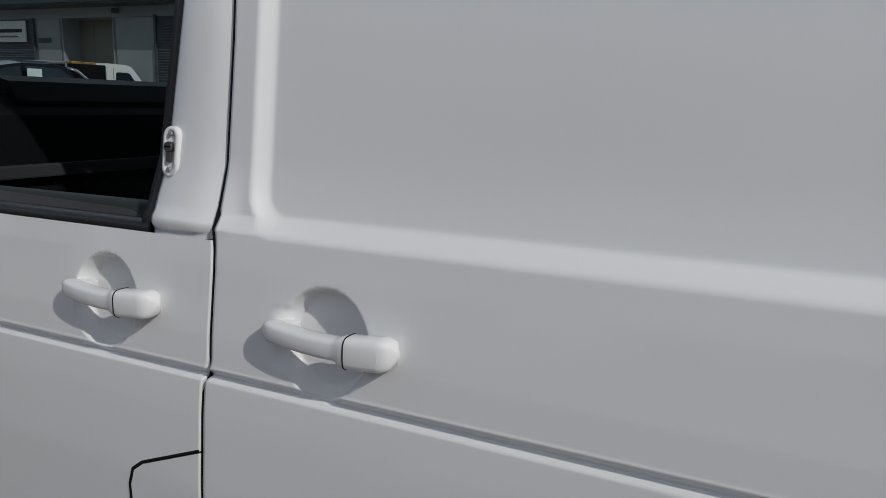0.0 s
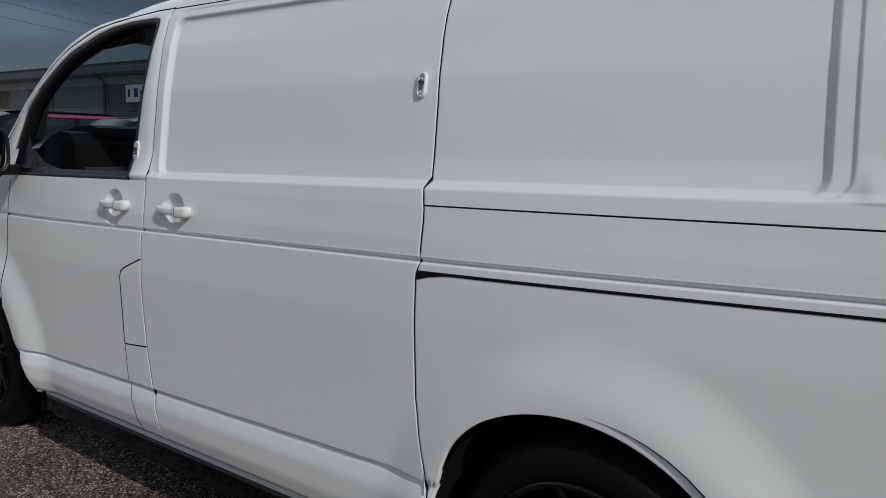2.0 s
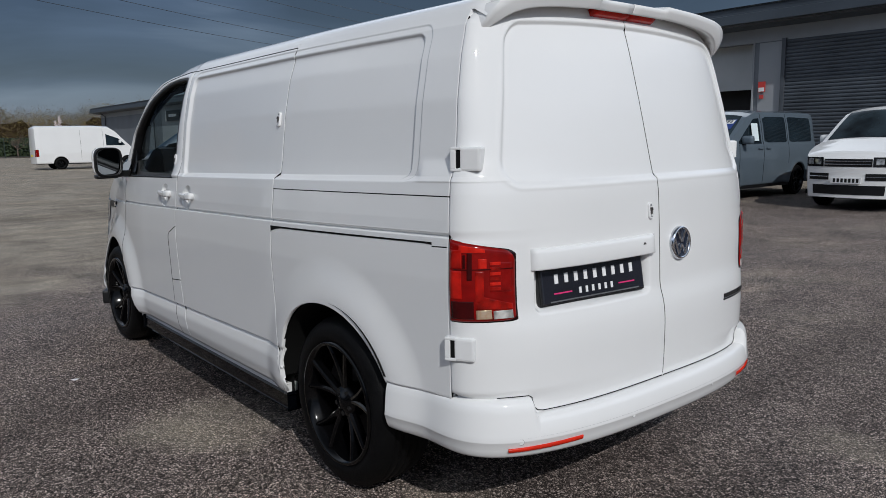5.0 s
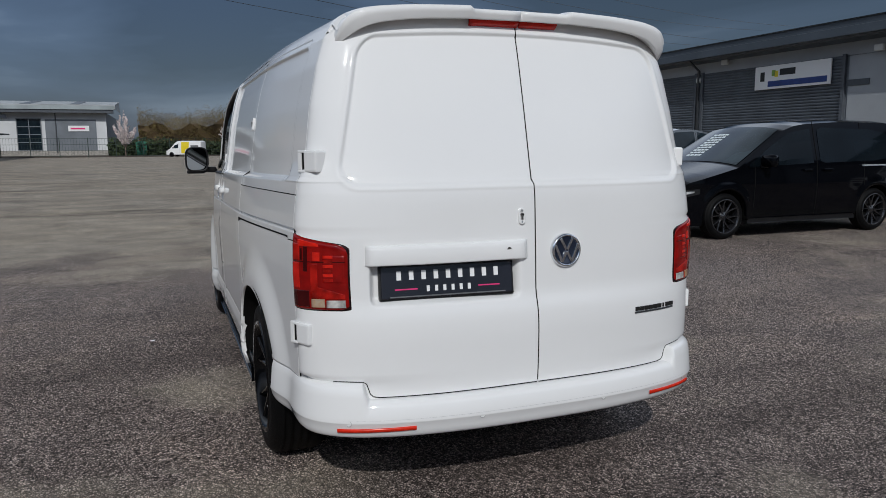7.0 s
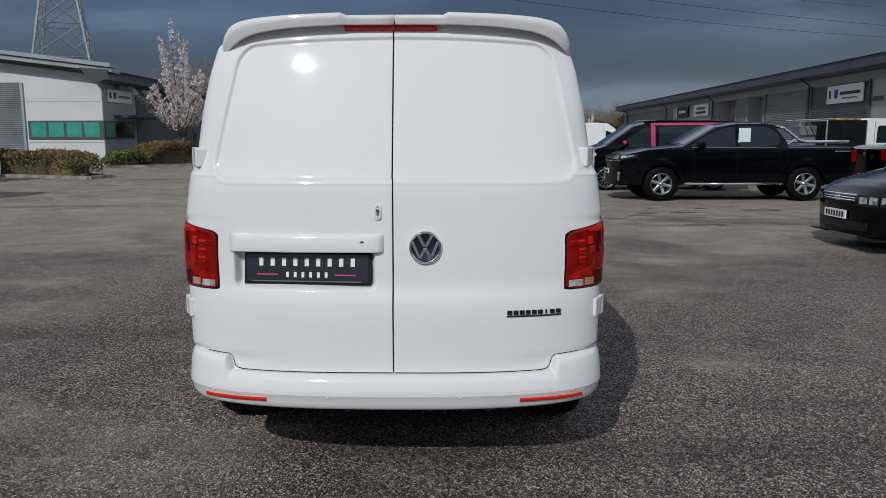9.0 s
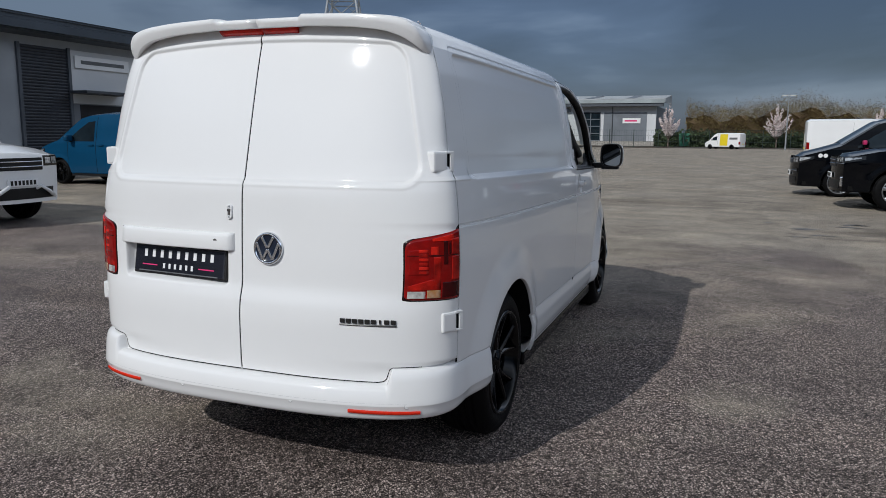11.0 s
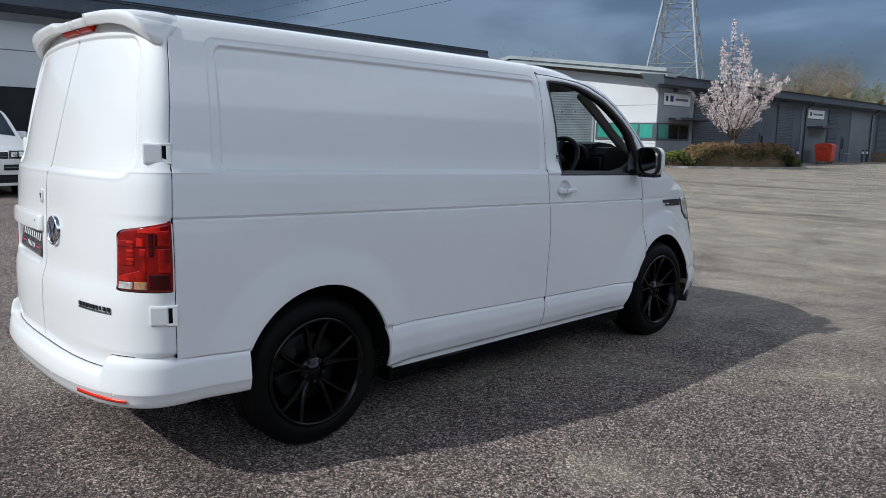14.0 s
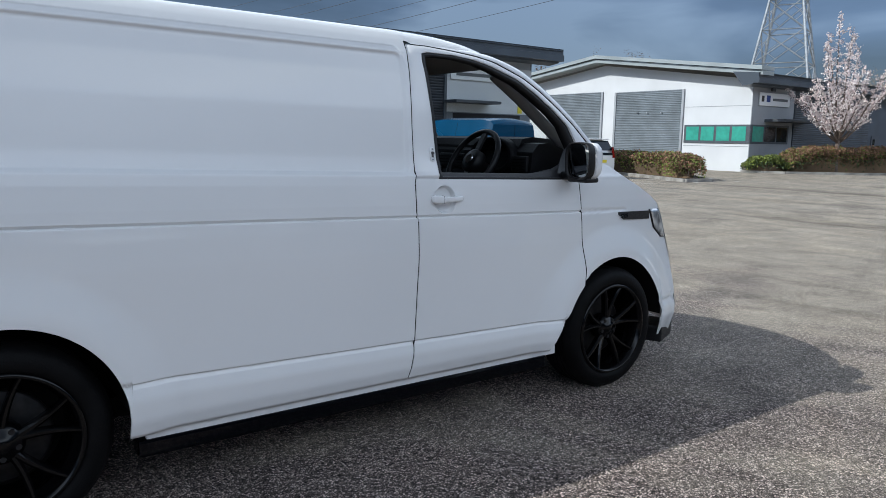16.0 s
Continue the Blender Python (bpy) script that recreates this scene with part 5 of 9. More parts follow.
    # sill skirt, liners, wheels
    part("side_skirt", box(-2.45, -0.42, side * 0.80, side * 0.893, 0.205, 0.272, 0.012), BLACK_PAINT, van, "gloss black side skirt")
    part("sill_flange", box(-2.52, -0.45, side * 0.84, side * 0.885, 0.268, 0.312, 0.004), WHITE, van, "white sill lip")
    for arch in ARCHES:
        wheel_well(van, side, arch)
    wheel(van, 0.0, side * 0.902, side, r=0.349, rim_r=0.252)
    wheel(van, -2.985 if side < 0 else -2.955, side * 0.897, side, rim_r=0.252)

# inner dark shell behind the gaps, floor and cabin back
for side in (-1, 1):
    xs = np.linspace(-1.70, 0.60, 30)
    zs = np.concatenate([[0.80], np.linspace(0.82, 1.78, 16)])
    xx, zz = np.meshgrid(xs, zs)
    part("inner_panel", grid(np.stack([xx, side * (side_y(xx, zz) - 0.028) + lean_mid(xx), zz], -1)), GAP, van, "", True)
    xs = np.linspace(-2.5, -0.42, 12)
    part("inner_sill", grid([[(x, side * 0.865, z) for x in xs] for z in (0.27, 0.82)]), GAP, van)
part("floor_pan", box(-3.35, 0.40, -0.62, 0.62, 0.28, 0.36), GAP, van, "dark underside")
part("bulkhead", prism([(-1.66, 0.30), (-1.63, 0.30), (-1.63, 1.76), (-1.66, 1.76)], -0.70, 0.70), CABIN, van, "dark cab bulkhead")

# roof
xs = np.concatenate([np.linspace(-2.23, -1.6, 26), np.linspace(-1.55, 0.60, 44), [0.62, 0.64, 0.655]])
cross = [(0.738, 0.0), (0.722, 0.020), (0.700, 0.036), (0.665, 0.052), (0.60, 0.066), (0.45, 0.077), (0.25, 0.083), (0.0, 0.085)]
cross = cross + [(-y, h) for y, h in cross[-2::-1]]
rows_ = []
for x in xs:
    drop = 0.060 * max(0.0, (-1.62 - x) / 0.62) ** 3
    base = 1.80 + float(rake(x, 1.8)) - drop * 0.35 - 0.03 * max(0.0, (x - 0.60) / 0.055)
    nar = 1 - 0.025 * max(0.0, (-1.7 - x) / 0.55) ** 2
    tail = 1 - 0.066 * np.clip((x + 0.6) / 1.26, 0, 1.2) ** 2
    dip = max(0.0, base - float(np.interp(x, [-2.29, -2.139, -2.03, -1.90, -1.76, -1.66], [1.693, 1.750, 1.772, 1.787, 1.797, 1.804]))) if x < -1.66 else 0.0
    rows_.append([(x, y * nar * tail + float(lean_mid(x)), base - dip + (h - drop * (h / 0.085)) + dip * h / 0.085) for y, h in cross])
part("roof", grid(rows_, flip=True), WHITE, van, "", True)
part("roof_lining", grid([[(x, y, 1.775 - 0.06 * max(0, (-1.9 - x) / 0.35) ** 2) for y in (-0.68, 0, 0.68)] for x in np.linspace(-2.2, -1.62, 8)]), HEADLINER, van)

# windscreen, scuttle, bonnet and nose
def nose_skin(edge_pts, mid_pts, cols=21, yoff=0.0, v0=-1.0, v1=1.0):
    rows_ = []
    for (xe, ye, ze), (xc, zc) in zip(edge_pts, mid_pts):
        row = []
        for v in np.linspace(v0, v1, cols):
            row.append((xe + (xc - xe) * (1 - abs(v) ** 2.4), v * ye, ze + (zc - ze) * (1 - abs(v) ** 2.2)))
        rows_.append(row)
    return rows_


screen_e = [(-2.88, 0.775, 1.312), (-2.74, 0.742, 1.430), (-2.60, 0.722, 1.538), (-2.47, 0.705, 1.628), (-2.34, 0.69, 1.708), (-2.22, 0.668, 1.770)]
screen_c = [(-3.06, 1.325), (-2.90, 1.452), (-2.73, 1.578), (-2.56, 1.69), (-2.40, 1.775), (-2.23, 1.838)]
windscreen = part("windscreen", grid(nose_skin(screen_e, screen_c)), GLASS, van, "clear windscreen", True)
windscreen.visible_shadow = False
edge_pts = [(x, float(side_y(x, min(z, 1.2), False)) - 0.004 - (0.06 if z > 1.2 else 0.03 * max(0, (z - 1.0) / 0.2)), z) for x, z in edge[1:]]
edge_pts += [(-3.59, float(side_y(-3.585, 0.4, False)), 0.40), (-3.585, float(side_y(-3.585, 0.3, False)), 0.26)]
mids = [(-3.05, 1.315), (-3.14, 1.27), (-3.26, 1.225), (-3.40, 1.17), (-3.54, 1.12), (-3.68, 1.05), (-3.76, 0.98), (-3.82, 0.86), (-3.85, 0.74), (-3.87, 0.56), (-3.875, 0.42), (-3.86, 0.26)]
nose = part("bonnet_and_bumper", grid(nose_skin(edge_pts, mids, 31), flip=True), WHITE, van, "", True)
for side in (-1, 1):
    hl = []
    for (xe, ye, ze), (xc, zc) in list(zip(edge_pts, mids))[5:9]:
        row = []
        for v in np.linspace(1.015, 0.62, 9):
            row.append((xe + (xc - xe) * (1 - abs(v) ** 2.4) - 0.006, side * v * ye, ze + (zc - ze) * (1 - abs(v) ** 2.2) + 0.004))
        hl.append(row)
    part("headlamp", grid(hl, flip=side < 0), LAMP_GLASS, van, "clear headlamp", True)
    part("front_splitter", moved(box(-0.16, 0.10, -0.10, 0.06, -0.05, 0.05, 0.012), pose(-3.50, side * 0.77, 0.235, 0, 0, side * 24)), PLASTIC, van, "black front splitter end")
    part("splitter_cap", moved(box(-0.05, 0.06, -0.012, 0.012, -0.05, 0.06, 0.006), pose(-3.55, side * 0.80, 0.285, 0, 0, side * 24)), WHITE, van)
part("lower_grille", grid(nose_skin([(-3.57, 0.62, 0.42), (-3.57, 0.62, 0.28)], [(-3.885, 0.42), (-3.88, 0.28)], 15), flip=True), PLASTIC, van)
part("upper_grille", grid(nose_skin([(-3.54, 0.60, 0.90), (-3.57, 0.60, 0.76)], [(-3.85, 0.90), (-3.868, 0.76)], 15), flip=True), PLASTIC, van)

# ---- cab inside ----
dash_prof = [(-2.93, 1.18), (-2.83, 1.275), (-2.70, 1.345), (-2.60, 1.372), (-2.53, 1.365), (-2.49, 1.32), (-2.475, 1.20), (-2.45, 1.05), (-2.45, 0.92), (-2.48, 0.75), (-2.55, 0.55), (-2.95, 0.55)]
dash = part("dashboard", prism(dash_prof, -0.69, 0.69), CABIN, van, "black dashboard")
part("dash_top", prism([(-2.97, 1.20), (-2.96, 1.285), (-2.88, 1.352), (-2.74, 1.393), (-2.60, 1.402), (-2.53, 1.390), (-2.505, 1.35), (-2.50, 1.25)], -0.56, 0.56), CABIN, dash, "black padded dashboard top")
part("dash_shelf", box(-2.456, -2.440, -0.67, -0.20, 1.192, 1.220, 0.004), CABIN_GREY, dash, "grey shelf edge")
for y0, y1 in ((-0.12, 0.12), (0.55, 0.67)):
    part("air_vent", box(-2.49, -2.462, y0, y1, 1.215, 1.30, 0.008), PLASTIC, dash)
    for k in range(4):
        part("vent_slat", box(-2.464, -2.457, y0 + 0.012, y1 - 0.012, 1.228 + k * 0.017, 1.233 + k * 0.017), CABIN, dash)
part("instrument_hood", moved(lathe([(0.15, -0.10), (0.165, 0.0), (0.155, 0.02), (0.13, 0.01)], 24, "x"), Matrix.Translation((-2.47, 0.38, 1.30)) @ Matrix.Diagonal((1, 1.15, 0.62, 1))), CABIN, dash, "", True)
sw = new("steering_wheel")
sw.parent = van
sw["label"] = "black three-spoke steering wheel"
sw.matrix_basis = pose(-2.33, 0.38, 1.265, 0, 60, 0)
part("wheel_rim", tube([(0.185 * math.cos(a), 0.185 * math.sin(a), 0) for a in np.linspace(0, 2 * math.pi, 41)[:-1]], 0.0165, 10, True), PLASTIC, sw, "", True)
part("airbag_cover", lathe([(0, 0.03), (0.05, 0.028), (0.068, 0.015), (0.07, -0.03), (0.04, -0.06), (0.035, -0.25)], 24, "z"), PLASTIC, sw, "", True)
for a, mt in ((0, PLASTIC), (180, PLASTIC), (-90, CHROME)):
    part("spoke", moved(box(0.05, 0.18, -0.02, 0.02, -0.006, 0.008, 0.004), pose(0, 0, 0, 0, 0, a + 90 if a == -90 else a)), mt, sw)
part("badge", lathe([(0, 0.034), (0.026, 0.033), (0.028, 0.028)], 20, "z"), CHROME, sw)
for y0, y1 in ((0.14, 0.66), (-0.70, 0.05)):
    seat = new("cab_seat")
    seat.parent = van
    part("seat_cushion", box(-2.15, -1.72, y0, y1, 0.70, 0.86, 0.05), CABIN, seat, "", True)
    part("seat_back", moved(box(-0.06, 0.06, y0, y1, 0, 0.46, 0.04), pose(-1.78, 0, 0.82, 0, 10, 0)), CABIN, seat, "", True)
part("windscreen_sticker", moved(box(0, 0.003, -0.03, 0.03, -0.02, 0.02), pose(-2.32, -0.38, 1.67, 0, -40, 0)), INK_RED, windscreen, "small red sticker")

# ---- shut lines, fuel flap, rail ----
def gap_line(gap, side, z0, z1, name="shut_line"):
    pts = []
    for z in np.linspace(z0, z1, 60):
        x = float(gap(z))
        if float(arch_floor(np.array([x]), 0.2)[0]) > z:
            continue
        pts.append((x, side * (float(side_y(x, z)) - 0.0045) + float(lean_mid(x)), z))
    part(name, tube(pts, 0.0035, 6), GAP, van)


for side in (-1, 1):
    gap_line(B_GAP if side < 0 else B_GAP_OFF, side, 0.31, 1.80)
    gap_line(D_GAP if side < 0 else offset(D_GAP, -D_SHIFT), side, 0.54, 1.80)
    gap_line(F_GAP, side, 0.50, 1.21)
gap_line(C_GAP, -1, 0.31, 1.795)
# joint between the sliding door's top and the roof
pts = []
for x in np.linspace(-1.662, -0.472, 50):
    z = 1.783 + float(rake(x, 1.783))
    pts.append((x, -(float(side_y(x, z)) - 0.0020) + float(lean_mid(x)), z))
part("roof_joint", tube(pts, 0.0034, 6), GAP, slide)

def side_line(pts, off=0.0):
    out = []
    for (x, z) in pts:
        out.append((x, -(float(side_y(x, z)) + off) + float(lean_mid(x)), z))
    return out


def dense(pts, n=12):
    out = []
    for (a, b), (c, d) in zip(pts, pts[1:]):
        out += [(a + (c - a) * t, b + (d - b) * t) for t in np.linspace(0, 1, n)[:-1]]
    return out + [pts[-1]]


flap = dense([(-1.632, 0.940), (-1.735, 0.898), (-1.753, 0.884), (-1.761, 0.86), (-1.757, 0.63), (-1.750, 0.622), (-1.622, 0.633)])
part("fuel_flap_seam", tube(side_line(flap, -0.0012), 0.0028, 6), GAP, left_door)
part("door_seam", tube(side_line(dense([(-1.755, 0.624), (-1.744, 0.475), (-1.715, 0.39), (-1.690, 0.306)]), -0.0012), 0.0022, 6), GAP, left_door)
part("panel_seam", tube(side_line(dense([(-0.442, 1.199), (0.655, 1.214)], 40), -0.0012), 0.0025, 6), GAP, slide)
rl = []
for x in np.concatenate([np.linspace(-0.446, 0.53, 50), np.linspace(0.54, 0.585, 6)]):
    zt = 1.041 + 0.020 * (x + 0.44)
    zl_ = zt - np.interp(x, [-0.446, -0.41, -0.36, 0.45, 0.54, 0.585], [0.024, 0.014, 0.008, 0.0065, 0.0065, 0.009])
    row = []
    for f in (0, 0.5, 1):
        z = zl_ + (zt - zl_) * f
        row.append((x, -(float(side_y(x, zl_ - 0.004)) + 0.0012) + float(lean_mid(x)), z))
    rl.append(row)
part("door_rail", grid(rl, flip=False), GAP, van, "black sliding-door rail slot")
rl = []
for x, z in dense([(0.585, 1.047), (0.655, 1.050)], 20):
    y = float(side_y(x, z))
    rl.append((x, -(y - 0.0005) + float(lean_mid(x)), z))
part("rail_lip", tube(rl, 0.0022, 6), GAP, van)
door_handle(left_door, -1, -1.872, -1.698, 1.119, 1)
door_handle(slide, -1, -1.528, -1.350, 1.120, 1)
door_handle(right_door, 1, -1.850, -1.675, 1.117, 1)
lock_plate(left_door, (-1.722, -float(side_y(-1.722, 1.305, False)) - 0.002, 1.305), (0, -1, 0.12))
lock_plate(right_door, (-1.712, float(side_y(-1.712, 1.31, False)) + 0.002, 1.312), (0, 1, 0.12))
lock_plate(slide, (-0.514, -float(side_y(-0.514, 1.496)) - 0.002, 1.496), (0, -1, 0.16))

# ---- tail ----
ZR = [0.44, 0.52, 0.70, 0.775, 0.80, 0.83, 0.95, 1.10, 1.20, 1.225, 1.26, 1.50, 1.70, 1.80, 1.87]
XR = [0.885, 0.893, 0.895, 0.888, 0.877, 0.866, 0.862, 0.854, 0.848, 0.845, 0.832, 0.772, 0.718, 0.687, 0.655]
YM = 0.024
Z_FINE = np.linspace(0.30, 2.0, 426)
X_FINE = np.interp(Z_FINE, ZR, XR) - 0.55 * np.maximum(Z_FINE - 1.87, 0)
BELL = np.exp(-0.5 * (np.arange(-20, 21) * 0.004 / 0.022) ** 2)
X_FINE[20:-20] = np.convolve(X_FINE, BELL / BELL.sum(), "valid")


def tail_pt(t, z, off=0.0, recess=True):
    """Point of the tail's skin; t runs -1 to 1 round the corners."""
    t, z = np.asarray(t, float), np.asarray(z, float)

    def at(t, z):
        g = D_GAP(np.minimum(z, 1.8)) - 0.4 * np.maximum(z - 1.8, 0)
        w = side_y(np.minimum(g, 0.66), np.minimum(z, 1.80), False) - 0.55 * np.maximum(z - 1.80, 0)
        g = g - D_SHIFT * smooth01((t - 0.45) / 0.4)
        w = w - 0.03 * smooth01((0.556 - z) / 0.016)
        a = np.sin(t * math.pi / 2)
        y = w * a
        d = np.interp(z, Z_FINE, X_FINE) - g
        x = g + d * np.sqrt(np.clip(1 - np.abs(a) ** 3, 0, 1))
        if recess:
            yc = y + YM - 0.038
            e = rect_sdf(yc * 0.726 / (0.726 - 0.215 * (z - 1.35)), z + 0.075 * yc ** 2 * (z > 1.5), -0.726, 0.726, 1.243, 1.817, 0.085)
            x = x - 0.0105 * smooth01(-e / 0.017) + 0.0022 * np.exp(-((e - 0.007) / 0.008) ** 2)
            q = rect_sdf(y + YM, z, -0.612, -0.03, 0.812, 0.985, 0.03)
            x = x - 0.050 * smooth01(-q / 0.03) * np.clip((y + YM + 1.9) / 1.6, 0.8, 1.1)
        return np.stack([x, y + YM, z], -1)

    p = at(t, z)
    if np.any(off):
        e = 1e-3
        du = at(np.clip(t + e, -0.999, 0.999), z) - at(np.clip(t - e, -0.999, 0.999), z)
        dv = at(t, z + e) - at(t, z - e)
        n = np.cross(du, dv)
        n /= np.linalg.norm(n, axis=-1, keepdims=True) + 1e-12
        p = p + n * np.asarray(off)[..., None]
    return p


def t_of_y(y, z=1.0):
    return math.asin(max(-1, min(1, (y - YM) / float(side_y(0.66, min(z, 1.8), False))))) * 2 / math.pi


SPLIT = 0.037
zs = np.unique(np.concatenate([np.linspace(0.44, 1.87, 110), np.linspace(0.76, 0.86, 20), np.linspace(0.94, 0.99, 14), np.linspace(1.22, 1.28, 30), np.linspace(1.73, 1.835, 54)]))
tail_doors = {}
for side in (-1, 1):
    cols = []
    for z in zs:
        kink = SPLIT - 0.003 * smooth01((z - 1.24) / 0.02)
        ts = t_of_y(kink + side * 0.003, z)
        line = np.concatenate([np.linspace(ts, side * 0.41, 60)[:-1], np.linspace(side * 0.41, side * 0.62, 76)[:-1], np.linspace(side * 0.62, side * 0.985, 44)])
        line = np.concatenate([[ts, ts, ts + side * 0.002], line[1:], [side * 0.999]])
        p = tail_pt(line, np.full(len(line), z))
        p[0, 0] -= 0.02
        p[:, 2] -= max(0.0, (z - 1.79) / 0.08) * 0.055 * np.abs(line) ** 6
        p = np.concatenate([p, p[-1:] + np.array([[0.0, -side * 0.025, 0]])])
        cols.append(p)
    tail_doors[side] = part("rear_door", grid(cols, flip=side < 0), WHITE, van, "white rear barn door with a pressed panel", True)
pts = [tuple(tail_pt(t_of_y(SPLIT - 0.003 * float(smooth01((z - 1.24) / 0.02)), z), z, -0.004)) for z in np.linspace(0.49, 1.855, 70)]
part("shut_line", tube(pts, 0.0035, 6), GAP, van)
part("tail_backing", grid([[(x, y * k + YM, z) for y in (-1, 0, 1)] for x, k, z in ((0.62, 0.72, 0.40), (0.60, 0.74, 1.1), (0.56, 0.62, 1.74))]), GAP, van)
part("tail_seam_backing", box(0.60, 0.645, SPLIT - 0.02, SPLIT + 0.02, 0.45, 1.85), GAP, van)

for side in (-1, 1):
    # hinges that straddle the corner gap
    for z in (1.335, 0.715):
        h = new("door_hinge")
        h.parent = tail_doors[side]
        h["label"] = "white door hinge cover with a black slot"
        gx = float(D_GAP(z)) - (D_SHIFT if side > 0 else 0)
        w = float(side_y(gx, z, False))
        turn = math.degrees(math.atan2(-side * 0.052 * w, 0.085))
        hm = pose(gx - 0.012, YM * 0.9 + side * w, z, 0, 0, turn)
        o0, o1 = (-0.03, 0.026) if side > 0 else (-0.026, 0.03)
        leaf = join(box(0.034, 0.104, o0, o1, -0.039, 0.039, 0.008), box(0.0, 0.040, o0, o1, 0.030, 0.040, 0.003), box(0.0, 0.040, o0, o1, -0.040, -0.030, 0.003))
        part("hinge_leaf", moved(leaf, hm), WHITE, h)
        part("hinge_post", moved(box(0.0, 0.019, o0, o1, -0.031, 0.031, 0.003), hm), WHITE, h)
        part("hinge_slot", moved(box(0.017, 0.036, o0 + 0.006, o1 - 0.006, -0.032, 0.032), hm), GAP, h)
    # tail lamp
    lamp = new("tail_light")
    lamp.parent = tail_doors[side]
    lamp["label"] = "red tail light with a clear lower lens"

    def lens(name, t0, t1, z0, z1, off, mat, edge=0.012, n=24, slope=0.0, label="", round_in=0.0, low=0.0):
        """A pane of the lamp; u runs from its inner edge to the corner of the body."""
        rows_, back_ = [], []
        u = np.concatenate([np.linspace(0, 0.14, 9), np.linspace(0.14, 1, n - 8)[1:]])
        k = len(u)
        ts = t0 + (t1 - t0) * u
        curl = round_in * (1 - np.sqrt(np.clip(1 - (1 - np.clip(u / 0.14, 0, 1)) ** 2, 0, 1)))
        top = z1 - slope * (1 - u) ** 1.3 - curl
        bottom = z0 + low * u + curl * 0.45
        for v in np.concatenate([[0, 0.03, 0.06], np.linspace(0.1, 0.9, 12), [0.94, 0.97, 1]]):
            zz_ = bottom + (top - bottom) * v
            corner = np.clip(1 - np.minimum(np.minimum(u, 1 - u) / 0.06, min(v, 1 - v) / 0.06), 0, 1)
            rows_.append(tail_pt(side * ts, zz_, off - 0.007 - edge * corner ** 2, False))
            back_.append(tail_pt(side * ts, zz_, np.full(k, -0.012), False))
        return part(name, slab(rows_, back_, flip=side < 0), mat, lamp, label, True)

    lens("lamp_frame", 0.578, 0.996, 0.797, 1.086, 0.010, LENS_FRAME, 0.010, slope=0.040, label="dark lamp surround", round_in=0.034)
    lens("red_lens", 0.598, 0.984, 0.809, 1.078, 0.014, RED_LENS, 0.004, slope=0.040, round_in=0.030)
    lens("side_lens", 0.872, 0.962, 0.986, 1.046, 0.0162, RED_MID, 0.002, n=14)
    lens("side_lens", 0.872, 0.962, 0.884, 0.978, 0.0162, RED_MID, 0.002, n=14)
    lens("side_base", 0.80, 0.962, 0.818, 0.878, 0.0158, RED_DARK, 0.002, n=14)
    lens("bulb_shade", 0.806, 0.840, 0.945, 1.040, 0.0166, RED_DARK, 0.004, n=14)
    lens("bulb_shade", 0.848, 0.866, 0.985, 1.030, 0.0164, RED_DARK, 0.003, n=12)
    # highlight at the lamp's top, painted as a brighter red pane
    lens("top_highlight", 0.735, 0.900, 1.036, 1.062, 0.0164, RED_BRIGHT, 0.003, n=14, slope=0.016, label="bright red fan, a highlight painted on the upper lens")
    lens("inner_lens", 0.728, 0.772, 0.984, 1.016, 0.0164, RED_BRIGHT, 0.002, n=12)
    lens("inner_column", 0.742, 0.790, 0.872, 0.978, 0.0162, RED_MID, 0.003, n=14)
    lens("inner_field", 0.612, 0.722, 0.905, 1.008, 0.0158, RED_LENS, 0.003, n=14, slope=0.004)
    lens("lower_lens", 0.612, 0.790, 0.848, 0.898, 0.0160, RED_MID, 0.002, n=14, slope=0.034, label="bright red lower wedge")
    for k in range(6):
        lens("lens_rib", 0.662, 0.712, 0.912 + k * 0.0165, 0.9225 + k * 0.0165, 0.0170, RED_BRIGHT if k % 2 else RED_MID, 0.002, n=12)
    lens("lens_bar", 0.608, 0.93, 0.980, 0.983, 0.0172, RED_DARK, 0.0005, n=12)
    lens("reversing_lens", 0.612, 0.702, 0.816, 0.844, 0.0168, CLEAR_LENS, 0.003, n=14, label="clear reversing lens")
    lens("lens_divider", 0.702, 0.708, 0.816, 0.846, 0.0164, RED_MID, 0.001, n=12)
    lens("indicator_lens", 0.708, 0.790, 0.817, 0.848, 0.0168, AMBER_LENS, 0.003, n=14, label="clear indicator lens with an amber bulb")

# number plate, latch cover, badge, lettering
lid_rows, lid_back = [], []
for z, o in ((0.964, 0.0), (0.9645, 0.014), (0.966, 0.0175), (0.970, 0.019), (1.020, 0.016), (1.030, 0.013), (1.0345, 0.008), (1.036, 0.0)):
    y = np.linspace(-0.622, 0.000, 30)
    u = np.linspace(0, 1, 30)
    ends = 1 - np.clip(1 - np.minimum(u, 1 - u) / 0.03, 0, 1) ** 2
    t = np.array([t_of_y(v, z) for v in y])
    lid_rows.append(tail_pt(t, np.full(30, z), 0.002 + o * ends, False))
    lid_back.append(tail_pt(t, np.full(30, z), np.full(30, -0.06), False))
lid = part("latch_cover", slab(lid_rows, lid_back), WHITE, tail_doors[-1], "white latch cover over the plate", True)
part("latch_lock", moved(lathe([(0, 0.006), (0.009, 0.006), (0.010, 0.0)], 16, "x"), Matrix.Translation((0.872, -0.083, 1.003))), STEEL, lid)
plate_m = Matrix.Translation((0.822, -0.311, 0.8955)) @ Matrix.Diagonal((1, 0.945, 0.94, 1)) @ pose(0, 0, 0, 0, -9, -4.4)
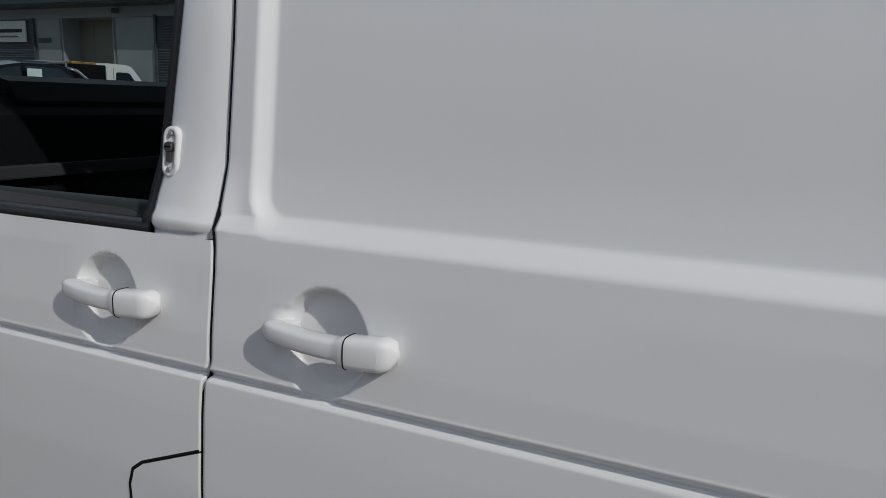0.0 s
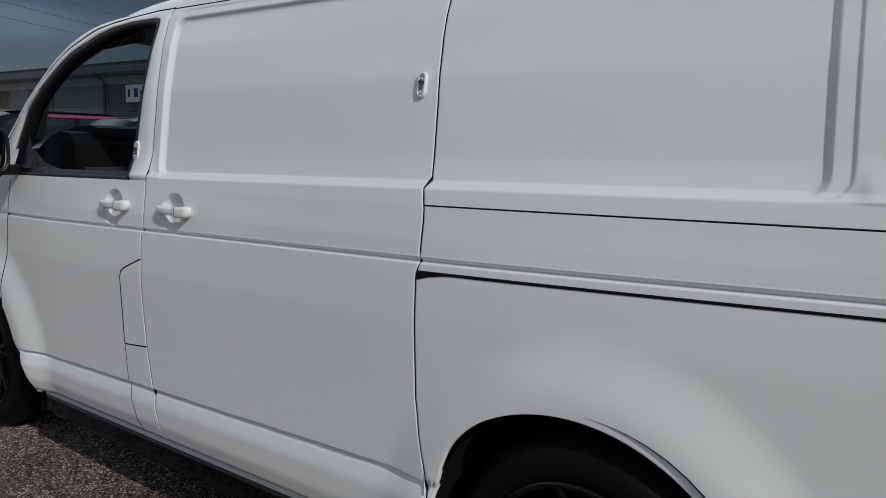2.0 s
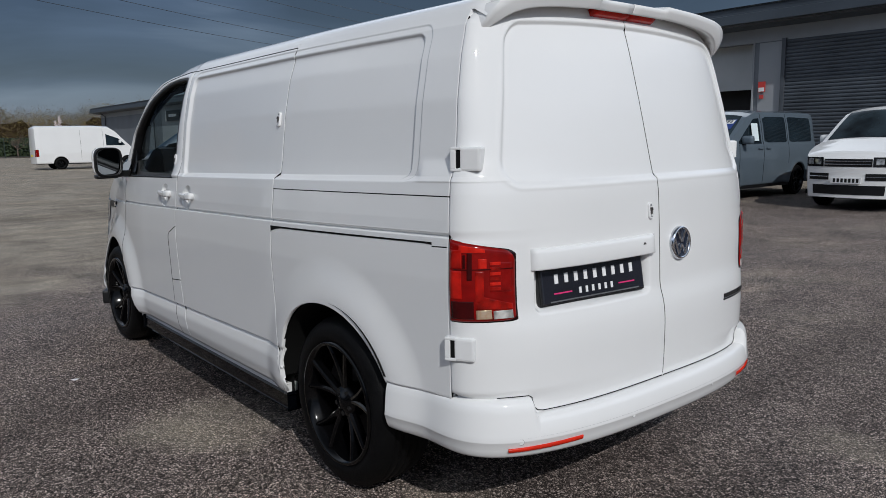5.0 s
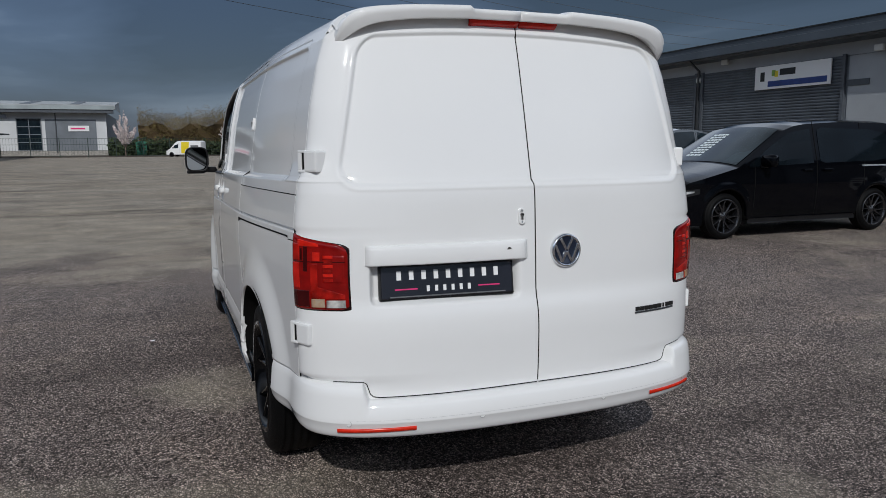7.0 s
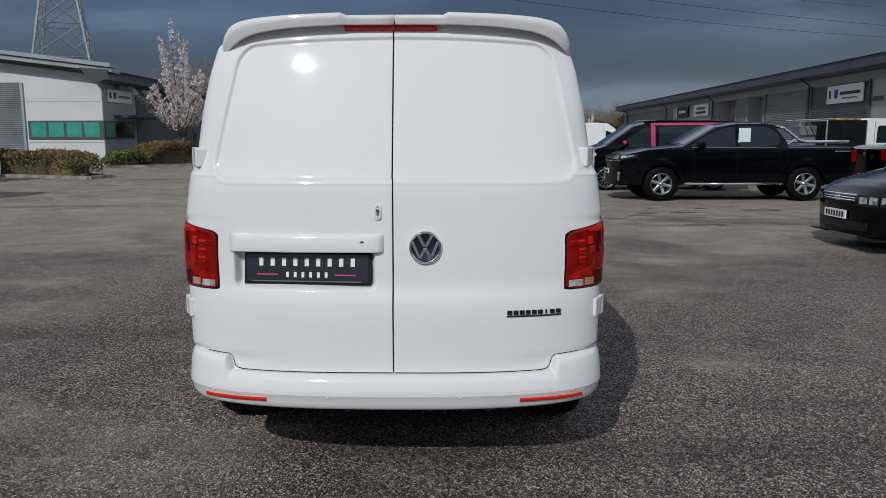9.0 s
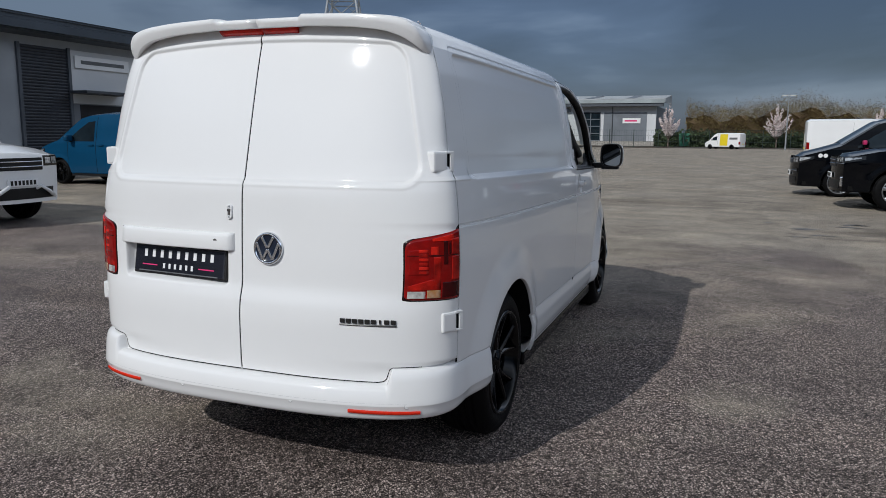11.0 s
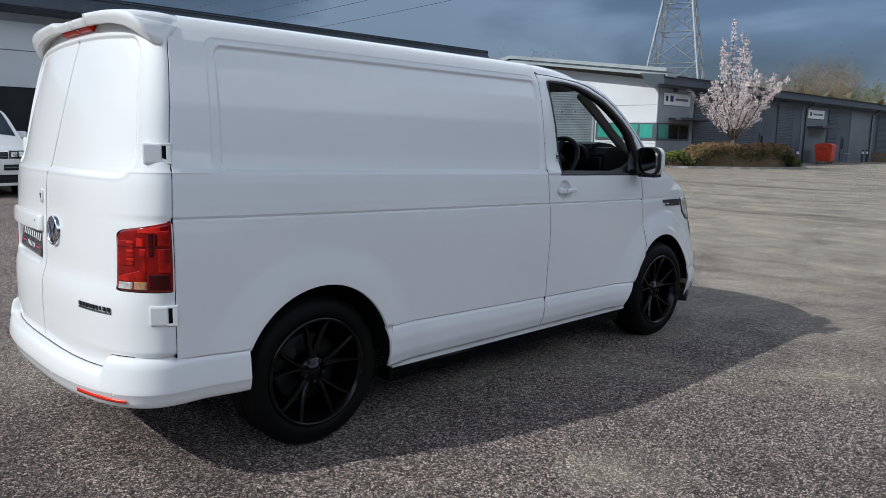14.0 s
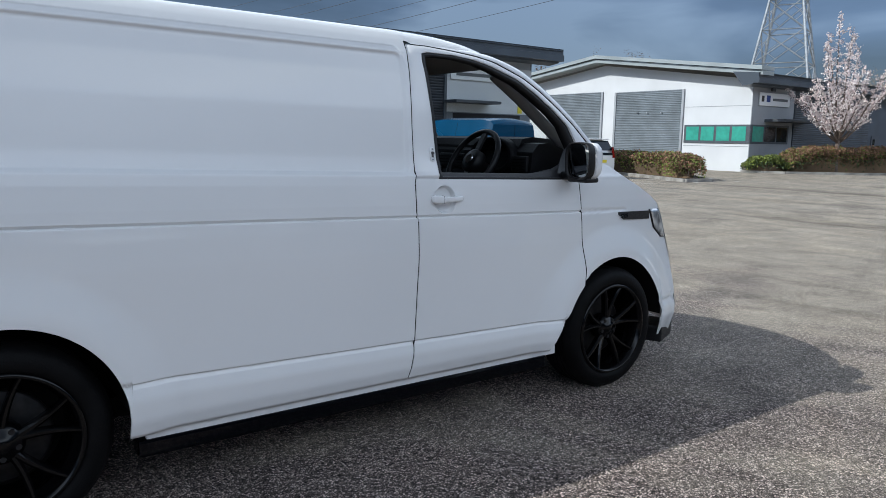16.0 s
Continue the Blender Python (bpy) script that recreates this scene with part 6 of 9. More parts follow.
plate = part("dealer_plate", moved(box(-0.012, 0.012, -0.268, 0.268, -0.064, 0.064, 0.006), plate_m), PLATE_DARK, tail_doors[-1], "dark dealer plate with white and pink bars")
part("plate_holder", moved(box(-0.02, 0.006, -0.275, 0.275, -0.070, 0.070, 0.006), plate_m), PLASTIC, tail_doors[-1], "black plate holder")
for k in range(9):
    y = -0.198 + k * 0.0495
    part("print_bar", moved(box(0.0122, 0.0135, y - 0.009, y + 0.009, 0.008, 0.043), plate_m), INK_WHITE, plate)
for k in range(6):
    y = -0.083 + k * 0.0335
    part("print_bar", moved(box(0.0122, 0.0135, y - 0.006, y + 0.006, -0.040, -0.017), plate_m), INK_WHITE, plate)
for y0, y1 in ((-0.215, -0.125), (0.122, 0.212)):
    part("pink_bar", moved(box(0.0122, 0.0135, y0, y1, -0.0305, -0.0255), plate_m), INK_PINK, plate)
part("small_print_bar", moved(box(0.0122, 0.0135, -0.235, 0.235, -0.059, -0.054), plate_m), GROOVE, plate)
bx, by, bz = [float(v) for v in tail_pt(t_of_y(0.165, 0.985), 0.985)]
badge_m = Matrix.Translation((bx, by, bz)) @ pose(0, 0, 0, 0, -3, 2)
badge = part("round_badge", moved(lathe([(0, 0.010), (0.052, 0.010), (0.054, 0.012)], 40, "x"), badge_m), BADGE_NAVY, tail_doors[1], "round chrome and dark badge", True)
part("badge_ring", moved(lathe([(0.0535, 0.011), (0.056, 0.016), (0.061, 0.016), (0.065, 0.010), (0.066, -0.004)], 48, "x"), badge_m), CHROME, badge, "chrome ring", True)
for (y0, z0), (y1, z1) in (((-0.026, 0.046), (-0.002, 0.003)), ((0.026, 0.046), (0.002, 0.003)), ((-0.050, 0.022), (-0.022, -0.044)), ((0.050, 0.022), (0.022, -0.044)), ((-0.022, -0.044), (-0.001, -0.004)), ((0.022, -0.044), (0.001, -0.004))):
    ln, a = math.hypot(y1 - y0, z1 - z0), math.degrees(math.atan2(y0 - y1, z1 - z0))
    part("badge_bar", moved(box(0.009, 0.0145, -0.0058, 0.0058, -ln / 2, ln / 2, 0.0015), badge_m @ Matrix.Translation((0, (y0 + y1) / 2, (z0 + z1) / 2)) @ pose(0, 0, 0, a, 0, 0)), CHROME, badge)
for k in range(9):
    y = 0.4985 + k * 0.0246
    c = tail_pt(t_of_y(y, 0.7255), 0.7255, 0.003)
    part("letter_bar", moved(box(-0.002, 0.003, *((-0.0035, 0.0035) if k == 6 else (-0.0098, 0.0098)), -0.0085, 0.0085, 0.001), Matrix.Translation(tuple(c)) @ pose(0, 0, 0, 0, 0, 5)), INK_BLACK, tail_doors[1])
ul = [tuple(tail_pt(t_of_y(y, 0.7105), 0.7105, 0.002)) for y in np.linspace(0.487, 0.707, 8)]
part("letter_underline", tube(ul, 0.0035, 6), INK_BLACK, tail_doors[1])
kp = tail_pt(t_of_y(-0.022, 1.123), 1.123, 0.001)
lock_plate(tail_doors[-1], tuple(kp), (1, 0, 0.1), h=0.062, w=0.027)

# dark joint along the doors' lower edge
for side in (-1, 1):
    pts = [(SPLIT - YM + side * 0.004, 0.4815), (side * 0.3, 0.4815), (side * 0.630, 0.4820), (side * 0.653, 0.4860), (side * 0.664, 0.497), (side * 0.676, 0.534), (side * 0.688, 0.5425), (side * 0.74, 0.544), (side * 0.80, 0.544)]
    line_ = []
    for (y0, z0), (y1, z1) in zip(pts, pts[1:]):
        for f in np.linspace(0, 1, 6)[:-1]:
            y_, z_ = y0 + (y1 - y0) * f, z0 + (z1 - z0) * f
            line_.append(tuple(tail_pt(t_of_y(y_ + YM, z_), z_, 0.0003)))
    part("lower_joint", tube(line_, 0.0019, 6), GAP, tail_doors[side])

# bumper
# plan of the bumper: flat across, round at the corners, then along the side to the arch
B_W = float(side_y(0.56, 0.54, False)) + 0.004
b_k = math.pi / 2 * (1 - (1 - np.linspace(0, 1, 300)) ** 2.4)
b_x = np.concatenate([0.56 + 0.385 * np.cos(b_k[:-1]) ** 0.62, np.linspace(0.56, 0.36, 60)])
b_y = np.concatenate([B_W * np.sin(b_k[:-1]) ** 0.80, side_y(np.linspace(0.56, 0.36, 60), np.full(60, 0.54), False) + 0.004])
b_s = np.concatenate([[0], np.cumsum(np.hypot(np.diff(b_x), np.diff(b_y)))])
b_even = np.linspace(0, b_s[-1], 240)
b_x, b_y = np.interp(b_even, b_s, b_x), np.interp(b_even, b_s, b_y)
for _ in range(6):
    b_x[1:-1], b_y[1:-1] = (b_x[:-2] + 2 * b_x[1:-1] + b_x[2:]) / 4, (b_y[:-2] + 2 * b_y[1:-1] + b_y[2:]) / 4
b_nx, b_ny = np.gradient(b_y), -np.gradient(b_x)
b_nx, b_ny = b_nx / np.hypot(b_nx, b_ny), b_ny / np.hypot(b_nx, b_ny)
b_t = np.linspace(0, 1, 240)


def bumper_pt(t, z, off=0.0):
    """t: -1 at the near-side arch, 1 at the off-side arch, even along the plan's line."""
    a, s = np.clip(np.abs(t), 0, 1), np.sign(t)
    x, y = np.interp(a, b_t, b_x), np.interp(a, b_t, b_y)
    nx, ny = np.interp(a, b_t, b_nx), np.interp(a, b_t, b_ny)
    return np.stack([x + off * nx, s * (y + off * ny) + lean_mid(x), z + 0 * x], -1)


t_step = float(np.interp(0.664, b_y[:180], b_t[:180]))
fine_ = np.linspace(t_step - 0.012, t_step + 0.036, 26)
ts = np.unique(np.concatenate([np.linspace(-1, 1, 181), fine_, -fine_]))
prof = [(1.0, -0.09), (1.0, -0.034), (0.994, -0.022), (0.975, -0.012), (0.94, -0.005), (0.85, 0.002), (0.62, 0.008), (0.48, 0.011), (0.455, 0.0105), (0.44, 0.009), (0.25, 0.003), (0.12, -0.004), (0.05, -0.011), (0.012, -0.022), (0.0, -0.04), (0.0, -0.14)]
y_at = bumper_pt(ts, np.zeros(len(ts)))[:, 1] - YM
top = 0.479 + 0.062 * smooth01((np.abs(y_at) - 0.656) / 0.026)
bot = 0.338 + 0.012 * np.abs(ts) ** 4
rows_ = []
for f, o in prof:
    z = bot + (0.479 - bot) * min(f, 0.62)
    z = z + (top - z) * max(0.0, f - 0.62) / 0.38
    rows_.append(bumper_pt(ts, z, o))
bumper = part("rear_bumper", grid(rows_), WHITE, van, "white rear bumper with red reflectors", True)
under = np.linspace(-0.42, 0.42, 30)
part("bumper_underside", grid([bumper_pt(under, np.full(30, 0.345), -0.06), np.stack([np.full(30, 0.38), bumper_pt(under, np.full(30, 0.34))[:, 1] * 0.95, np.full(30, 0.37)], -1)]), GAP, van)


def t_of_bumper(y):
    return float(np.interp(y, y_at + YM, ts))


for y0, y1 in ((-0.738, -0.470), (0.538, 0.800)):
    tt = np.linspace(t_of_bumper(y0), t_of_bumper(y1), 14)
    u = np.linspace(0, 1, 14)
    outer_end = u if y0 > 0 else 1 - u
    zt_ = 0.389 - 0.006 * outer_end
    zb_ = 0.3715 - 0.004 * outer_end
    f = [bumper_pt(tt, zb_, -0.002), bumper_pt(tt, zb_ + 0.002, 0.0085), bumper_pt(tt, zt_ - 0.002, 0.0095), bumper_pt(tt, zt_, 0.0)]
    part("reflector", grid(f), REFLECTOR, bumper, "red rear reflector", True)
for y in (-0.70, -0.222, 0.30, 0.755):
    c = bumper_pt(np.array(t_of_bumper(y)), 0.403, 0.0062)
    ang = math.degrees(math.atan2(float(c[1]), 2.6)) if abs(y) < 0.5 else (38 if y > 0 else -38)
    part("parking_sensor", moved(join(lathe([(0, 0.0035), (0.0085, 0.0035), (0.0095, 0.001)], 18, "x")), Matrix.Translation(tuple(c)) @ pose(0, 0, 0, 0, 0, ang)), WHITE, bumper)
    part("sensor_ring", moved(lathe([(0.0095, 0.0005), (0.0095, 0.003), (0.0112, 0.003), (0.0108, 0.0)], 18, "x"), Matrix.Translation(tuple(c)) @ pose(0, 0, 0, 0, 0, ang)), JOINT_CREASE_GREY, bumper)
# shade along the bumper's crease, painted as a grey hairline
for z0, o in ((0.4145, 0.0125),):
    part("crease_shade_line", tube([tuple(v) for v in bumper_pt(np.linspace(t_of_bumper(-0.72), t_of_bumper(0.77), 60), np.full(60, z0), 0.0088)], 0.0011, 6), JOINT_CREASE_GREY, bumper)

# spoiler and high brake light


def roof_z(x, y):
    tail = 1 - 0.066 * np.clip((x + 0.6) / 1.26, 0, 1.2) ** 2
    a = np.abs(y - lean_mid(x)) / tail
    return 1.80 + float(rake(x, 1.8)) + float(np.interp(a, [q[0] for q in cross[7::-1]], [q[1] for q in cross[7::-1]]))


# half of the spoiler, from the middle to the tip on the pillar: leading edge, upper lip, lower lip (x, y, z)
SPOILER = (
    ((0.47, 0.000, 0), (0.722, 0.000, 1.894), (0.708, 0.000, 1.858)),
    ((0.47, 0.195, 0), (0.722, 0.195, 1.893), (0.708, 0.195, 1.857)),
    ((0.46, 0.215, 0), (0.733, 0.215, 1.902), (0.714, 0.215, 1.857)),
    ((0.46, 0.420, 0), (0.728, 0.420, 1.895), (0.710, 0.420, 1.847)),
    ((0.47, 0.550, 0), (0.717, 0.560, 1.884), (0.700, 0.545, 1.831)),
    ((0.49, 0.620, 0), (0.706, 0.625, 1.872), (0.690, 0.600, 1.816)),
    ((0.515, 0.668, 1.846), (0.697, 0.660, 1.857), (0.678, 0.636, 1.799)),
    ((0.545, 0.693, 1.812), (0.682, 0.689, 1.826), (0.661, 0.668, 1.777)),
    ((0.565, 0.706, 1.780), (0.655, 0.706, 1.786), (0.640, 0.692, 1.757)),
    ((0.582, 0.711, 1.757), (0.626, 0.712, 1.757), (0.617, 0.704, 1.744)),
    ((0.597, 0.712, 1.739), (0.604, 0.712, 1.739), (0.603, 0.708, 1.737)),
)
for side in (-1, 1):
    q = np.array(SPOILER)
    k = np.unique(np.concatenate([np.linspace(0, 1, 5), np.linspace(1, 2, 7), np.linspace(2, 10, 60)]))
    q = np.stack([[np.interp(k, range(11), q[:, a, b]) for b in range(3)] for a in range(3)])
    for _ in range(5):
        q[:, :, 12:-1] = (q[:, :, 11:-2] + 2 * q[:, :, 12:-1] + q[:, :, 13:]) / 4
    rows_ = []
    for n_ in range(q.shape[2]):
        lead, lip, low = (np.array([q[a, 0, n_], 0.040 + side * (max(q[a, 1, n_], 0.003)), q[a, 2, n_]]) for a in range(3))
        if lead[2] < 1.7:
            lead[2] = roof_z(lead[0], lead[1]) - 0.001
        else:
            lead[1] += side * 0.003
        thin = min(1.0, float(np.linalg.norm(lip - lead)) / 0.12)
        out = np.array([0.0, side * 0.6 * float(smooth01((abs(lip[1] - 0.04) - 0.58) / 0.1)), 1.0 - 0.4 * float(smooth01((abs(lip[1] - 0.04) - 0.58) / 0.1))])
        inner_ = np.array([-0.055, -side * 0.004, 0.006]) * thin
        rows_.append([tuple(v) for v in (lead, lead + (lip - lead) * 0.35 + out * 0.007 * thin, lead + (lip - lead) * 0.72 + out * 0.007 * thin, lip + np.array([-0.010, 0, 0.0]) + out * 0.001, lip + np.array([0, 0, -0.004]) * thin, lip + (low - lip) * 0.5 + np.array([0.003, 0, 0]) * thin, low + np.array([0.002, 0, 0.004]) * thin, low, low + inner_ * 0.4, low + inner_ + np.array([0, 0, 0.006]) * thin, lead + (lip - lead) * 0.4 - out * 0.03 * thin, lead - out * 0.012 * thin)])
    if side < 0:
        rows_ = rows_[::-1]
    part("roof_spoiler", tube_rows(rows_), WHITE, van, "white roof spoiler half over a rear door", True)
for y0, y1 in ((-0.166, 0.041), (0.049, 0.212)):
    rows_, back_ = [], []
    for z, o in ((1.838, 0.012), (1.842, 0.030), (1.858, 0.034), (1.862, 0.020)):
        y = np.linspace(y0, y1, 10)
        t = np.array([t_of_y(v, z) for v in y])
        rows_.append(tail_pt(t, np.full(10, z), np.full(10, o)))
        back_.append(tail_pt(t, np.full(10, z), np.full(10, -0.01)))
    part("high_brake_light", slab(rows_, back_), RED_BRIGHT, tail_doors[-1 if y0 < 0 else 1], "red high-level brake light", True)
part("exhaust_pipe", tube([(0.50, 0.42, 0.30), (0.74, 0.42, 0.315), (0.80, 0.42, 0.31)], 0.026, 12), STEEL, van, "", True)
part("rear_axle", tube([(0, -0.7, 0.33), (0, 0.7, 0.33)], 0.05, 10), GAP, van)

# ---- parked vehicles ----


def vehicle(name, label, category, m, spec, skin, glass_mat=None, rim=None, screen=True, spokes=5, group=""):
    """A parked vehicle: front towards -x, rear axle at x = 0."""
    e = thing(name, m, label, category, group)
    wb, fo, ro, hw, sill, r = (spec[k] for k in ("wb", "fo", "ro", "hw", "sill", "r"))
    xf, xr = -wb - fo, ro
    tx, tz = [p[0] for p in spec["top"]], [p[1] for p in spec["top"]]
    fz, ff = [p[0] for p in spec["tumble"]], [p[1] for p in spec["tumble"]]
    drop = spec.get("drop", 0.06)
    glass_mat = glass_mat or TINT
    ar = r + 0.055

    def top_z(x):
        return np.interp(x, tx, tz)

    def edge_z(x):
        return top_z(x) - drop

    def half(x, z):
        x, z = np.asarray(x, float), np.asarray(z, float)
        u = np.clip((xf + 0.75 - x) / 0.75, 0, 1)
        w = np.clip((x - xr + 0.35) / 0.35, 0, 1)
        y = hw * np.interp(z, fz, ff) * (1 - 0.20 * u ** 2.2) * (1 - 0.09 * w ** 2.5)
        for cx in (0.0, -wb):
            d = np.hypot(x - cx, z - r) / ar - 1
            y = y + 0.018 * smooth01(1 - (d - 0.03) / 0.30) * (d > -0.3)
        return y

    xs = np.unique(np.concatenate([np.linspace(xf, xr, 70)] + [cx + ar * np.cos(np.linspace(0.02, math.pi - 0.02, 24)) for cx in (0.0, -wb)] + [np.array(tx)[(np.array(tx) > xf) & (np.array(tx) < xr)]]))
    low = np.full(len(xs), sill)
    low = np.where(xs < -wb - ar, sill - 0.06, low)
    for cx in (0.0, -wb):
        t = (xs - cx) / ar
        low = np.where(np.abs(t) < 1, np.maximum(low, r + ar * np.sqrt(np.clip(1 - t * t, 0, 1))), low)
    high = np.maximum(edge_z(xs), low + 0.02)
    v = np.linspace(0, 1, 30)
    zz = low + (high - low) * v[:, None]
    zz = np.concatenate([zz[:1], zz])
    xx = np.repeat(xs[None], len(zz), 0)
    for side in (-1, 1):
        yy = half(xx, zz)
        yy[0] -= 0.05
        part("body_side", grid(np.stack([xx, side * yy, zz], -1), flip=side > 0), skin, e, "", True)
    ys = half(xs, high)
    vv = np.linspace(-1, 1, 17)
    crown = 1 - np.abs(vv) ** 2.6
    top = np.stack([np.repeat(xs[:, None], 17, 1), ys[:, None] * vv[None, :], high[:, None] + drop * crown[None, :]], -1)
    part("roof_and_bonnet", grid(top, flip=True), skin, e, "", True)

    def front_pt(v_, z, off=0.0, side_x=xf):
        b = 0.13 * (1 - np.abs(v_) ** 2.2)
        x = side_x - b - off
        return np.stack([x + 0 * z, v_ * half(side_x, z), z + 0 * v_], -1)

    def rear_pt(v_, z, off=0.0):
        return np.stack([xr + 0.05 * (1 - np.abs(v_) ** 2.4) + off + 0 * z, v_ * half(xr, z), z + 0 * v_], -1)

    fzs = np.linspace(sill - 0.06, float(edge_z(xf)), 14)
    V, Zf = np.meshgrid(np.linspace(-1, 1, 21), fzs)
    part("front_bumper", grid(front_pt(V, Zf)), skin, e, "", True)
    cap = [[(xf - 0.13 * (1 - abs(q) ** 2.2) * (1 - k) , q * float(half(xf, edge_z(xf))), float(edge_z(xf)) + drop * k * (1 - abs(q) ** 2.6)) for q in np.linspace(-1, 1, 21)] for k in (0, 0.4, 1)]
    part("nose_edge", grid(cap), skin, e, "", True)
    rzs = np.linspace(sill, float(edge_z(xr)), 14)
    V, Zr = np.meshgrid(np.linspace(-1, 1, 21), rzs)
    part("tailgate", grid(rear_pt(V, Zr), flip=True), spec.get("tail_mat", skin), e, "", True)
    cap = [[(xr + 0.05 * (1 - abs(q) ** 2.4) * (1 - k), q * float(half(xr, edge_z(xr))), float(edge_z(xr)) + drop * k * (1 - abs(q) ** 2.6)) for q in np.linspace(-1, 1, 21)] for k in (0, 0.4, 1)]
    part("tail_edge", grid(cap, flip=True), skin, e, "", True)
    part("underside", box(xf + 0.1, xr - 0.1, -hw * 0.86, hw * 0.86, sill - 0.03, sill + 0.06), GAP, e)
    for side in (-1, 1):
        part("sill_trim", box(-wb + ar + 0.02, -ar - 0.02, side * hw * 0.86, side * hw * 0.965, sill - 0.05, sill + 0.02, 0.01), PLASTIC, e)
        for cx in (0.0, -wb):
            part("arch_liner", prism([(cx + (ar + 0.01) * math.cos(a), r + (ar + 0.01) * math.sin(a)) for a in np.linspace(0, math.pi, 16)], side * (hw * 0.55), side * (hw * 0.60)), GAP, e)
            liner = [[(cx + (ar + 0.006) * math.cos(a), side * q, r + (ar + 0.006) * math.sin(a)) for q in (hw * 0.58, hw * 0.95)] for a in np.linspace(-0.1, math.pi + 0.1, 18)]
            part("arch_liner", grid(liner), GAP, e)
            wheel(e, cx, side * (hw - 0.02), side, r, spec.get("rim", r * 0.72), 0.23, rim or RIM_BLACK, spokes, "wheel", spec.get("twin", True))

    def side_patch(side, px, zl, zh, mat, name_, off=0.006, parent=e, label_=""):
        px = np.asarray(px, float)
        n = max(8, len(px) * 5)
        q = np.linspace(px[0], px[-1], n)
        a, b = np.interp(q, px, zl), np.interp(q, px, zh)
        z = a + (b - a) * np.linspace(0, 1, 7)[:, None]
        x = np.repeat(q[None], 7, 0)
        f = np.stack([x, side * (half(x, z) + off), z], -1)
        g = np.stack([x, side * (half(x, z) - 0.01), z], -1)
        return part(name_, slab(f, g, flip=side > 0), mat, parent, label_, False)

    for side in (-1, 1):
        for px, zl, zh in spec["windows"]:
            side_patch(side, px, zl, zh, glass_mat, "side_window")
        for px, z0, z1 in spec.get("seams", ()):
            part("door_seam", tube([(px, side * (float(half(px, z)) + 0.001), z) for z in np.linspace(z0, z1, 14)], 0.005, 5), GAP, e)
        for px, z in spec.get("handles", ()):
            part("door_handle", moved(box(-0.09, 0.09, -0.02, 0.02, -0.016, 0.016, 0.008), Matrix.Translation((px, side * (float(half(px, z)) + 0.02), z))), spec.get("handle_mat", skin), e)
        hx, hz0, hz1 = spec["headlamp"]
        lamp_z = np.linspace(hz0, hz1, 5)
        V, Zf = np.meshgrid(side * np.linspace(0.56, 1.0, 8), lamp_z)
        lamp = part("headlamp", grid(front_pt(V, Zf, 0.008), flip=side < 0), LAMP_BEZEL, e, "clear headlamp with a dark bezel", True)
        hgt = hz1 - hz0
        for v0, v1, z0, z1 in ((0.62, 0.78, 0.22, 0.80), (0.82, 0.97, 0.22, 0.86)):
            V, Zf = np.meshgrid(side * np.linspace(v0, v1, 6), hz0 + hgt * np.linspace(z0, z1, 4))
            part("lamp_reflector", grid(front_pt(V, Zf, 0.013), flip=side < 0), LAMP_GLASS, lamp, "", True)
        side_patch(side, [xf, xf + hx], [hz0, hz1 - 0.05], [hz1, hz1 + 0.02], LAMP_BEZEL, "headlamp_side", 0.004)
        side_patch(side, [xf + 0.01, xf + hx * 0.8], [hz0 + hgt * 0.3, hz1 - hgt * 0.22], [hz1 - hgt * 0.15, hz1 - 0.01], LAMP_GLASS, "lamp_reflector", 0.008, lamp)
        for z0, z1 in spec.get("slots", ()):
            V, Zf = np.meshgrid(side * np.linspace(0.42, 0.93, 8), np.linspace(z0, z1, 3))
            slot = part("bumper_slot", grid(front_pt(V, Zf, 0.009), flip=side < 0), PLASTIC, e, "black bumper intake", True)
            part("slot_bar", tube([tuple(front_pt(np.array(side * q), np.array((z0 + z1) / 2), 0.012)) for q in np.linspace(0.44, 0.91, 8)], 0.006, 6), CHROME, slot)
        tz0, tz1 = spec["tail"]
        side_patch(side, [xr - 0.14, xr], [tz0, tz0], [tz1, tz1], RED_LENS, "tail_light")
        V, Zr = np.meshgrid(side * np.linspace(0.80, 1.0, 6), np.linspace(tz0, tz1, 6))
        part("tail_light", grid(rear_pt(V, Zr, 0.006), flip=side > 0), RED_LENS, e, "red tail light", True)
        mx, mz = spec["mirror"]
        my = float(half(mx, mz))
        part("door_mirror", moved(box(-0.065, 0.065, -0.125, 0.125, -0.085, 0.095, 0.055), Matrix.Translation((mx, side * (my + 0.14), mz))), spec.get("mirror_mat", skin), e, "", True)
        part("mirror_arm", moved(box(-0.04, 0.04, -0.06, 0.06, -0.03, 0.03, 0.01), Matrix.Translation((mx, side * (my + 0.02), mz - 0.07))), PLASTIC, e)
    plate_z = spec.get("plate", sill + 0.20)
    g0, g1 = spec["grille"]
    V, Zf = np.meshgrid(np.linspace(-0.54, 0.54, 13), np.linspace(g0, g1, 4))
    part("grille", grid(front_pt(V, Zf, 0.006)), PLASTIC, e, "black grille", True)
    for k in range(2):
        z = g0 + (g1 - g0) * (0.3 + 0.4 * k)
        part("grille_bar", tube([tuple(front_pt(np.array(q), np.array(z), 0.01)) for q in np.linspace(-0.52, 0.52, 11)], 0.008, 6), CHROME, e)
    V, Zf = np.meshgrid(np.linspace(-0.84, 0.84, 15), np.linspace(sill + 0.0, min(sill + 0.17, plate_z - 0.02), 4))
    part("lower_intake", grid(front_pt(V, Zf, 0.006)), PLASTIC, e, "", True)
    c = front_pt(np.array(0.0), np.array(plate_z + 0.05), 0.02)
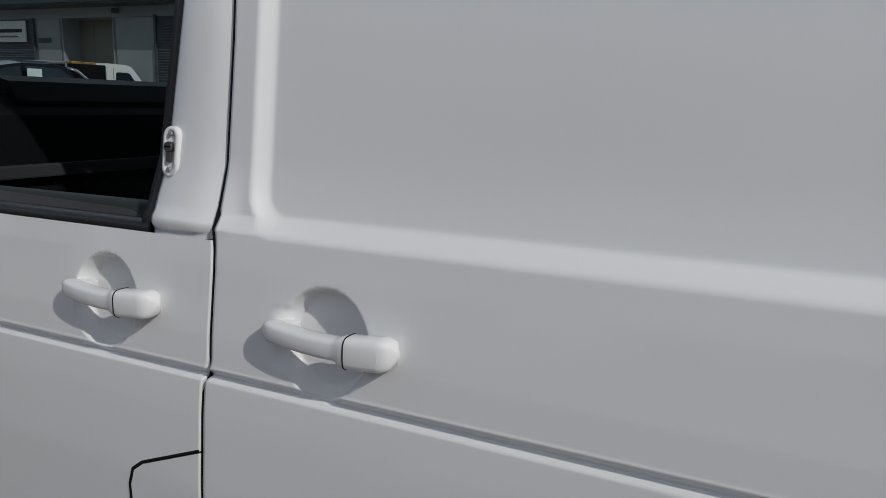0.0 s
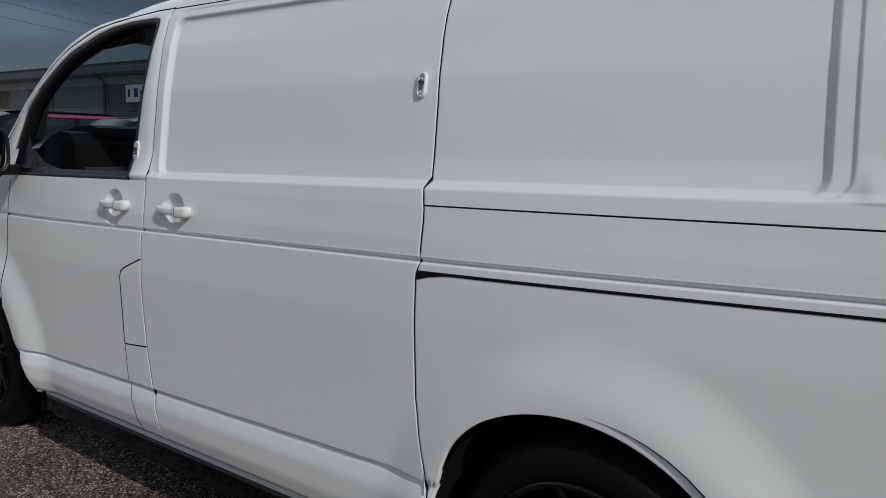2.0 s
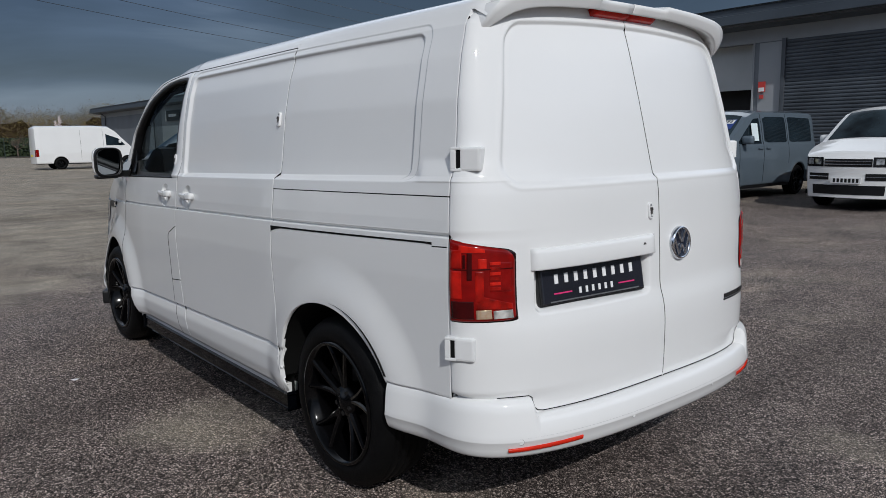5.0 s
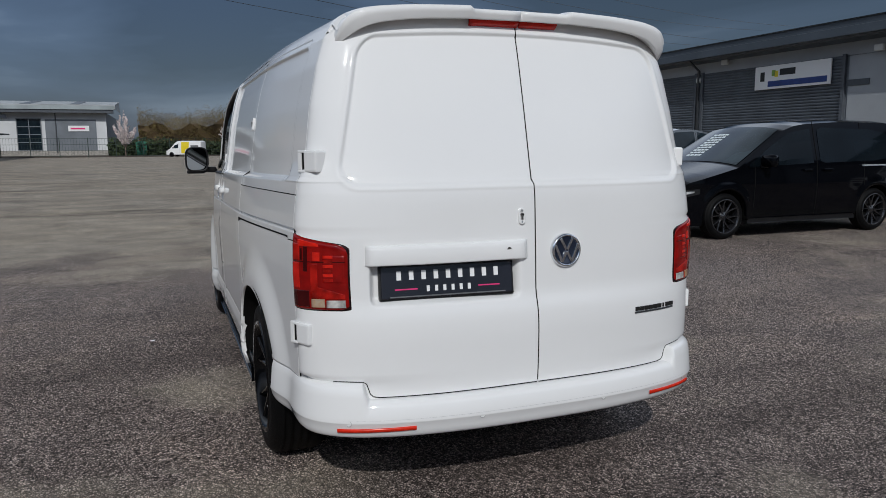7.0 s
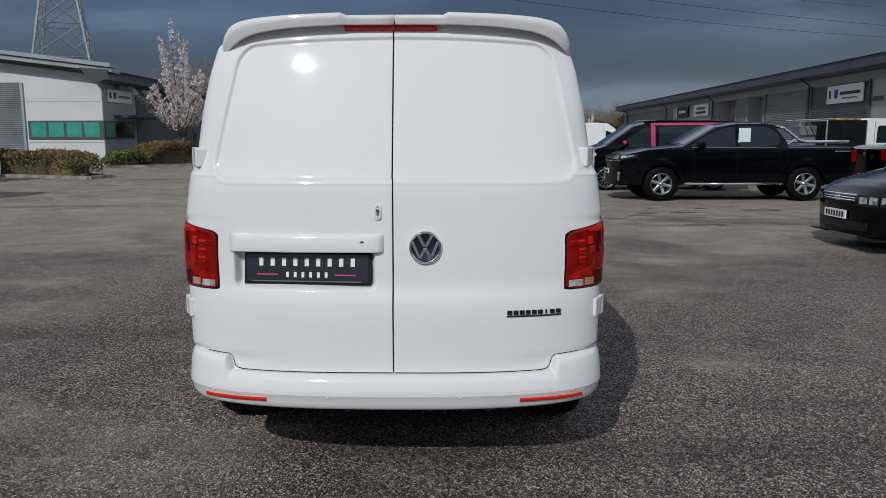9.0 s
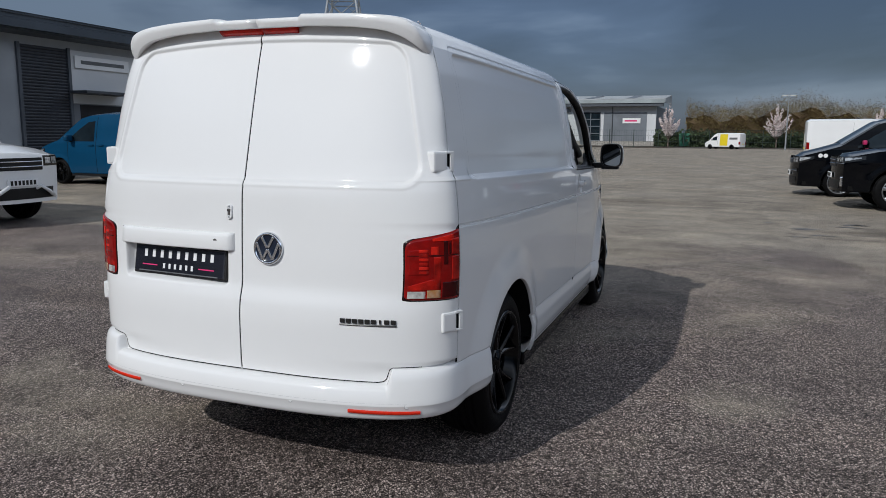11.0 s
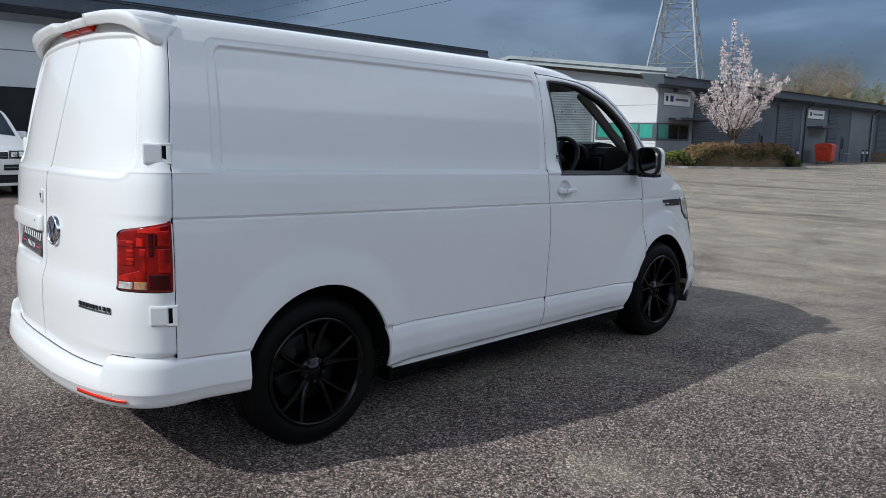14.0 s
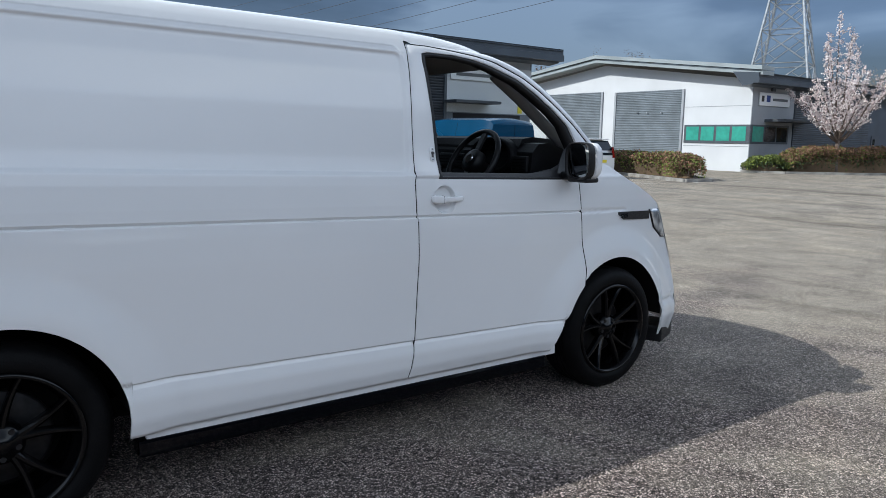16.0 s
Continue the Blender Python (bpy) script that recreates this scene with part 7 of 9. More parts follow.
    pl = part("number_plate", box(float(c[0]) - 0.012, float(c[0]) + 0.01, -0.26, 0.26, plate_z, plate_z + 0.11, 0.004), INK_WHITE, e, "white plate with dark bars")
    for k in range(7):
        y = -0.20 + k * 0.066
        part("plate_bar", box(float(c[0]) - 0.015, float(c[0]) - 0.011, y - 0.02, y + 0.02, plate_z + 0.02, plate_z + 0.09), INK_BLACK, pl)
    rzp = spec.get("rear_plate", 0.75)
    part("rear_plate", box(xr + 0.045, xr + 0.062, -0.26, 0.26, rzp, rzp + 0.11, 0.004), INK_YELLOW, e, "yellow plate")
    if screen:
        s0, s1 = spec["screen"]
        q = np.linspace(s0, s1, 14)
        n = len(q)
        zt = top_z(q) - drop
        yh = half(q, zt)
        vv = np.linspace(-0.90, 0.90, 13)
        face = np.stack([np.repeat(q[:, None], 13, 1), yh[:, None] * vv[None], zt[:, None] + drop * (1 - np.abs(vv) ** 2.6)[None, :] + 0.006], -1)
        face[..., 0] -= 0.004
        part("windscreen", grid(face, flip=True), SCREEN, e, "dark windscreen", True)
    if "back_screen" in spec:
        q = np.linspace(*spec["back_screen"], 6)
        zt = top_z(q) - drop
        vv = np.linspace(-0.84, 0.84, 11)
        face = np.stack([np.repeat(q[:, None], 11, 1) + 0.008, half(q, zt)[:, None] * vv[None], zt[:, None] + drop * (1 - np.abs(vv) ** 2.6)[None, :] + 0.004], -1)
        part("rear_window", grid(face, flip=True), BLACK_PAINT, e, "dark cab rear window", True)
    if "rear_glass" in spec:
        a, b = spec["rear_glass"]
        V, Zr = np.meshgrid(np.linspace(-0.82, 0.82, 13), np.linspace(a, b, 6))
        part("rear_window", grid(rear_pt(V, Zr, 0.008), flip=True), TINT, e, "dark rear window", True)
    return e, half, front_pt, rear_pt, side_patch


VAN_TUMBLE = [(0.2, 0.95), (0.5, 0.985), (0.9, 1.0), (1.15, 0.98), (1.25, 0.945), (1.6, 0.885), (1.95, 0.79)]
T6 = dict(wb=3.0, fo=0.90, ro=1.0, hw=0.945, sill=0.30, r=0.345, rim=0.262, tumble=VAN_TUMBLE, drop=0.07,
          top=[(-3.90, 0.98), (-3.78, 1.07), (-3.4, 1.18), (-3.02, 1.30), (-2.25, 1.83), (-1.95, 1.91), (-1.4, 1.95), (0.6, 1.94), (0.88, 1.90), (1.0, 1.82)],
          windows=[([-2.66, -2.35, -1.95, -1.72], [1.20, 1.20, 1.20, 1.20], [1.24, 1.47, 1.73, 1.75])],
          seams=[(-2.66, 0.5, 1.18), (-1.64, 0.35, 1.86), (-0.5, 0.75, 1.86)], handles=[(-1.8, 1.10), (-1.45, 1.10)],
          headlamp=(0.32, 0.80, 0.97), tail=(0.80, 1.10), mirror=(-2.52, 1.28), grille=(0.80, 0.94), screen=(-3.0, -2.22), rear_plate=0.85, slots=((0.56, 0.68),))
T6_GLAZED = dict(T6, windows=T6["windows"] + [([-1.56, -1.4, -0.62, -0.56], [1.25, 1.22, 1.22, 1.24], [1.74, 1.78, 1.78, 1.76]), ([-0.42, -0.35, 0.60, 0.66], [1.24, 1.22, 1.22, 1.25], [1.76, 1.78, 1.76, 1.74])], rear_glass=(1.24, 1.74))
T6_LONG = dict(T6_GLAZED, wb=3.4, top=[(x - 0.4 if x < -1.0 else x, z) for x, z in T6["top"]], seams=[(-3.06, 0.5, 1.18), (-2.04, 0.35, 1.86)],
               windows=[([-3.06, -2.75, -2.35, -2.12], [1.20] * 4, [1.24, 1.47, 1.73, 1.75]), ([-1.96, -1.9, 0.58, 0.64], [1.24, 1.22, 1.22, 1.25], [1.76, 1.78, 1.77, 1.74])],
               handles=[(-2.2, 1.10), (-1.85, 1.10)], mirror=(-2.92, 1.28), screen=(-3.4, -2.62))
CADDY = dict(wb=2.95, fo=0.86, ro=0.80, hw=0.925, sill=0.27, r=0.335, rim=0.25, drop=0.06,
             tumble=[(0.2, 0.94), (0.5, 0.985), (0.8, 1.0), (1.08, 0.97), (1.4, 0.88), (1.85, 0.76)],
             top=[(-3.81, 0.72), (-3.72, 0.81), (-3.55, 0.89), (-3.25, 0.97), (-2.75, 1.09), (-1.85, 1.62), (-1.62, 1.69), (-1.4, 1.72), (-0.7, 1.755), (0.3, 1.74), (0.66, 1.68), (0.80, 1.50)],
             windows=[([-2.55, -2.2, -1.75, -1.32], [1.04, 1.05, 1.06, 1.08], [1.06, 1.29, 1.53, 1.59]), ([-1.18, -1.1, -0.05, 0.5], [1.11, 1.08, 1.10, 1.16], [1.57, 1.61, 1.58, 1.47])],
             seams=[(-2.45, 0.45, 1.08), (-1.25, 0.32, 1.70), (-0.28, 0.72, 1.70)], handles=[(-1.45, 0.98), (-1.05, 0.98)],
             headlamp=(0.40, 0.58, 0.72), tail=(0.85, 1.40), mirror=(-2.30, 1.12), grille=(0.62, 0.70), screen=(-2.72, -1.84), rear_plate=0.8, plate=0.40)
PICKUP = dict(wb=3.27, fo=0.92, ro=1.15, hw=0.94, sill=0.42, r=0.395, rim=0.245, drop=0.06, twin=False,
              tumble=[(0.3, 0.95), (0.6, 0.985), (0.95, 1.0), (1.18, 0.97), (1.3, 0.935), (1.9, 0.76)],
              top=[(-4.19, 0.98), (-4.08, 1.12), (-3.6, 1.23), (-2.80, 1.30), (-2.02, 1.74), (-1.6, 1.81), (-1.0, 1.82), (-0.72, 1.78), (-0.46, 1.42), (-0.42, 1.27), (1.08, 1.27), (1.15, 1.22)],
              windows=[([-2.62, -2.3, -1.9, -1.62], [1.24, 1.23, 1.23, 1.23], [1.28, 1.48, 1.65, 1.69]), ([-1.52, -1.45, -0.85, -0.62], [1.24, 1.23, 1.25, 1.30], [1.70, 1.71, 1.68, 1.50])],
              seams=[(-2.55, 0.6, 1.2), (-1.57, 0.48, 1.76), (-0.62, 0.9, 1.3), (-0.44, 0.85, 1.2)], handles=[(-1.75, 1.12), (-0.75, 1.12)],
              headlamp=(0.36, 0.93, 1.06), tail=(0.90, 1.17), mirror=(-2.42, 1.26), grille=(0.86, 1.05), screen=(-2.76, -2.02), rear_plate=0.62, back_screen=(-0.70, -0.47))
CANOPY = dict({k: v for k, v in PICKUP.items() if k != "back_screen"}, wb=3.10, hw=0.95, top=[(-4.02, 0.98), (-3.9, 1.12), (-3.4, 1.23), (-2.65, 1.32), (-1.90, 1.78), (-1.5, 1.85), (-0.9, 1.87), (-0.4, 1.86), (1.0, 1.84), (1.10, 1.75), (1.15, 1.5)],
              windows=[([-2.48, -2.15, -1.75, -1.46], [1.22, 1.22, 1.22, 1.22], [1.26, 1.48, 1.68, 1.71]), ([-1.36, -1.28, -0.72, -0.5], [1.22, 1.22, 1.24, 1.26], [1.72, 1.74, 1.73, 1.60]), ([-0.34, -0.25, 0.85, 0.98], [1.30, 1.28, 1.28, 1.32], [1.68, 1.72, 1.70, 1.6])],
              seams=[(-2.40, 0.6, 1.2), (-1.41, 0.48, 1.74), (-0.44, 0.5, 1.80)], handles=[(-1.6, 1.1), (-0.62, 1.1)], headlamp=(0.30, 0.92, 1.08), mirror=(-2.25, 1.26), screen=(-2.62, -1.90), rim=0.25, twin=True)
HATCH = dict(wb=2.53, fo=0.80, ro=0.66, hw=0.85, sill=0.25, r=0.30, rim=0.20, drop=0.06,
             tumble=[(0.2, 0.94), (0.5, 1.0), (0.9, 0.98), (1.1, 0.90), (1.5, 0.74)],
             top=[(-3.33, 0.72), (-3.2, 0.86), (-2.5, 1.0), (-1.5, 1.46), (-0.9, 1.54), (-0.1, 1.54), (0.38, 1.48), (0.60, 1.02), (0.66, 0.95)],
             windows=[([-1.95, -1.5, -1.0], [1.0, 0.99, 0.99], [1.06, 1.32, 1.40]), ([-0.92, -0.3, 0.15], [0.99, 1.0, 1.08], [1.41, 1.38, 1.25])],
             seams=[(-0.95, 0.3, 1.42)], handles=[(-1.1, 0.88)], headlamp=(0.35, 0.66, 0.80), tail=(0.80, 1.22), mirror=(-1.75, 1.02), grille=(0.60, 0.70), screen=(-2.40, -1.48), rear_plate=0.62, rear_glass=(0.90, 1.0))
BIG_VAN = dict(wb=3.66, fo=0.98, ro=1.25, hw=0.98, sill=0.35, r=0.345, rim=0.21, drop=0.10,
               tumble=[(0.2, 0.96), (0.9, 1.0), (1.4, 0.97), (2.0, 0.91), (2.6, 0.85)],
               top=[(-4.64, 1.0), (-4.5, 1.1), (-3.9, 1.35), (-3.05, 2.25), (-2.7, 2.48), (-2.0, 2.52), (1.1, 2.50), (1.25, 2.42)],
               windows=[([-3.55, -3.2, -2.5], [1.35, 1.34, 1.34], [1.40, 1.75, 2.0])], seams=[(-2.35, 0.5, 2.3), (-1.1, 0.5, 2.3)], handles=[(-2.5, 1.2)],
               headlamp=(0.3, 0.85, 1.05), tail=(0.75, 1.15), mirror=(-3.25, 1.55), grille=(0.75, 1.0), screen=(-3.85, -3.0))


def face_south(x, y):
    """Pose with the front towards -y and the rear axle at x, y."""
    return pose(x, y, 0, 0, 0, 90)


def face_north(x, y):
    return pose(x, y, 0, 0, 0, -90)


def price_card(parent, front_y, x, z, w, text):
    """Board behind a windscreen with a price on it."""
    b = part("price_card", moved(box(-0.006, 0.006, -w / 2, w / 2, -w * 0.34, w * 0.34, 0.002), pose(x, front_y, z, 0, 55.5, 0)), INK_BLUE, parent, "blue and white price card")
    part("price_strip", moved(box(-0.012, -0.006, -w / 2 + 0.02, w / 2 - 0.02, 0.02, w * 0.30), pose(x, front_y, z, 0, 55.5, 0)), INK_WHITE, b)
    cu = bpy.data.curves.new("price_text", "FONT")
    cu.body, cu.size, cu.align_x, cu.align_y, cu.extrude = text, w * 0.27, "CENTER", "CENTER", 0.002
    t = new("price_text", cu)
    t.data.materials.append(INK_BLACK)
    t.parent = b
    t.matrix_basis = pose(x, front_y, z, 0, 55.5, 0) @ Matrix.Translation((-0.016, 0, w * 0.17)) @ Matrix(((0, 0, -1, 0), (-1, 0, 0, 0), (0, 1, 0, 0), (0, 0, 0, 1)))


# row along the units
far_van = vehicle("passenger_van", "white passenger van with dark windows beside shutters", "van", face_south(-3.15, 16.05), T6_LONG, WHITE)
price_card(far_van[0], -0.40, -2.935, 1.620, 0.50, "£29995")
for side in (-1, 1):
    far_van[4](side, [-2.0, -1.6, -0.75, -0.36], [0.34] * 4, [0.42, 0.62, 0.90, 0.92], TRIM_GREY, "side_graphic", 0.006, far_van[0], "dark grey swoosh graphic")
caddy = vehicle("people_carrier", "gloss black people carrier with thin-spoked black alloys", "car", face_south(-5.92, 9.22), CADDY, BLACK_PAINT, TINT_DARK, RIM_GLOSS, spokes=6)
e = caddy[0]
for k in range(9):
    x_ = -2.58 + 0.066 * k
    for j in range(4):
        y_ = 0.14 + 0.085 * j
        part("screen_print", moved(box(-0.002, 0.002, -0.032, 0.032, -0.022, 0.022), pose(x_, y_, 1.09 + (x_ + 2.75) * 0.589 - 0.06 * abs(y_ / 0.8) ** 2.6 + 0.011, 0, 59.5, 0)), PAPER, e)
for side in (-1, 1):
    part("slide_rail_trim", box(-0.35, 0.30, side * 0.905, side * 0.925, 1.02, 1.045, 0.004), CHROME, e, "bright side rail")
    part("front_lip", box(-3.87, -3.50, side * 0.40, side * 0.80, 0.17, 0.195, 0.008), PLASTIC, e)
part("nose_badge", moved(lathe([(0, 0.01), (0.06, 0.01), (0.065, 0.0)], 24, "x"), Matrix.Translation((-3.945, 0, 0.68)) @ pose(0, 0, 0, 0, 0, 180)), CHROME, e)
part("bumper_strip", tube([tuple(caddy[2](np.array(q), np.array(0.715), 0.012)) for q in np.linspace(-0.56, 0.56, 15)], 0.008, 6), CHROME, e)
grey = vehicle("camper_van", "slate grey van with black alloys and side windows", "van", face_south(-6.50, 14.95), T6_GLAZED, GREY_PAINT)
price_card(grey[0], -0.44, -2.54, 1.616, 0.52, "£36995")
part("paper_notice", moved(box(-0.13, 0.13, -0.004, 0.004, -0.19, 0.19), Matrix.Translation((-2.02, -0.905, 1.45)) @ pose(0, 0, 0, -10, 0, 0)), PAPER, grey[0], "pale paper notice in the window")
pick = vehicle("pickup_truck", "gloss black double-cab pickup with silver alloys", "pickup", face_south(-14.1, 8.28), PICKUP, BLACK_PAINT, rim=RIM_SILVER, spokes=6)
e = pick[0]
for side in (-1, 1):
    part("sports_bar", tube([(-0.64, side * 0.66, 1.70), (-0.46, side * 0.70, 1.66), (-0.14, side * 0.76, 1.39), (0.0, side * 0.78, 1.345), (0.98, side * 0.80, 1.34)], 0.034, 8), CHROME, e, "", True)
    part("sports_bar_strut", tube([(-0.38, side * 0.74, 1.29), (-0.15, side * 0.74, 1.44)], 0.03, 8), CHROME, e)
    part("side_step", tube([(-2.75, side * 0.93, 0.40), (-0.55, side * 0.93, 0.40)], 0.035, 8), CHROME, e, "", True)
    part("window_trim", tube([(x, side * (float(pick[1](x, 1.225)) + 0.008), 1.225) for x in np.linspace(-2.6, -0.7, 20)], 0.012, 6), CHROME, e)
    part("skid_cap", moved(box(-0.03, 0.03, -0.10, 0.10, -0.10, 0.10, 0.02), pose(-4.17, side * 0.66, 0.56, 0, 0, side * 30)), CHROME, e)
part("paper_notice", box(-1.55, -1.28, -0.872, -0.866, 1.28, 1.66), PAPER, e, "pale paper notice in the window")
for side in (-1, 1):
    part("bed_badge", box(0.62, 0.98, side * (float(pick[1](0.8, 1.15)) - 0.004), side * (float(pick[1](0.8, 1.15)) + 0.006), 1.125, 1.165, 0.003), CHROME, e, "silver side badge")
part("tow_ball", lathe([(0, 0.06), (0.03, 0.05), (0.03, 0), (0.05, -0.08), (0, -0.1)], 12, "z"), CHROME, e)
pink = vehicle("sports_van", "black van with a pink roof and pink stripes", "van", face_south(-17.7, 7.48), T6_GLAZED, BLACK_PAINT, rim=RIM_SILVER, spokes=7)
e = pink[0]
for side in (-1, 1):
    pink[4](side, [-1.78, -1.66], [1.10, 1.18], [1.80, 1.84], PINK_PAINT, "pink_pillar", 0.009)
    pink[4](side, [-1.78, 0.8], [1.795, 1.80], [1.86, 1.87], PINK_PAINT, "pink_rail", 0.009)
    part("pink_mirror_cap", moved(box(-0.065, 0.02, -0.125, 0.125, -0.02, 0.095, 0.03), Matrix.Translation((-2.53, side * 1.06, 1.285))), PINK_PAINT, e, "", True)
    for x in (-3.45, -3.34):
        part("round_sticker", moved(lathe([(0, 0.012), (0.05, 0.012), (0.05, 0)], 16), Matrix.Translation((x, side * float(pink[1](x, 1.0)), 1.0)) @ pose(0, 0, 0, 0, 0, 0 if side > 0 else 180)), INK_WHITE, e)
part("pink_roof", grid([[(x, y * 0.72, 1.958 - 0.02 * y * y) for y in np.linspace(-1, 1, 9)] for x in np.linspace(-1.9, 0.7, 8)], flip=True), PINK_PAINT, e, "pink roof skin", True)
silver = vehicle("pickup_truck", "grey pickup with a dark load cover, nose to the units", "pickup", face_north(-14.95, 11.75), dict(PICKUP, wb=3.0, tail_mat=BLACK_PAINT, rear_plate=0.44, top=[(x + 0.27 if x < -2.7 else x, z) for x, z in PICKUP["top"]]), SILVER_PAINT, rim=RIM_SILVER)
for side in (-1, 1):
    silver[4](side, [0.74, 0.92, 1.14], [1.12, 1.00, 0.98], [1.14, 1.15, 1.16], RED_LENS, "tail_flare", 0.010)
    silver[4](side, [0.94, 1.12], [1.085, 1.085], [1.105, 1.105], INK_WHITE, "lamp_stripe", 0.014)
part("tailgate_badge", box(1.20, 1.215, -0.05, 0.05, 1.0, 1.09, 0.004), CHROME, silver[0])
part("tailgate_handle", box(1.195, 1.21, -0.11, 0.11, 1.11, 1.16, 0.004), PLASTIC, silver[0])

# tipper lorry with ladder rack
tip = thing("tipper_truck", face_north(-19.2, 10.3), "white truck with a black tool body and a ladder rack", "truck")
cab_prof = [(-3.72, 0.5), (-3.76, 0.95), (-3.62, 1.17), (-3.08, 1.80), (-2.94, 1.95), (-2.78, 2.0), (-2.2, 2.02), (-2.1, 1.95), (-2.1, 0.5)]
part("cab", prism(cab_prof, -0.92, 0.92), WHITE, tip, "white cab")
for side in (-1, 1):
    part("cab_window", prism([(-3.20, 1.30), (-3.16, 1.42), (-2.87, 1.76), (-2.78, 1.80), (-2.45, 1.80), (-2.40, 1.76), (-2.38, 1.30)], side * 0.918, side * 0.928), TINT, tip)
    part("door_seam", box(-2.33, -2.32, side * 0.919, side * 0.924, 0.6, 1.92), GAP, tip)
    part("door_mirror", box(-3.34, -3.24, side * 0.95, side * 1.12, 1.18, 1.42, 0.03), PLASTIC, tip)
    for x in (0.0, -3.0):
        wheel(tip, x, side * 0.92, side, 0.34, 0.2, 0.22, GALV, 5, "wheel", False)
    part("ladder_rail", tube([(-1.45, side * 0.30, 2.01), (-0.25, side * 0.30, 1.965)], 0.028, 6), GALV, tip)
    part("rack_post", tube([(-0.95, side * 0.86, 0.9), (-0.95, side * 0.86, 1.95)], 0.025, 6), GALV, tip)
for k in range(4):
    part("ladder_rung", tube([(-1.30 + 0.28 * k, -0.30, 2.005 - 0.0082 * k), (-1.30 + 0.28 * k, 0.30, 2.005 - 0.0082 * k)], 0.016, 6), GALV, tip)
part("rack_bar", tube([(-0.95, -0.86, 1.95), (-0.95, 0.86, 1.95)], 0.025, 6), GALV, tip)
part("tool_body", box(-2.06, -1.36, -0.95, 0.95, 0.85, 1.96, 0.015), CABIN, tip, "black tool body behind the cab")
for k in range(2):
    part("body_door", box(-2.03 + 0.33 * k, -1.72 + 0.33 * k, -0.962, -0.948, 0.95, 1.88, 0.004), PLASTIC, tip)
part("generator", box(-1.22, -0.72, -0.85, -0.30, 0.95, 1.82, 0.03), CLAD_GREY, tip, "grey machine on the bed")
part("bed", box(-2.06, 1.1, -0.95, 0.95, 0.83, 0.93, 0.01), CLAD_DARK, tip, "dark flat bed")
part("chassis", box(-3.6, 1.0, -0.4, 0.4, 0.5, 0.82), GAP, tip)
part("light_bar", box(-2.10, -1.36, -0.55, 0.55, 1.965, 2.03, 0.02), AMBER_BAR, tip, "amber light bar")

# row in front of the unit on the other side
wp = vehicle("pickup_truck", "white double-cab pickup with a white hardtop and black alloys", "pickup", face_north(-4.85, -12.30), CANOPY, WHITE)
e = wp[0]
for side in (-1, 1):
    part("roof_rail", tube([(-1.6, side * 0.58, 1.835), (-1.5, side * 0.60, 1.862), (-0.7, side * 0.60, 1.866), (-0.6, side * 0.58, 1.84)], 0.016, 8), GALV, e, "", True)
    part("roof_rail", tube([(-0.2, side * 0.60, 1.835), (-0.1, side * 0.62, 1.862), (0.8, side * 0.62, 1.855), (0.9, side * 0.6, 1.825)], 0.016, 8), GALV, e, "", True)
    part("side_step", box(-2.55, -0.50, side * 0.86, side * 1.02, 0.36, 0.42, 0.015), PLASTIC, e, "black side step")
    part("nudge_bar", tube([(-3.95, side * 0.25, 0.5), (-4.22, side * 0.28, 0.62), (-4.20, side * 0.45, 0.52), (-4.0, side * 0.70, 0.42)], 0.03, 8), WHITE, e, "", True)
    wp[4](side, [-4.0, -3.66], [0.62, 0.60], [0.76, 0.74], PLASTIC, "fog_lamp_bezel", 0.008)
    for cx in (0.0, -3.10):
        flare = []
        for a in np.linspace(0.06, math.pi - 0.06, 26):
            row = []
            for q, o in ((0.455, 0.02), (0.452, 0.055), (0.50, 0.045), (0.535, 0.004)):
                fx, fz = cx + q * math.cos(a), 0.395 + q * math.sin(a)
                row.append((fx, side * (float(wp[1](fx, max(fz, 0.42))) + o), fz))
            flare.append(row)
        arch = part("wheel_arch_flare", grid(flare, flip=side < 0), WHITE, e, "", True)
        for a in (0.5, 1.1, 2.0, 2.6):
            fx, fz = cx + 0.50 * math.cos(a), 0.395 + 0.50 * math.sin(a)
            part("flare_bolt", moved(lathe([(0, 0.012), (0.014, 0.010), (0.016, 0.0)], 10), Matrix.Translation((fx, side * (float(wp[1](fx, fz)) + 0.04), fz)) @ pose(0, 0, 0, 0, 0, 0 if side > 0 else 180)), PLASTIC, arch)
white_b = vehicle("panel_van", "small white panel van parked behind the pickup", "van", face_north(-4.55, -17.9), dict(CADDY, windows=CADDY["windows"][:1]), WHITE)
white_c = vehicle("panel_van", "white panel van with its dark grille to the yard", "van", face_north(-1.75, -17.8), T6, WHITE)
blue = vehicle("panel_van", "dark blue panel van, tail towards the yard", "van", face_south(-13.15, -12.65), dict(T6, top=[(x, z * (1.0 if z < 1.4 else 1.03)) for x, z in T6["top"]], rear_plate=0.52), BLUE_PAINT)
part("tail_seam", box(1.052, 1.056, -0.004, 0.004, 0.45, 1.86), GAP, blue[0])
part("rear_step", box(0.96, 1.08, -0.86, 0.86, 0.36, 0.48, 0.03), PLASTIC, blue[0], "black rear step bumper")
jazz = vehicle("hatchback", "small white hatchback with red tail lights", "car", face_south(-21.2, -16.4), HATCH, WHITE, rim=RIM_SILVER, spokes=6)
e = jazz[0]
part("rear_window", grid([[(0.405 + 0.21 * t, y * (0.60 + 0.09 * t), 1.455 - 0.40 * t + 0.02) for y in np.linspace(-1, 1, 7)] for t in np.linspace(0.05, 0.95, 5)], flip=True), TINT, e, "dark sloping rear window", True)
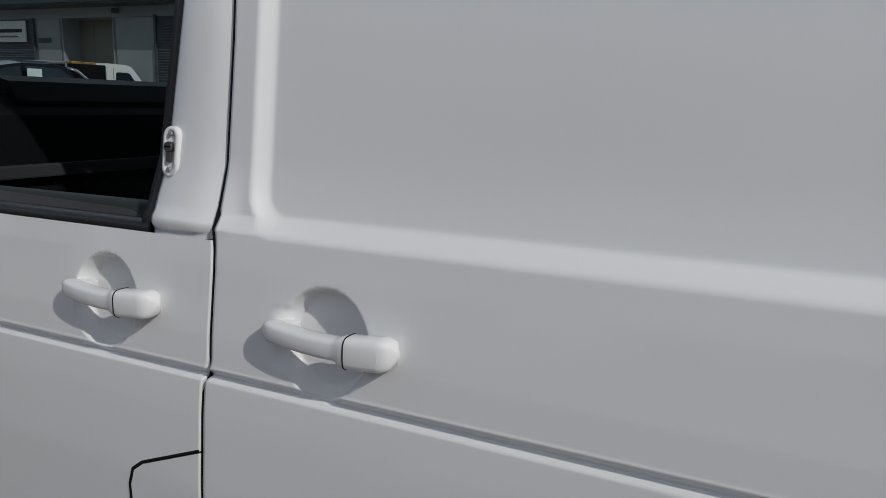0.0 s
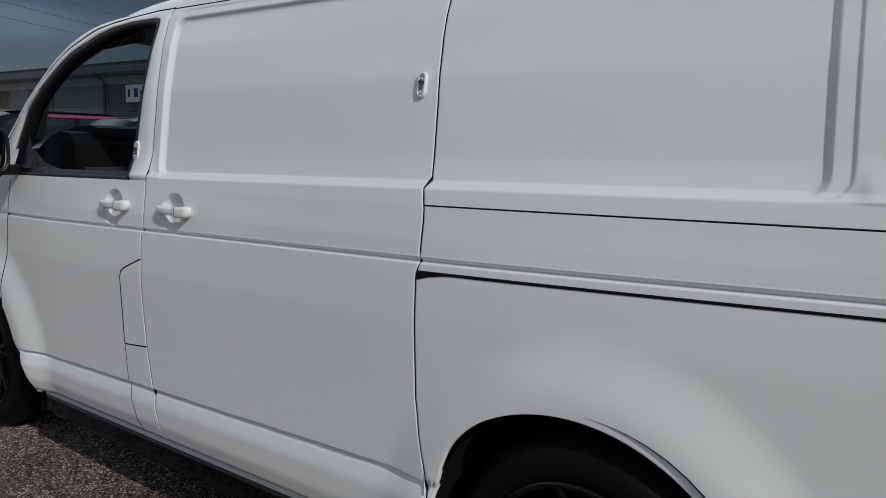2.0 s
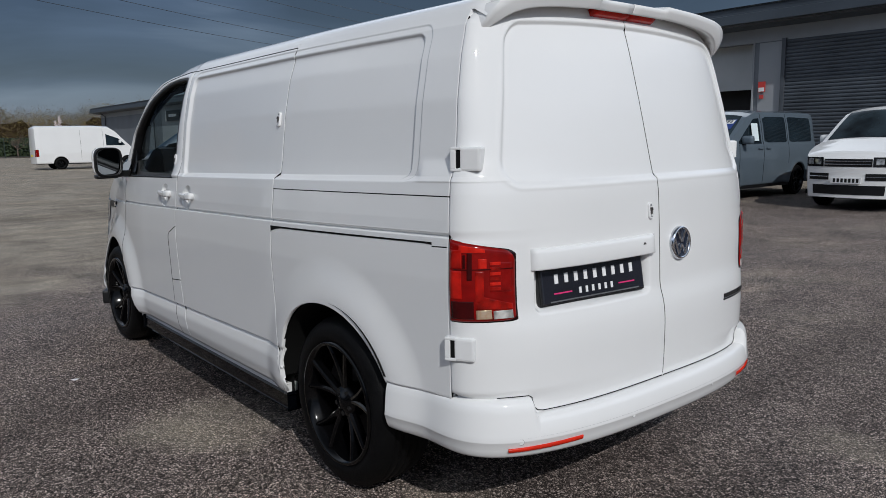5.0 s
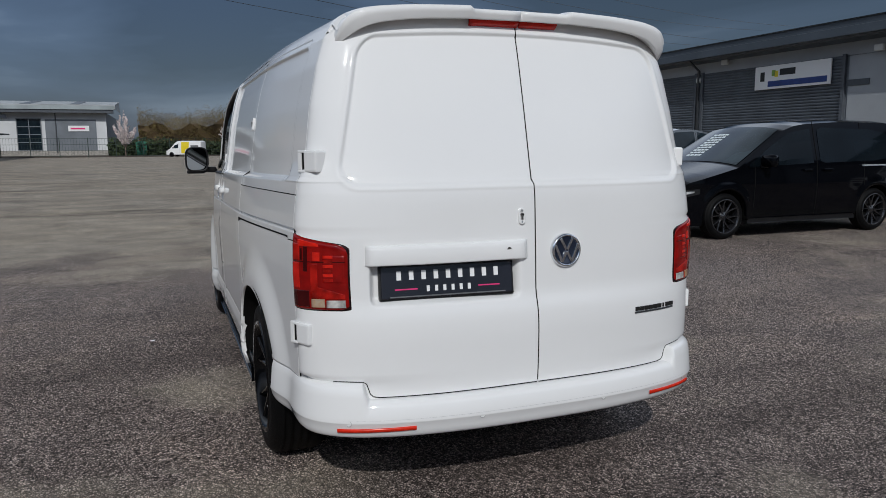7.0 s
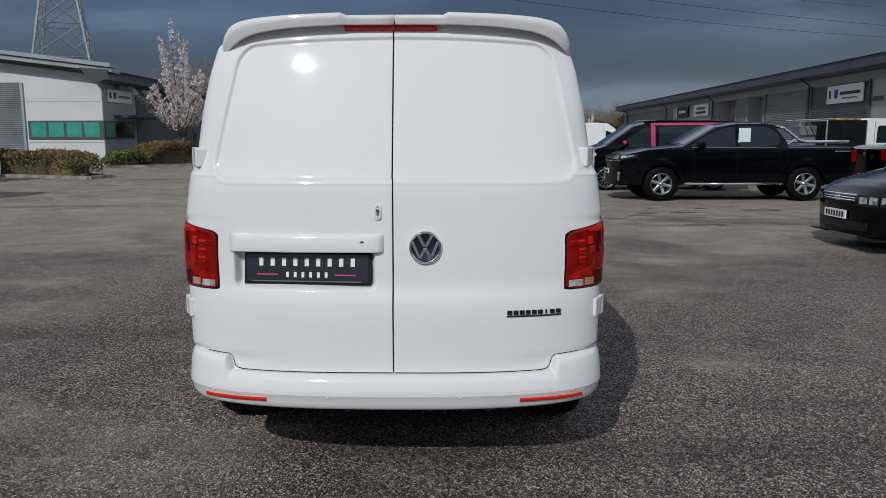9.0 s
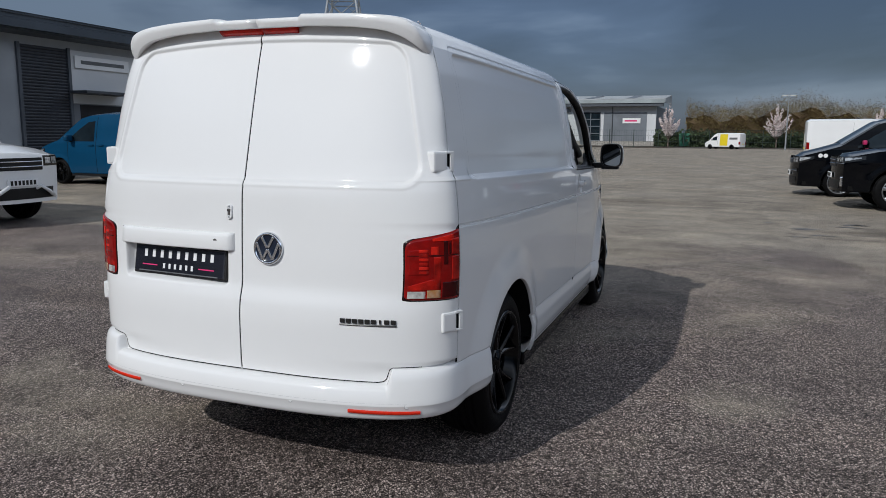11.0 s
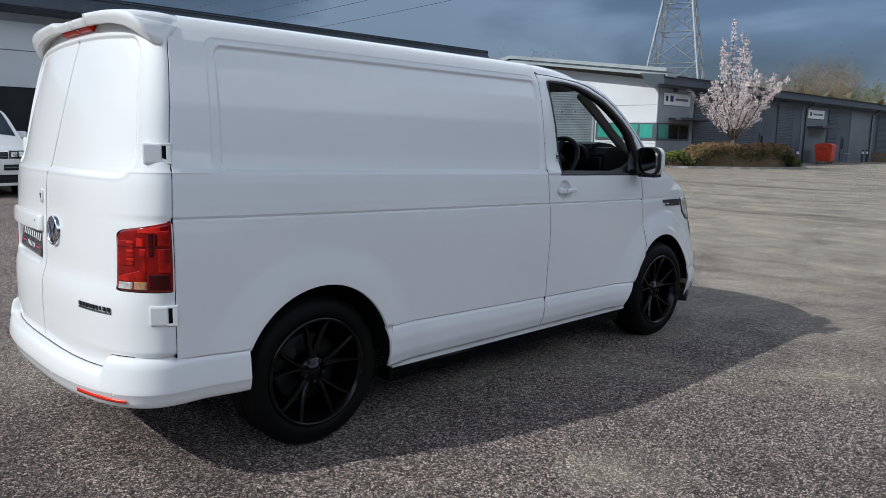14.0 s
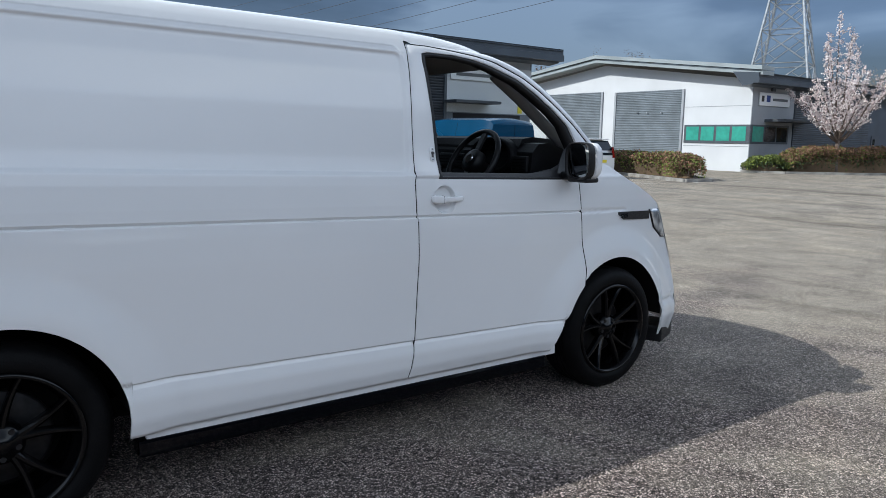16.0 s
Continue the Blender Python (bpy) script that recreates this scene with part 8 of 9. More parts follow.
part("spoiler", box(0.18, 0.50, -0.58, 0.58, 1.485, 1.525, 0.015), WHITE, e)

# far along the road
big = vehicle("delivery_van", "tall white delivery van at the far end", "van", face_north(-45.2, 7.5), BIG_VAN, WHITE)
yel = vehicle("delivery_van", "white delivery van with a yellow side panel", "van", pose(-90.2, 2.9, 0, 0, 0, 60) @ Matrix.Scale(0.76, 4), BIG_VAN, WHITE)
for side in (-1, 1):
    yel[4](side, [-2.0, -0.7], [0.55, 0.55], [2.30, 2.30], YELLOW_PAINT, "yellow_panel", 0.01)
    part("side_print", box(-0.4, 0.9, side * 0.95, side * 0.985, 1.5, 1.8), GROOVE, yel[0])

# ---- planting, trees, street things ----
rng = np.random.default_rng(7)


def leaves(centres, size, flat=0.0, rnd=None):
    """One small, tilted, slightly folded leaf at each centre."""
    rnd = rnd or rng
    c = np.asarray(centres, float)
    n = len(c)
    a = rnd.normal(size=(n, 3))
    a[:, 2] *= 1 - flat
    a /= np.linalg.norm(a, axis=1, keepdims=True)
    b = np.cross(a, rnd.normal(size=(n, 3)))
    b /= np.linalg.norm(b, axis=1, keepdims=True)
    s = (size * rnd.uniform(0.6, 1.35, n))[:, None]
    up = np.cross(a, b) * 0.25 * s
    v = np.stack([c - a * s, c - b * s * 0.6 + up, c + a * s, c + b * s * 0.6 + up], 1).reshape(-1, 3)
    f = np.arange(4 * n).reshape(-1, 4)
    return [tuple(x) for x in v.tolist()], [tuple(x) for x in f.tolist()]


def tree(name, x, y, height, spread, label, crown_mat, crown_mat2=None, n_leaf=9000, leaf=0.085, seed=1, lean=(0, 0), trunk_r=0.11, fork=0.26, bare=False):
    rnd = np.random.default_rng(seed)
    e = thing(name, Matrix.Translation((x, y, 0)), label, "tree", "trees")
    tubes, tips = [], []

    def limb(p, d, length, r, depth):
        pts, rs = [Vector(p)], [r]
        q, dd = Vector(p), Vector(d).normalized()
        k = 6 if depth < 2 else 4
        for i in range(k):
            dd = (dd + Vector(rnd.normal(0, 0.13, 3)) + Vector((0, 0, 0.10))).normalized()
            q = q + dd * length / k
            pts.append(q.copy())
            rs.append(r * (1 - 0.75 * (i + 1) / k))
            if depth < 3 and i >= 1:
                for _ in range(2 if depth < 2 else 1):
                    side = Vector(rnd.normal(0, 1, 3))
                    side.z = abs(side.z) * 0.45
                    nd = (dd * 0.9 + side.normalized() * 0.75).normalized()
                    limb(q, nd, length * rnd.uniform(0.38, 0.58), rs[-1] * 0.62, depth + 1)
            if depth >= 2 or i >= 4:
                tips.append((q.copy(), depth))
        tubes.append(tube(pts, rs, 6 if depth < 2 else 4))

    zf = height * fork
    trunk_pts = [(0, 0, -0.05), (0.02, 0.01, 0.3), (0.03 + lean[0] * 0.3, lean[1] * 0.3, zf * 0.6), (lean[0], lean[1], zf)]
    part("trunk", tube(trunk_pts, [trunk_r * 1.35, trunk_r * 1.05, trunk_r * 0.9, trunk_r * 0.75], 12), BARK, e, "grey-brown bark", True)
    n = 7
    for k in range(n):
        a = 2 * math.pi * k / n + rnd.uniform(-0.3, 0.3)
        out = rnd.uniform(0.25, 0.75) if k else 0.04
        d = Vector((math.cos(a) * out * spread / height * 2.4, math.sin(a) * out * spread / height * 2.4, 1.0))
        limb((lean[0], lean[1], zf * rnd.uniform(0.80, 1.0)), d, (height - zf) * (1.0 if k == 0 else rnd.uniform(0.55, 0.85)), trunk_r * 0.55, 0)
    tip_z = max(p.z for p, _ in tips)
    rad = float(np.percentile([math.hypot(p.x, p.y) for p, _ in tips], 93))
    sz_, sx_ = (height - zf) / max(0.1, tip_z - zf), spread / 2 / max(0.1, rad)
    fit_ = lambda p: (p[0] * sx_, p[1] * sx_, zf + (p[2] - zf) * sz_ if p[2] > zf else p[2])
    wood = join(*tubes)
    tagged(part("branchwork", ([fit_(p) for p in wood[0]], wood[1]), BARK, e, "", True), kind="stuff")
    tips = [(Vector(fit_(p)), d_) for p, d_ in tips]
    if not bare:
        pts = np.array([tuple(p) for p, _ in tips])
        for mat_, share in ((crown_mat, 0.6), (crown_mat2 or crown_mat, 0.4)):
            k = int(n_leaf * share)
            pick_ = pts[rnd.integers(0, len(pts), k)]
            c = pick_ + rnd.normal(0, 1, (k, 3)) * np.array([0.11, 0.11, 0.13]) * height / 7
            tagged(part("crown", leaves(c, leaf, 0.0, rnd), mat_, e), kind="stuff")
    return e


def blossom_tree(name, x, y, height, spread, label, n_leaf, leaf, seed):
    """Vase-shaped cherry: long rising limbs in separate plumes, flowers close along the wood."""
    rnd = np.random.default_rng(seed)
    e = thing(name, Matrix.Translation((x, y, 0)), label, "tree", "trees")
    k_ = height / 7.9
    zf = 1.75 * k_
    part("trunk", tube([(0, 0, -0.05), (0.02, 0.01, 0.4 * k_), (0.04, 0.0, zf * 0.6), (0.02, 0.02, zf)], [0.15 * k_, 0.115 * k_, 0.10 * k_, 0.09 * k_], 12), BARK, e, "grey-brown bark", True)
    tubes, flower = [], []
    n = 17
    for j in range(n):
        a = 2.4 * j + rnd.uniform(-0.4, 0.4)
        reach = spread / 2 * (rnd.uniform(0.10, 0.50) if j < 6 else rnd.uniform(0.55, 1.05))
        top = height if j == 0 else zf + (height - zf) * (rnd.uniform(0.72, 0.93) if j < 6 else rnd.uniform(0.32, 0.72))
        pts = []
        wob = rnd.normal(0, 0.10, 3)
        for s in np.linspace(0, 1, 10):
            r = reach * s ** 0.9 + 0.08 * math.sin(5 * s + j)
            pts.append((math.cos(a + wob[0] * s) * r, math.sin(a + wob[0] * s) * r, zf * 0.92 + (top - zf * 0.92) * s ** (1.0 if j < 6 else 1.1)))
        tubes.append(tube(pts, [float(w) * k_ for w in np.linspace(0.05, 0.008, 10)], 6))
        for s in np.linspace(0.22, 1.0, 22):
            q = [float(np.interp(s * 9, range(10), [p[c] for p in pts])) for c in range(3)]
            flower.append(q)
            if s < 0.97:
                b = rnd.uniform(0, 2 * math.pi)
                ln = (0.72 - 0.45 * s) * rnd.uniform(0.45, 1.15) * k_
                d = (math.cos(b) * 0.75, math.sin(b) * 0.75, rnd.uniform(0.15, 0.95))
                tw = [tuple(q[c] + d[c] * ln * f + (0.10 * f * f if c == 2 else 0) for c in range(3)) for f in (0, 0.5, 1)]
                tubes.append(tube(tw, [0.012 * k_, 0.008 * k_, 0.004 * k_], 4))
                flower += [tuple(q[c] + d[c] * ln * f for c in range(3)) for f in np.linspace(0.3, 1.05, 5)]
    wood = join(*tubes)
    tagged(part("branchwork", wood, BARK, e, "", True), kind="stuff")
    pts = np.array(flower)
    for mat_, share in ((BLOSSOM, 0.5), (BLOSSOM_PALE, 0.5)):
        k = int(n_leaf * share)
        c = pts[rnd.integers(0, len(pts), k)] + rnd.normal(0, 0.062 * k_, (k, 3))
        tagged(part("crown", leaves(c, leaf, 0.0, rnd), mat_, e), kind="stuff")
    return e


def hedge(name, path_pts, width, height, label, mats, n=9000, leaf=0.06, seed=3):
    """A clipped hedge along a line: stems and many small leaves."""
    rnd = np.random.default_rng(seed)
    p = np.array(path_pts, float)
    seg = np.hypot(*np.diff(p, axis=0).T)
    cum = np.concatenate([[0], np.cumsum(seg)])
    e = thing(name, Matrix.Translation((p[0, 0], p[0, 1], 0)), label, "hedge", "planting")
    t = rnd.uniform(0, cum[-1], n)
    cx, cy = np.interp(t, cum, p[:, 0]) - p[0, 0], np.interp(t, cum, p[:, 1]) - p[0, 1]
    i = np.clip(np.searchsorted(cum, t) - 1, 0, len(seg) - 1)
    d = np.diff(p, axis=0) / seg[:, None]
    nx, ny = -d[i, 1], d[i, 0]
    w = rnd.uniform(-1, 1, n)
    edge = np.clip(np.minimum(t, cum[-1] - t) / (width * 0.35), 0.25, 1) ** 0.4
    bumpy = 1 + 0.045 * np.sin(t * 2.1 + seed) + 0.035 * np.sin(t * 5.3) + rnd.normal(0, 0.03, n)
    roof_ = height * bumpy * edge * (1 - 0.12 * np.abs(w) ** 4)
    z = roof_ * np.clip(1 - np.abs(rnd.normal(0, 0.28, n)), 0.03, 1.08)
    c = np.stack([cx + nx * w * width / 2 * (0.8 + 0.2 * edge), cy + ny * w * width / 2, z], -1)
    k = len(mats)
    order = np.argsort(-(z / roof_ + rnd.normal(0, 0.22, n)))
    for j, mt in enumerate(mats):
        tagged(part("foliage", leaves(c[order[j * n // k:(j + 1) * n // k]], leaf, 0, rnd), mt, e), kind="stuff")
    stems = [tube([(a, b, 0), (a + rnd.normal(0, 0.06), b + rnd.normal(0, 0.06), h * 0.85)], [0.012, 0.004], 4) for a, b, h in zip(cx[:160], cy[:160], roof_[:160])]
    part("stems", join(*stems), BARK, e)
    core = []
    for q in np.linspace(0, cum[-1], 24):
        a, b = np.interp(q, cum, p[:, 0]) - p[0, 0], np.interp(q, cum, p[:, 1]) - p[0, 1]
        ii = min(len(seg) - 1, max(0, int(np.searchsorted(cum, q)) - 1))
        ux, uy = -d[ii, 1], d[ii, 0]
        ed = max(0.15, min(1.0, min(q, cum[-1] - q) / (width * 0.8)) ** 0.5)
        core.append([(a + ux * g * width * 0.36 * ed, b + uy * g * width * 0.36 * ed, h * height * 0.74 * ed) for g, h in ((-1, 0), (-1, 0.8), (-0.6, 1), (0.6, 1), (1, 0.8), (1, 0))])
    part("inner_growth", grid(core), TWIG_BROWN, e, "", True)
    return e


def island(name, pts, label):
    """Planted bed with a ring of kerb stones."""
    bed = part(name, ([(x, y, 0.09) for x, y in pts], [tuple(range(len(pts)))]), SOIL)
    tagged(bed, label, "bed", kind="structure")
    stone = box(-0.45, 0.45, -0.065, 0.065, -0.04, 0.12, 0.015)
    me = None
    q = pts + pts[:1]
    for (x0, y0), (x1, y1) in zip(q, q[1:]):
        ln = math.hypot(x1 - x0, y1 - y0)
        k = max(1, round(ln / 0.92))
        for j in range(k):
            f = (j + 0.5) / k
            if me is None:
                o = part("kerb_stone", stone, KERB, bed)
                me = o.data
            else:
                o = new("kerb_stone", me)
                o.parent = bed
            o.matrix_basis = pose(x0 + (x1 - x0) * f, y0 + (y1 - y0) * f, 0, 0, 0, math.degrees(math.atan2(y1 - y0, x1 - x0))) @ Matrix.Diagonal((ln / k / 0.92, 1, 1, 1))
    return bed


island("planting_bed_west", [(-34.2, -18.0), (-35.2, -16.2), (-38.6, -13.9), (-42.6, -12.9), (-43.6, -13.6), (-43.4, -15.4), (-39.0, -17.4)], "kerbed planting bed beside the dark row")
hedge("clipped_hedge", [(-36.0, -16.9), (-38.2, -15.6), (-40.4, -14.6), (-42.3, -14.0)], 1.9, 1.35, "clipped bronze-green hedge in a kerbed bed", [TWIG_RED, LEAF_BRONZE, LEAF_GREEN, LEAF_BRONZE, LEAF_DARK], 24000, 0.055, 3)
hedge("low_shrub", [(-34.4, -18.0), (-35.3, -17.1), (-35.9, -16.7)], 1.3, 0.85, "bright green low shrub at a hedge's end", [LEAF_GREEN, LEAF_GREEN, LEAF_DARK], 3500, 0.06, 5)
hedge("low_shrub", [(-42.4, -13.9), (-43.2, -13.7)], 0.9, 0.6, "small bright green shrub at a hedge's end", [LEAF_GREEN, LEAF_GREEN, LEAF_DARK], 1500, 0.055, 6)
blossom_tree("cherry_tree", -37.9, -15.1, 7.9, 5.6, "pale pink blossoming cherry tree standing in a hedge", 10500, 0.050, 11)
island("planting_bed_south", [(-22.7, -13.0), (-24.2, -12.9), (-26.4, -15.5), (-27.2, -21.5), (-25.4, -21.8), (-24.6, -17.0)], "kerbed planting bed in the car park")
hedge("russet_hedge", [(-23.7, -13.6), (-25.0, -15.2), (-25.9, -18.0), (-26.2, -21.3)], 1.5, 1.0, "russet and olive low hedge with bare twigs", [TWIG_RED, LEAF_GREEN, TWIG_BROWN, TWIG_RED, LEAF_GREEN], 16000, 0.05, 9)
planter = thing("stone_planter", pose(-32.6, -21.6, 0, 0, 0, 15), "white stone planter block on the ground", "planter")
part("block", box(-0.45, 0.45, -0.6, 0.6, 0, 0.55, 0.04), LAMP_WHITE, planter)
part("cap", box(-0.5, 0.5, -0.3, 0.35, 0.55, 0.72, 0.04), LAMP_WHITE, planter)
for k in range(6):
    ln = part("parking_line", box(-0.05, 0.05, -2.2, 2.2, 0.002, 0.006), LINE_WHITE)
    ln.matrix_basis = pose(-13.0 - 2.5 * k, -14.8, 0)
    tagged(ln, "worn white parking bay line", "marking", "parking lines", kind="structure")

scrap = thing("paper_scrap", pose(-2.2, -1.4, 0.004, 0, 0, 25), "small white scrap of paper on the asphalt", "litter")
part("sheet", ([(-0.03, -0.012, 0.001), (0.02, -0.015, 0.004), (0.034, 0.006, 0.012), (0.0, 0.016, 0.006), (-0.026, 0.010, 0.002)], [(0, 1, 2, 3, 4)]), INK_WHITE, scrap)
# damp, oily marks where the surface has sunk
puddles = []
for k in range(23):
    cx, cy = rng.uniform(-11.5, -7.5), rng.uniform(2.6, 7.2)
    ry, rx = rng.uniform(0.06, 0.34), rng.uniform(0.03, 0.11)
    n = 22
    ring = [(cx + rx * (1 + 0.35 * math.sin(3 * a + k) + rng.uniform(-0.25, 0.25)) * math.cos(a), cy + ry * (1 + 0.3 * math.sin(2 * a + k) + rng.uniform(-0.25, 0.25)) * math.sin(a), 0.0035) for a in np.linspace(0, 2 * math.pi, n + 1)[:-1]]
    puddles.append((ring, [tuple(range(n))]))
tagged(part("oil_marks", join(*puddles), WET), "dark damp oil marks on the asphalt", "stain", kind="stuff")
# bins and yard clutter


def wheelie(name, x, y, rz, mat, label, w=1.35, h=1.2, d=1.0):
    e = thing(name, pose(x, y, 0, 0, 0, rz), label, "bin", "bins")
    fr = [[(sx * w / 2 * k, sy * d / 2 * k, z) for sx, sy in ((-1, -1), (1, -1), (1, 1), (-1, 1))] for z, k in ((0.18, 0.82), (0.55, 0.90), (h, 1.0))]
    part("body", tube_rows(fr), mat, e)
    part("rim", box(-w / 2 - 0.04, w / 2 + 0.04, -d / 2 - 0.04, d / 2 + 0.04, h - 0.08, h, 0.02), mat, e)
    part("lid", moved(lathe([(0.0, -w / 2), (d / 2, -w / 2), (d / 2, w / 2), (0, w / 2)], 16, "x"), Matrix.Translation((0, 0, h)) @ Matrix.Diagonal((1, 1, 0.35, 1))), mat, e)
    for sx in (-1, 1):
        for sy in (-1, 1):
            part("castor", moved(lathe([(0, -0.03), (0.08, -0.03), (0.08, 0.03), (0, 0.03)], 12), Matrix.Translation((sx * w * 0.34, sy * d * 0.32, 0.08))), PLASTIC, e)
            part("castor_fork", box(sx * w * 0.34 - 0.03, sx * w * 0.34 + 0.03, sy * d * 0.32 - 0.03, sy * d * 0.32 + 0.03, 0.1, 0.24), GALV, e)
    part("side_bar", tube([(-w / 2 - 0.06, -d * 0.3, h * 0.75), (-w / 2 - 0.06, d * 0.3, h * 0.75)], 0.02, 6), GALV, e)
    return e


wheelie("waste_bin", -57.2, -17.0, 10, BIN_RED, "large red four-wheeled waste bin", 1.9, 1.32, 1.2)
wheelie("waste_bin", -72.6, -16.2, -8, BIN_RED, "red four-wheeled waste bin beside pallets", 1.2, 1.2, 1.0)
wheelie("waste_bin", -103.5, -3.4, 0, BIN_GREEN, "dark green waste bin by the fence", 2.0, 1.7, 1.4)
pal = thing("pallet_stack", pose(-69.6, -16.9, 0, 0, 0, 4), "stack of weathered wooden pallets", "pallets")
for k in range(5):
    for j in range(5):
        part("board", box(-0.6, 0.6, -0.5 + j * 0.22, -0.38 + j * 0.22, 0.12 + k * 0.16, 0.145 + k * 0.16), WOOD, pal)
    for j in range(3):
        part("bearer", box(-0.6 + j * 0.53, -0.48 + j * 0.53, -0.5, 0.5, 0.0 + k * 0.16, 0.12 + k * 0.16), WOOD, pal)
for x in (-52.5, -66.2, -67.3):
    b_ = thing("bollard", Matrix.Translation((x, -17.2, 0)), "black and white steel bollard", "bollard", "bollards")
    part("post", lathe([(0, 1.05), (0.08, 1.03), (0.09, 0.95), (0.09, 0)], 12, "z"), PIPE, b_)
    part("band", lathe([(0.092, 0.9), (0.094, 0.9), (0.094, 0.7), (0.092, 0.7)], 12, "z"), INK_WHITE, b_)
for x in (-51.6, -59.8, -63.2):
    h_ = thing("cycle_hoop", Matrix.Translation((x, -17.4, 0)), "galvanised steel cycle hoop", "hoop", "hoops")
    part("hoop", tube([(-0.7, 0, 0), (-0.7, 0, 0.6), (-0.6, 0, 0.72), (0.6, 0, 0.72), (0.7, 0, 0.6), (0.7, 0, 0)], 0.03, 6), GALV, h_)

# road edge fence, lamp and planting beyond
fence = thing("mesh_fence", Matrix.Translation((-92.5, 0, 0)), "dark green mesh fence with steel posts", "fence")
for k in range(26):
    y = -24 + k * 3.0
    part("post", box(-0.04, 0.04, y - 0.04, y + 0.04, 0, 2.3), FENCE_GREEN, fence)
for z in (0.15, 0.8, 1.5, 2.2):
    part("rail", box(-0.015, 0.015, -24, 51, z, z + 0.03), FENCE_GREEN, fence)
part("mesh", join(*[box(-0.004, 0.004, -24 + k * 0.3, -23.985 + k * 0.3, 0.1, 2.2) for k in range(250)]), FENCE_GREEN, fence)
verge = part("verge", box(-108, -94.0, -24, 60, -0.05, 0.06), SOIL)
tagged(verge, "dull grass verge beyond the road edge", "verge", kind="structure")
lampp = thing("street_lamp", Matrix.Translation((-88.5, 8.2, 0)), "tall grey street lamp with two heads", "lamp post")
part("pole", tube([(0, 0, 0), (0, 0, 1.2), (0, 0, 6.0)], [0.10, 0.08, 0.05], 8), GALV, lampp)
for s_ in (-1, 1):
    part("arm", tube([(0, 0, 5.9), (0, s_ * 0.4, 6.05)], 0.03, 6), GALV, lampp)
    part("head", box(-0.12, 0.12, s_ * 0.4 - 0.3, s_ * 0.4 + 0.3, 6.0, 6.12, 0.03), LAMP_WHITE, lampp)
for x, y, h, s_ in ((-98, -5.2, 5.6, 21), (-100, 7.9, 5.6, 22), (-99, 19, 5.0, 23), (-101, 34, 5.0, 24)):
    blossom_tree("cherry_tree", x, y, h, 4.0, "distant pink blossoming cherry tree", 3000, 0.085, s_)
for x, y, h, s_ in ((-100, 14.5, 4.0, 31), (-97, 27, 5.0, 32)):
    tree("bare_tree", x, y, h, 2.4, "small bare young tree by the road", BARK, None, 0, 0.1, s_, bare=True, trunk_r=0.07)


def thicket(name, x0, x1, y0, y1, h, label, mats, n, leaf, seed, gaps=0.25):
    """Far growth too fine to count: twigs and leaves with an uneven top."""
    rnd = np.random.default_rng(seed)
    y = rnd.uniform(y0, y1, n)
    x = rnd.uniform(x0, x1, n)
    top_ = h * (0.78 + 0.09 * np.sin(y * 0.31 + seed) + 0.06 * np.sin(y * 0.83 + x * 0.4) + 0.07 * np.sin(y * 2.3 + x) + 0.04 * np.sin(y * 5.1 - x))
    z = top_ * np.clip(rnd.uniform(0, 1, n) ** 0.8 + rnd.normal(0, 0.05, n), 0, 1.15)
    c = np.stack([x, y, z], -1)
    cols = np.linspace(y0, y1, max(12, int((y1 - y0) / 1.2)))
    mass = [[(x0 + (x1 - x0) * (0.55 + 0.08 * math.sin(q * 1.7 + v * 9) + 0.3 * (v - 0.5) * (v > 0.5)), q, h * 0.74 * v * (0.80 + 0.11 * math.sin(q * 0.31 + seed) + 0.09 * math.sin(q * 1.3 + v * 3))) for v in np.linspace(0, 1, 7)] for q in cols]
    tagged(part(name, grid(mass), mats[0]), label, "woodland", kind="stuff")
    for j, mt in enumerate(mats):
        k = part(name, leaves(c[j::len(mats)], leaf, 0, rnd), mt)
        tagged(k, label, "woodland", kind="stuff")
    return k


thicket("far_hedge", -106, -102, -7.5, 60, 2.6, "dark green hedge behind the fence", [LEAF_DARK], 9000, 0.22, 41)
thicket("far_woodland", -128, -112, -4, 95, 8.0, "bare brown winter woodland", [TWIG_BROWN, TWIG_OLIVE, TWIG_BROWN, TWIG_OLIVE], 230000, 0.075, 42)
thicket("far_woodland", -104, -96, -42, -29, 12.6, "pale bare winter trees behind the row", [TWIG_PALE, TWIG_PALE, TWIG_BROWN], 90000, 0.06, 43)
thicket("far_woodland", -104, -97, -36, -25.5, 9.6, "olive spring growth behind the row", [TWIG_OLIVE, TWIG_OLIVE, LEAF_GREEN], 42000, 0.07, 47)
thicket("far_woodland", -90, -60, -62, -48, 9.5, "bare brown winter trees behind the roofs", [TWIG_BROWN, TWIG_OLIVE], 80000, 0.085, 44)
thicket("far_woodland", -112, -86, 30, 70, 6.3, "olive spring growth beside the units", [TWIG_OLIVE, TWIG_OLIVE, TWIG_BROWN], 80000, 0.075, 45)
for x, y, h, s_ in ((-62, -62, 11, 51), (-58, -68, 11.5, 52), (-80, -60, 11, 53), (-50, -64, 10, 54)):
    tree("bare_tree", x, y, h, 7, "tall bare tree behind the roofs", TWIG_BROWN, None, 1500, 0.16, s_, trunk_r=0.16)
for x, y, h, s_ in ((-75, -65, 14.3, 71), (-76, -58, 13.5, 72), (-74, -77, 13.4, 73)):
    tree("bare_tree", x, y, h, 5.5, "bare winter tree behind the pale gable", TWIG_BROWN, None, 6000, 0.07, s_, trunk_r=0.20)

# pylon
pyl = thing("pylon", pose(-99.0, -53.5, 0, 0, 0, 20), "grey lattice steel electricity pylon", "pylon")


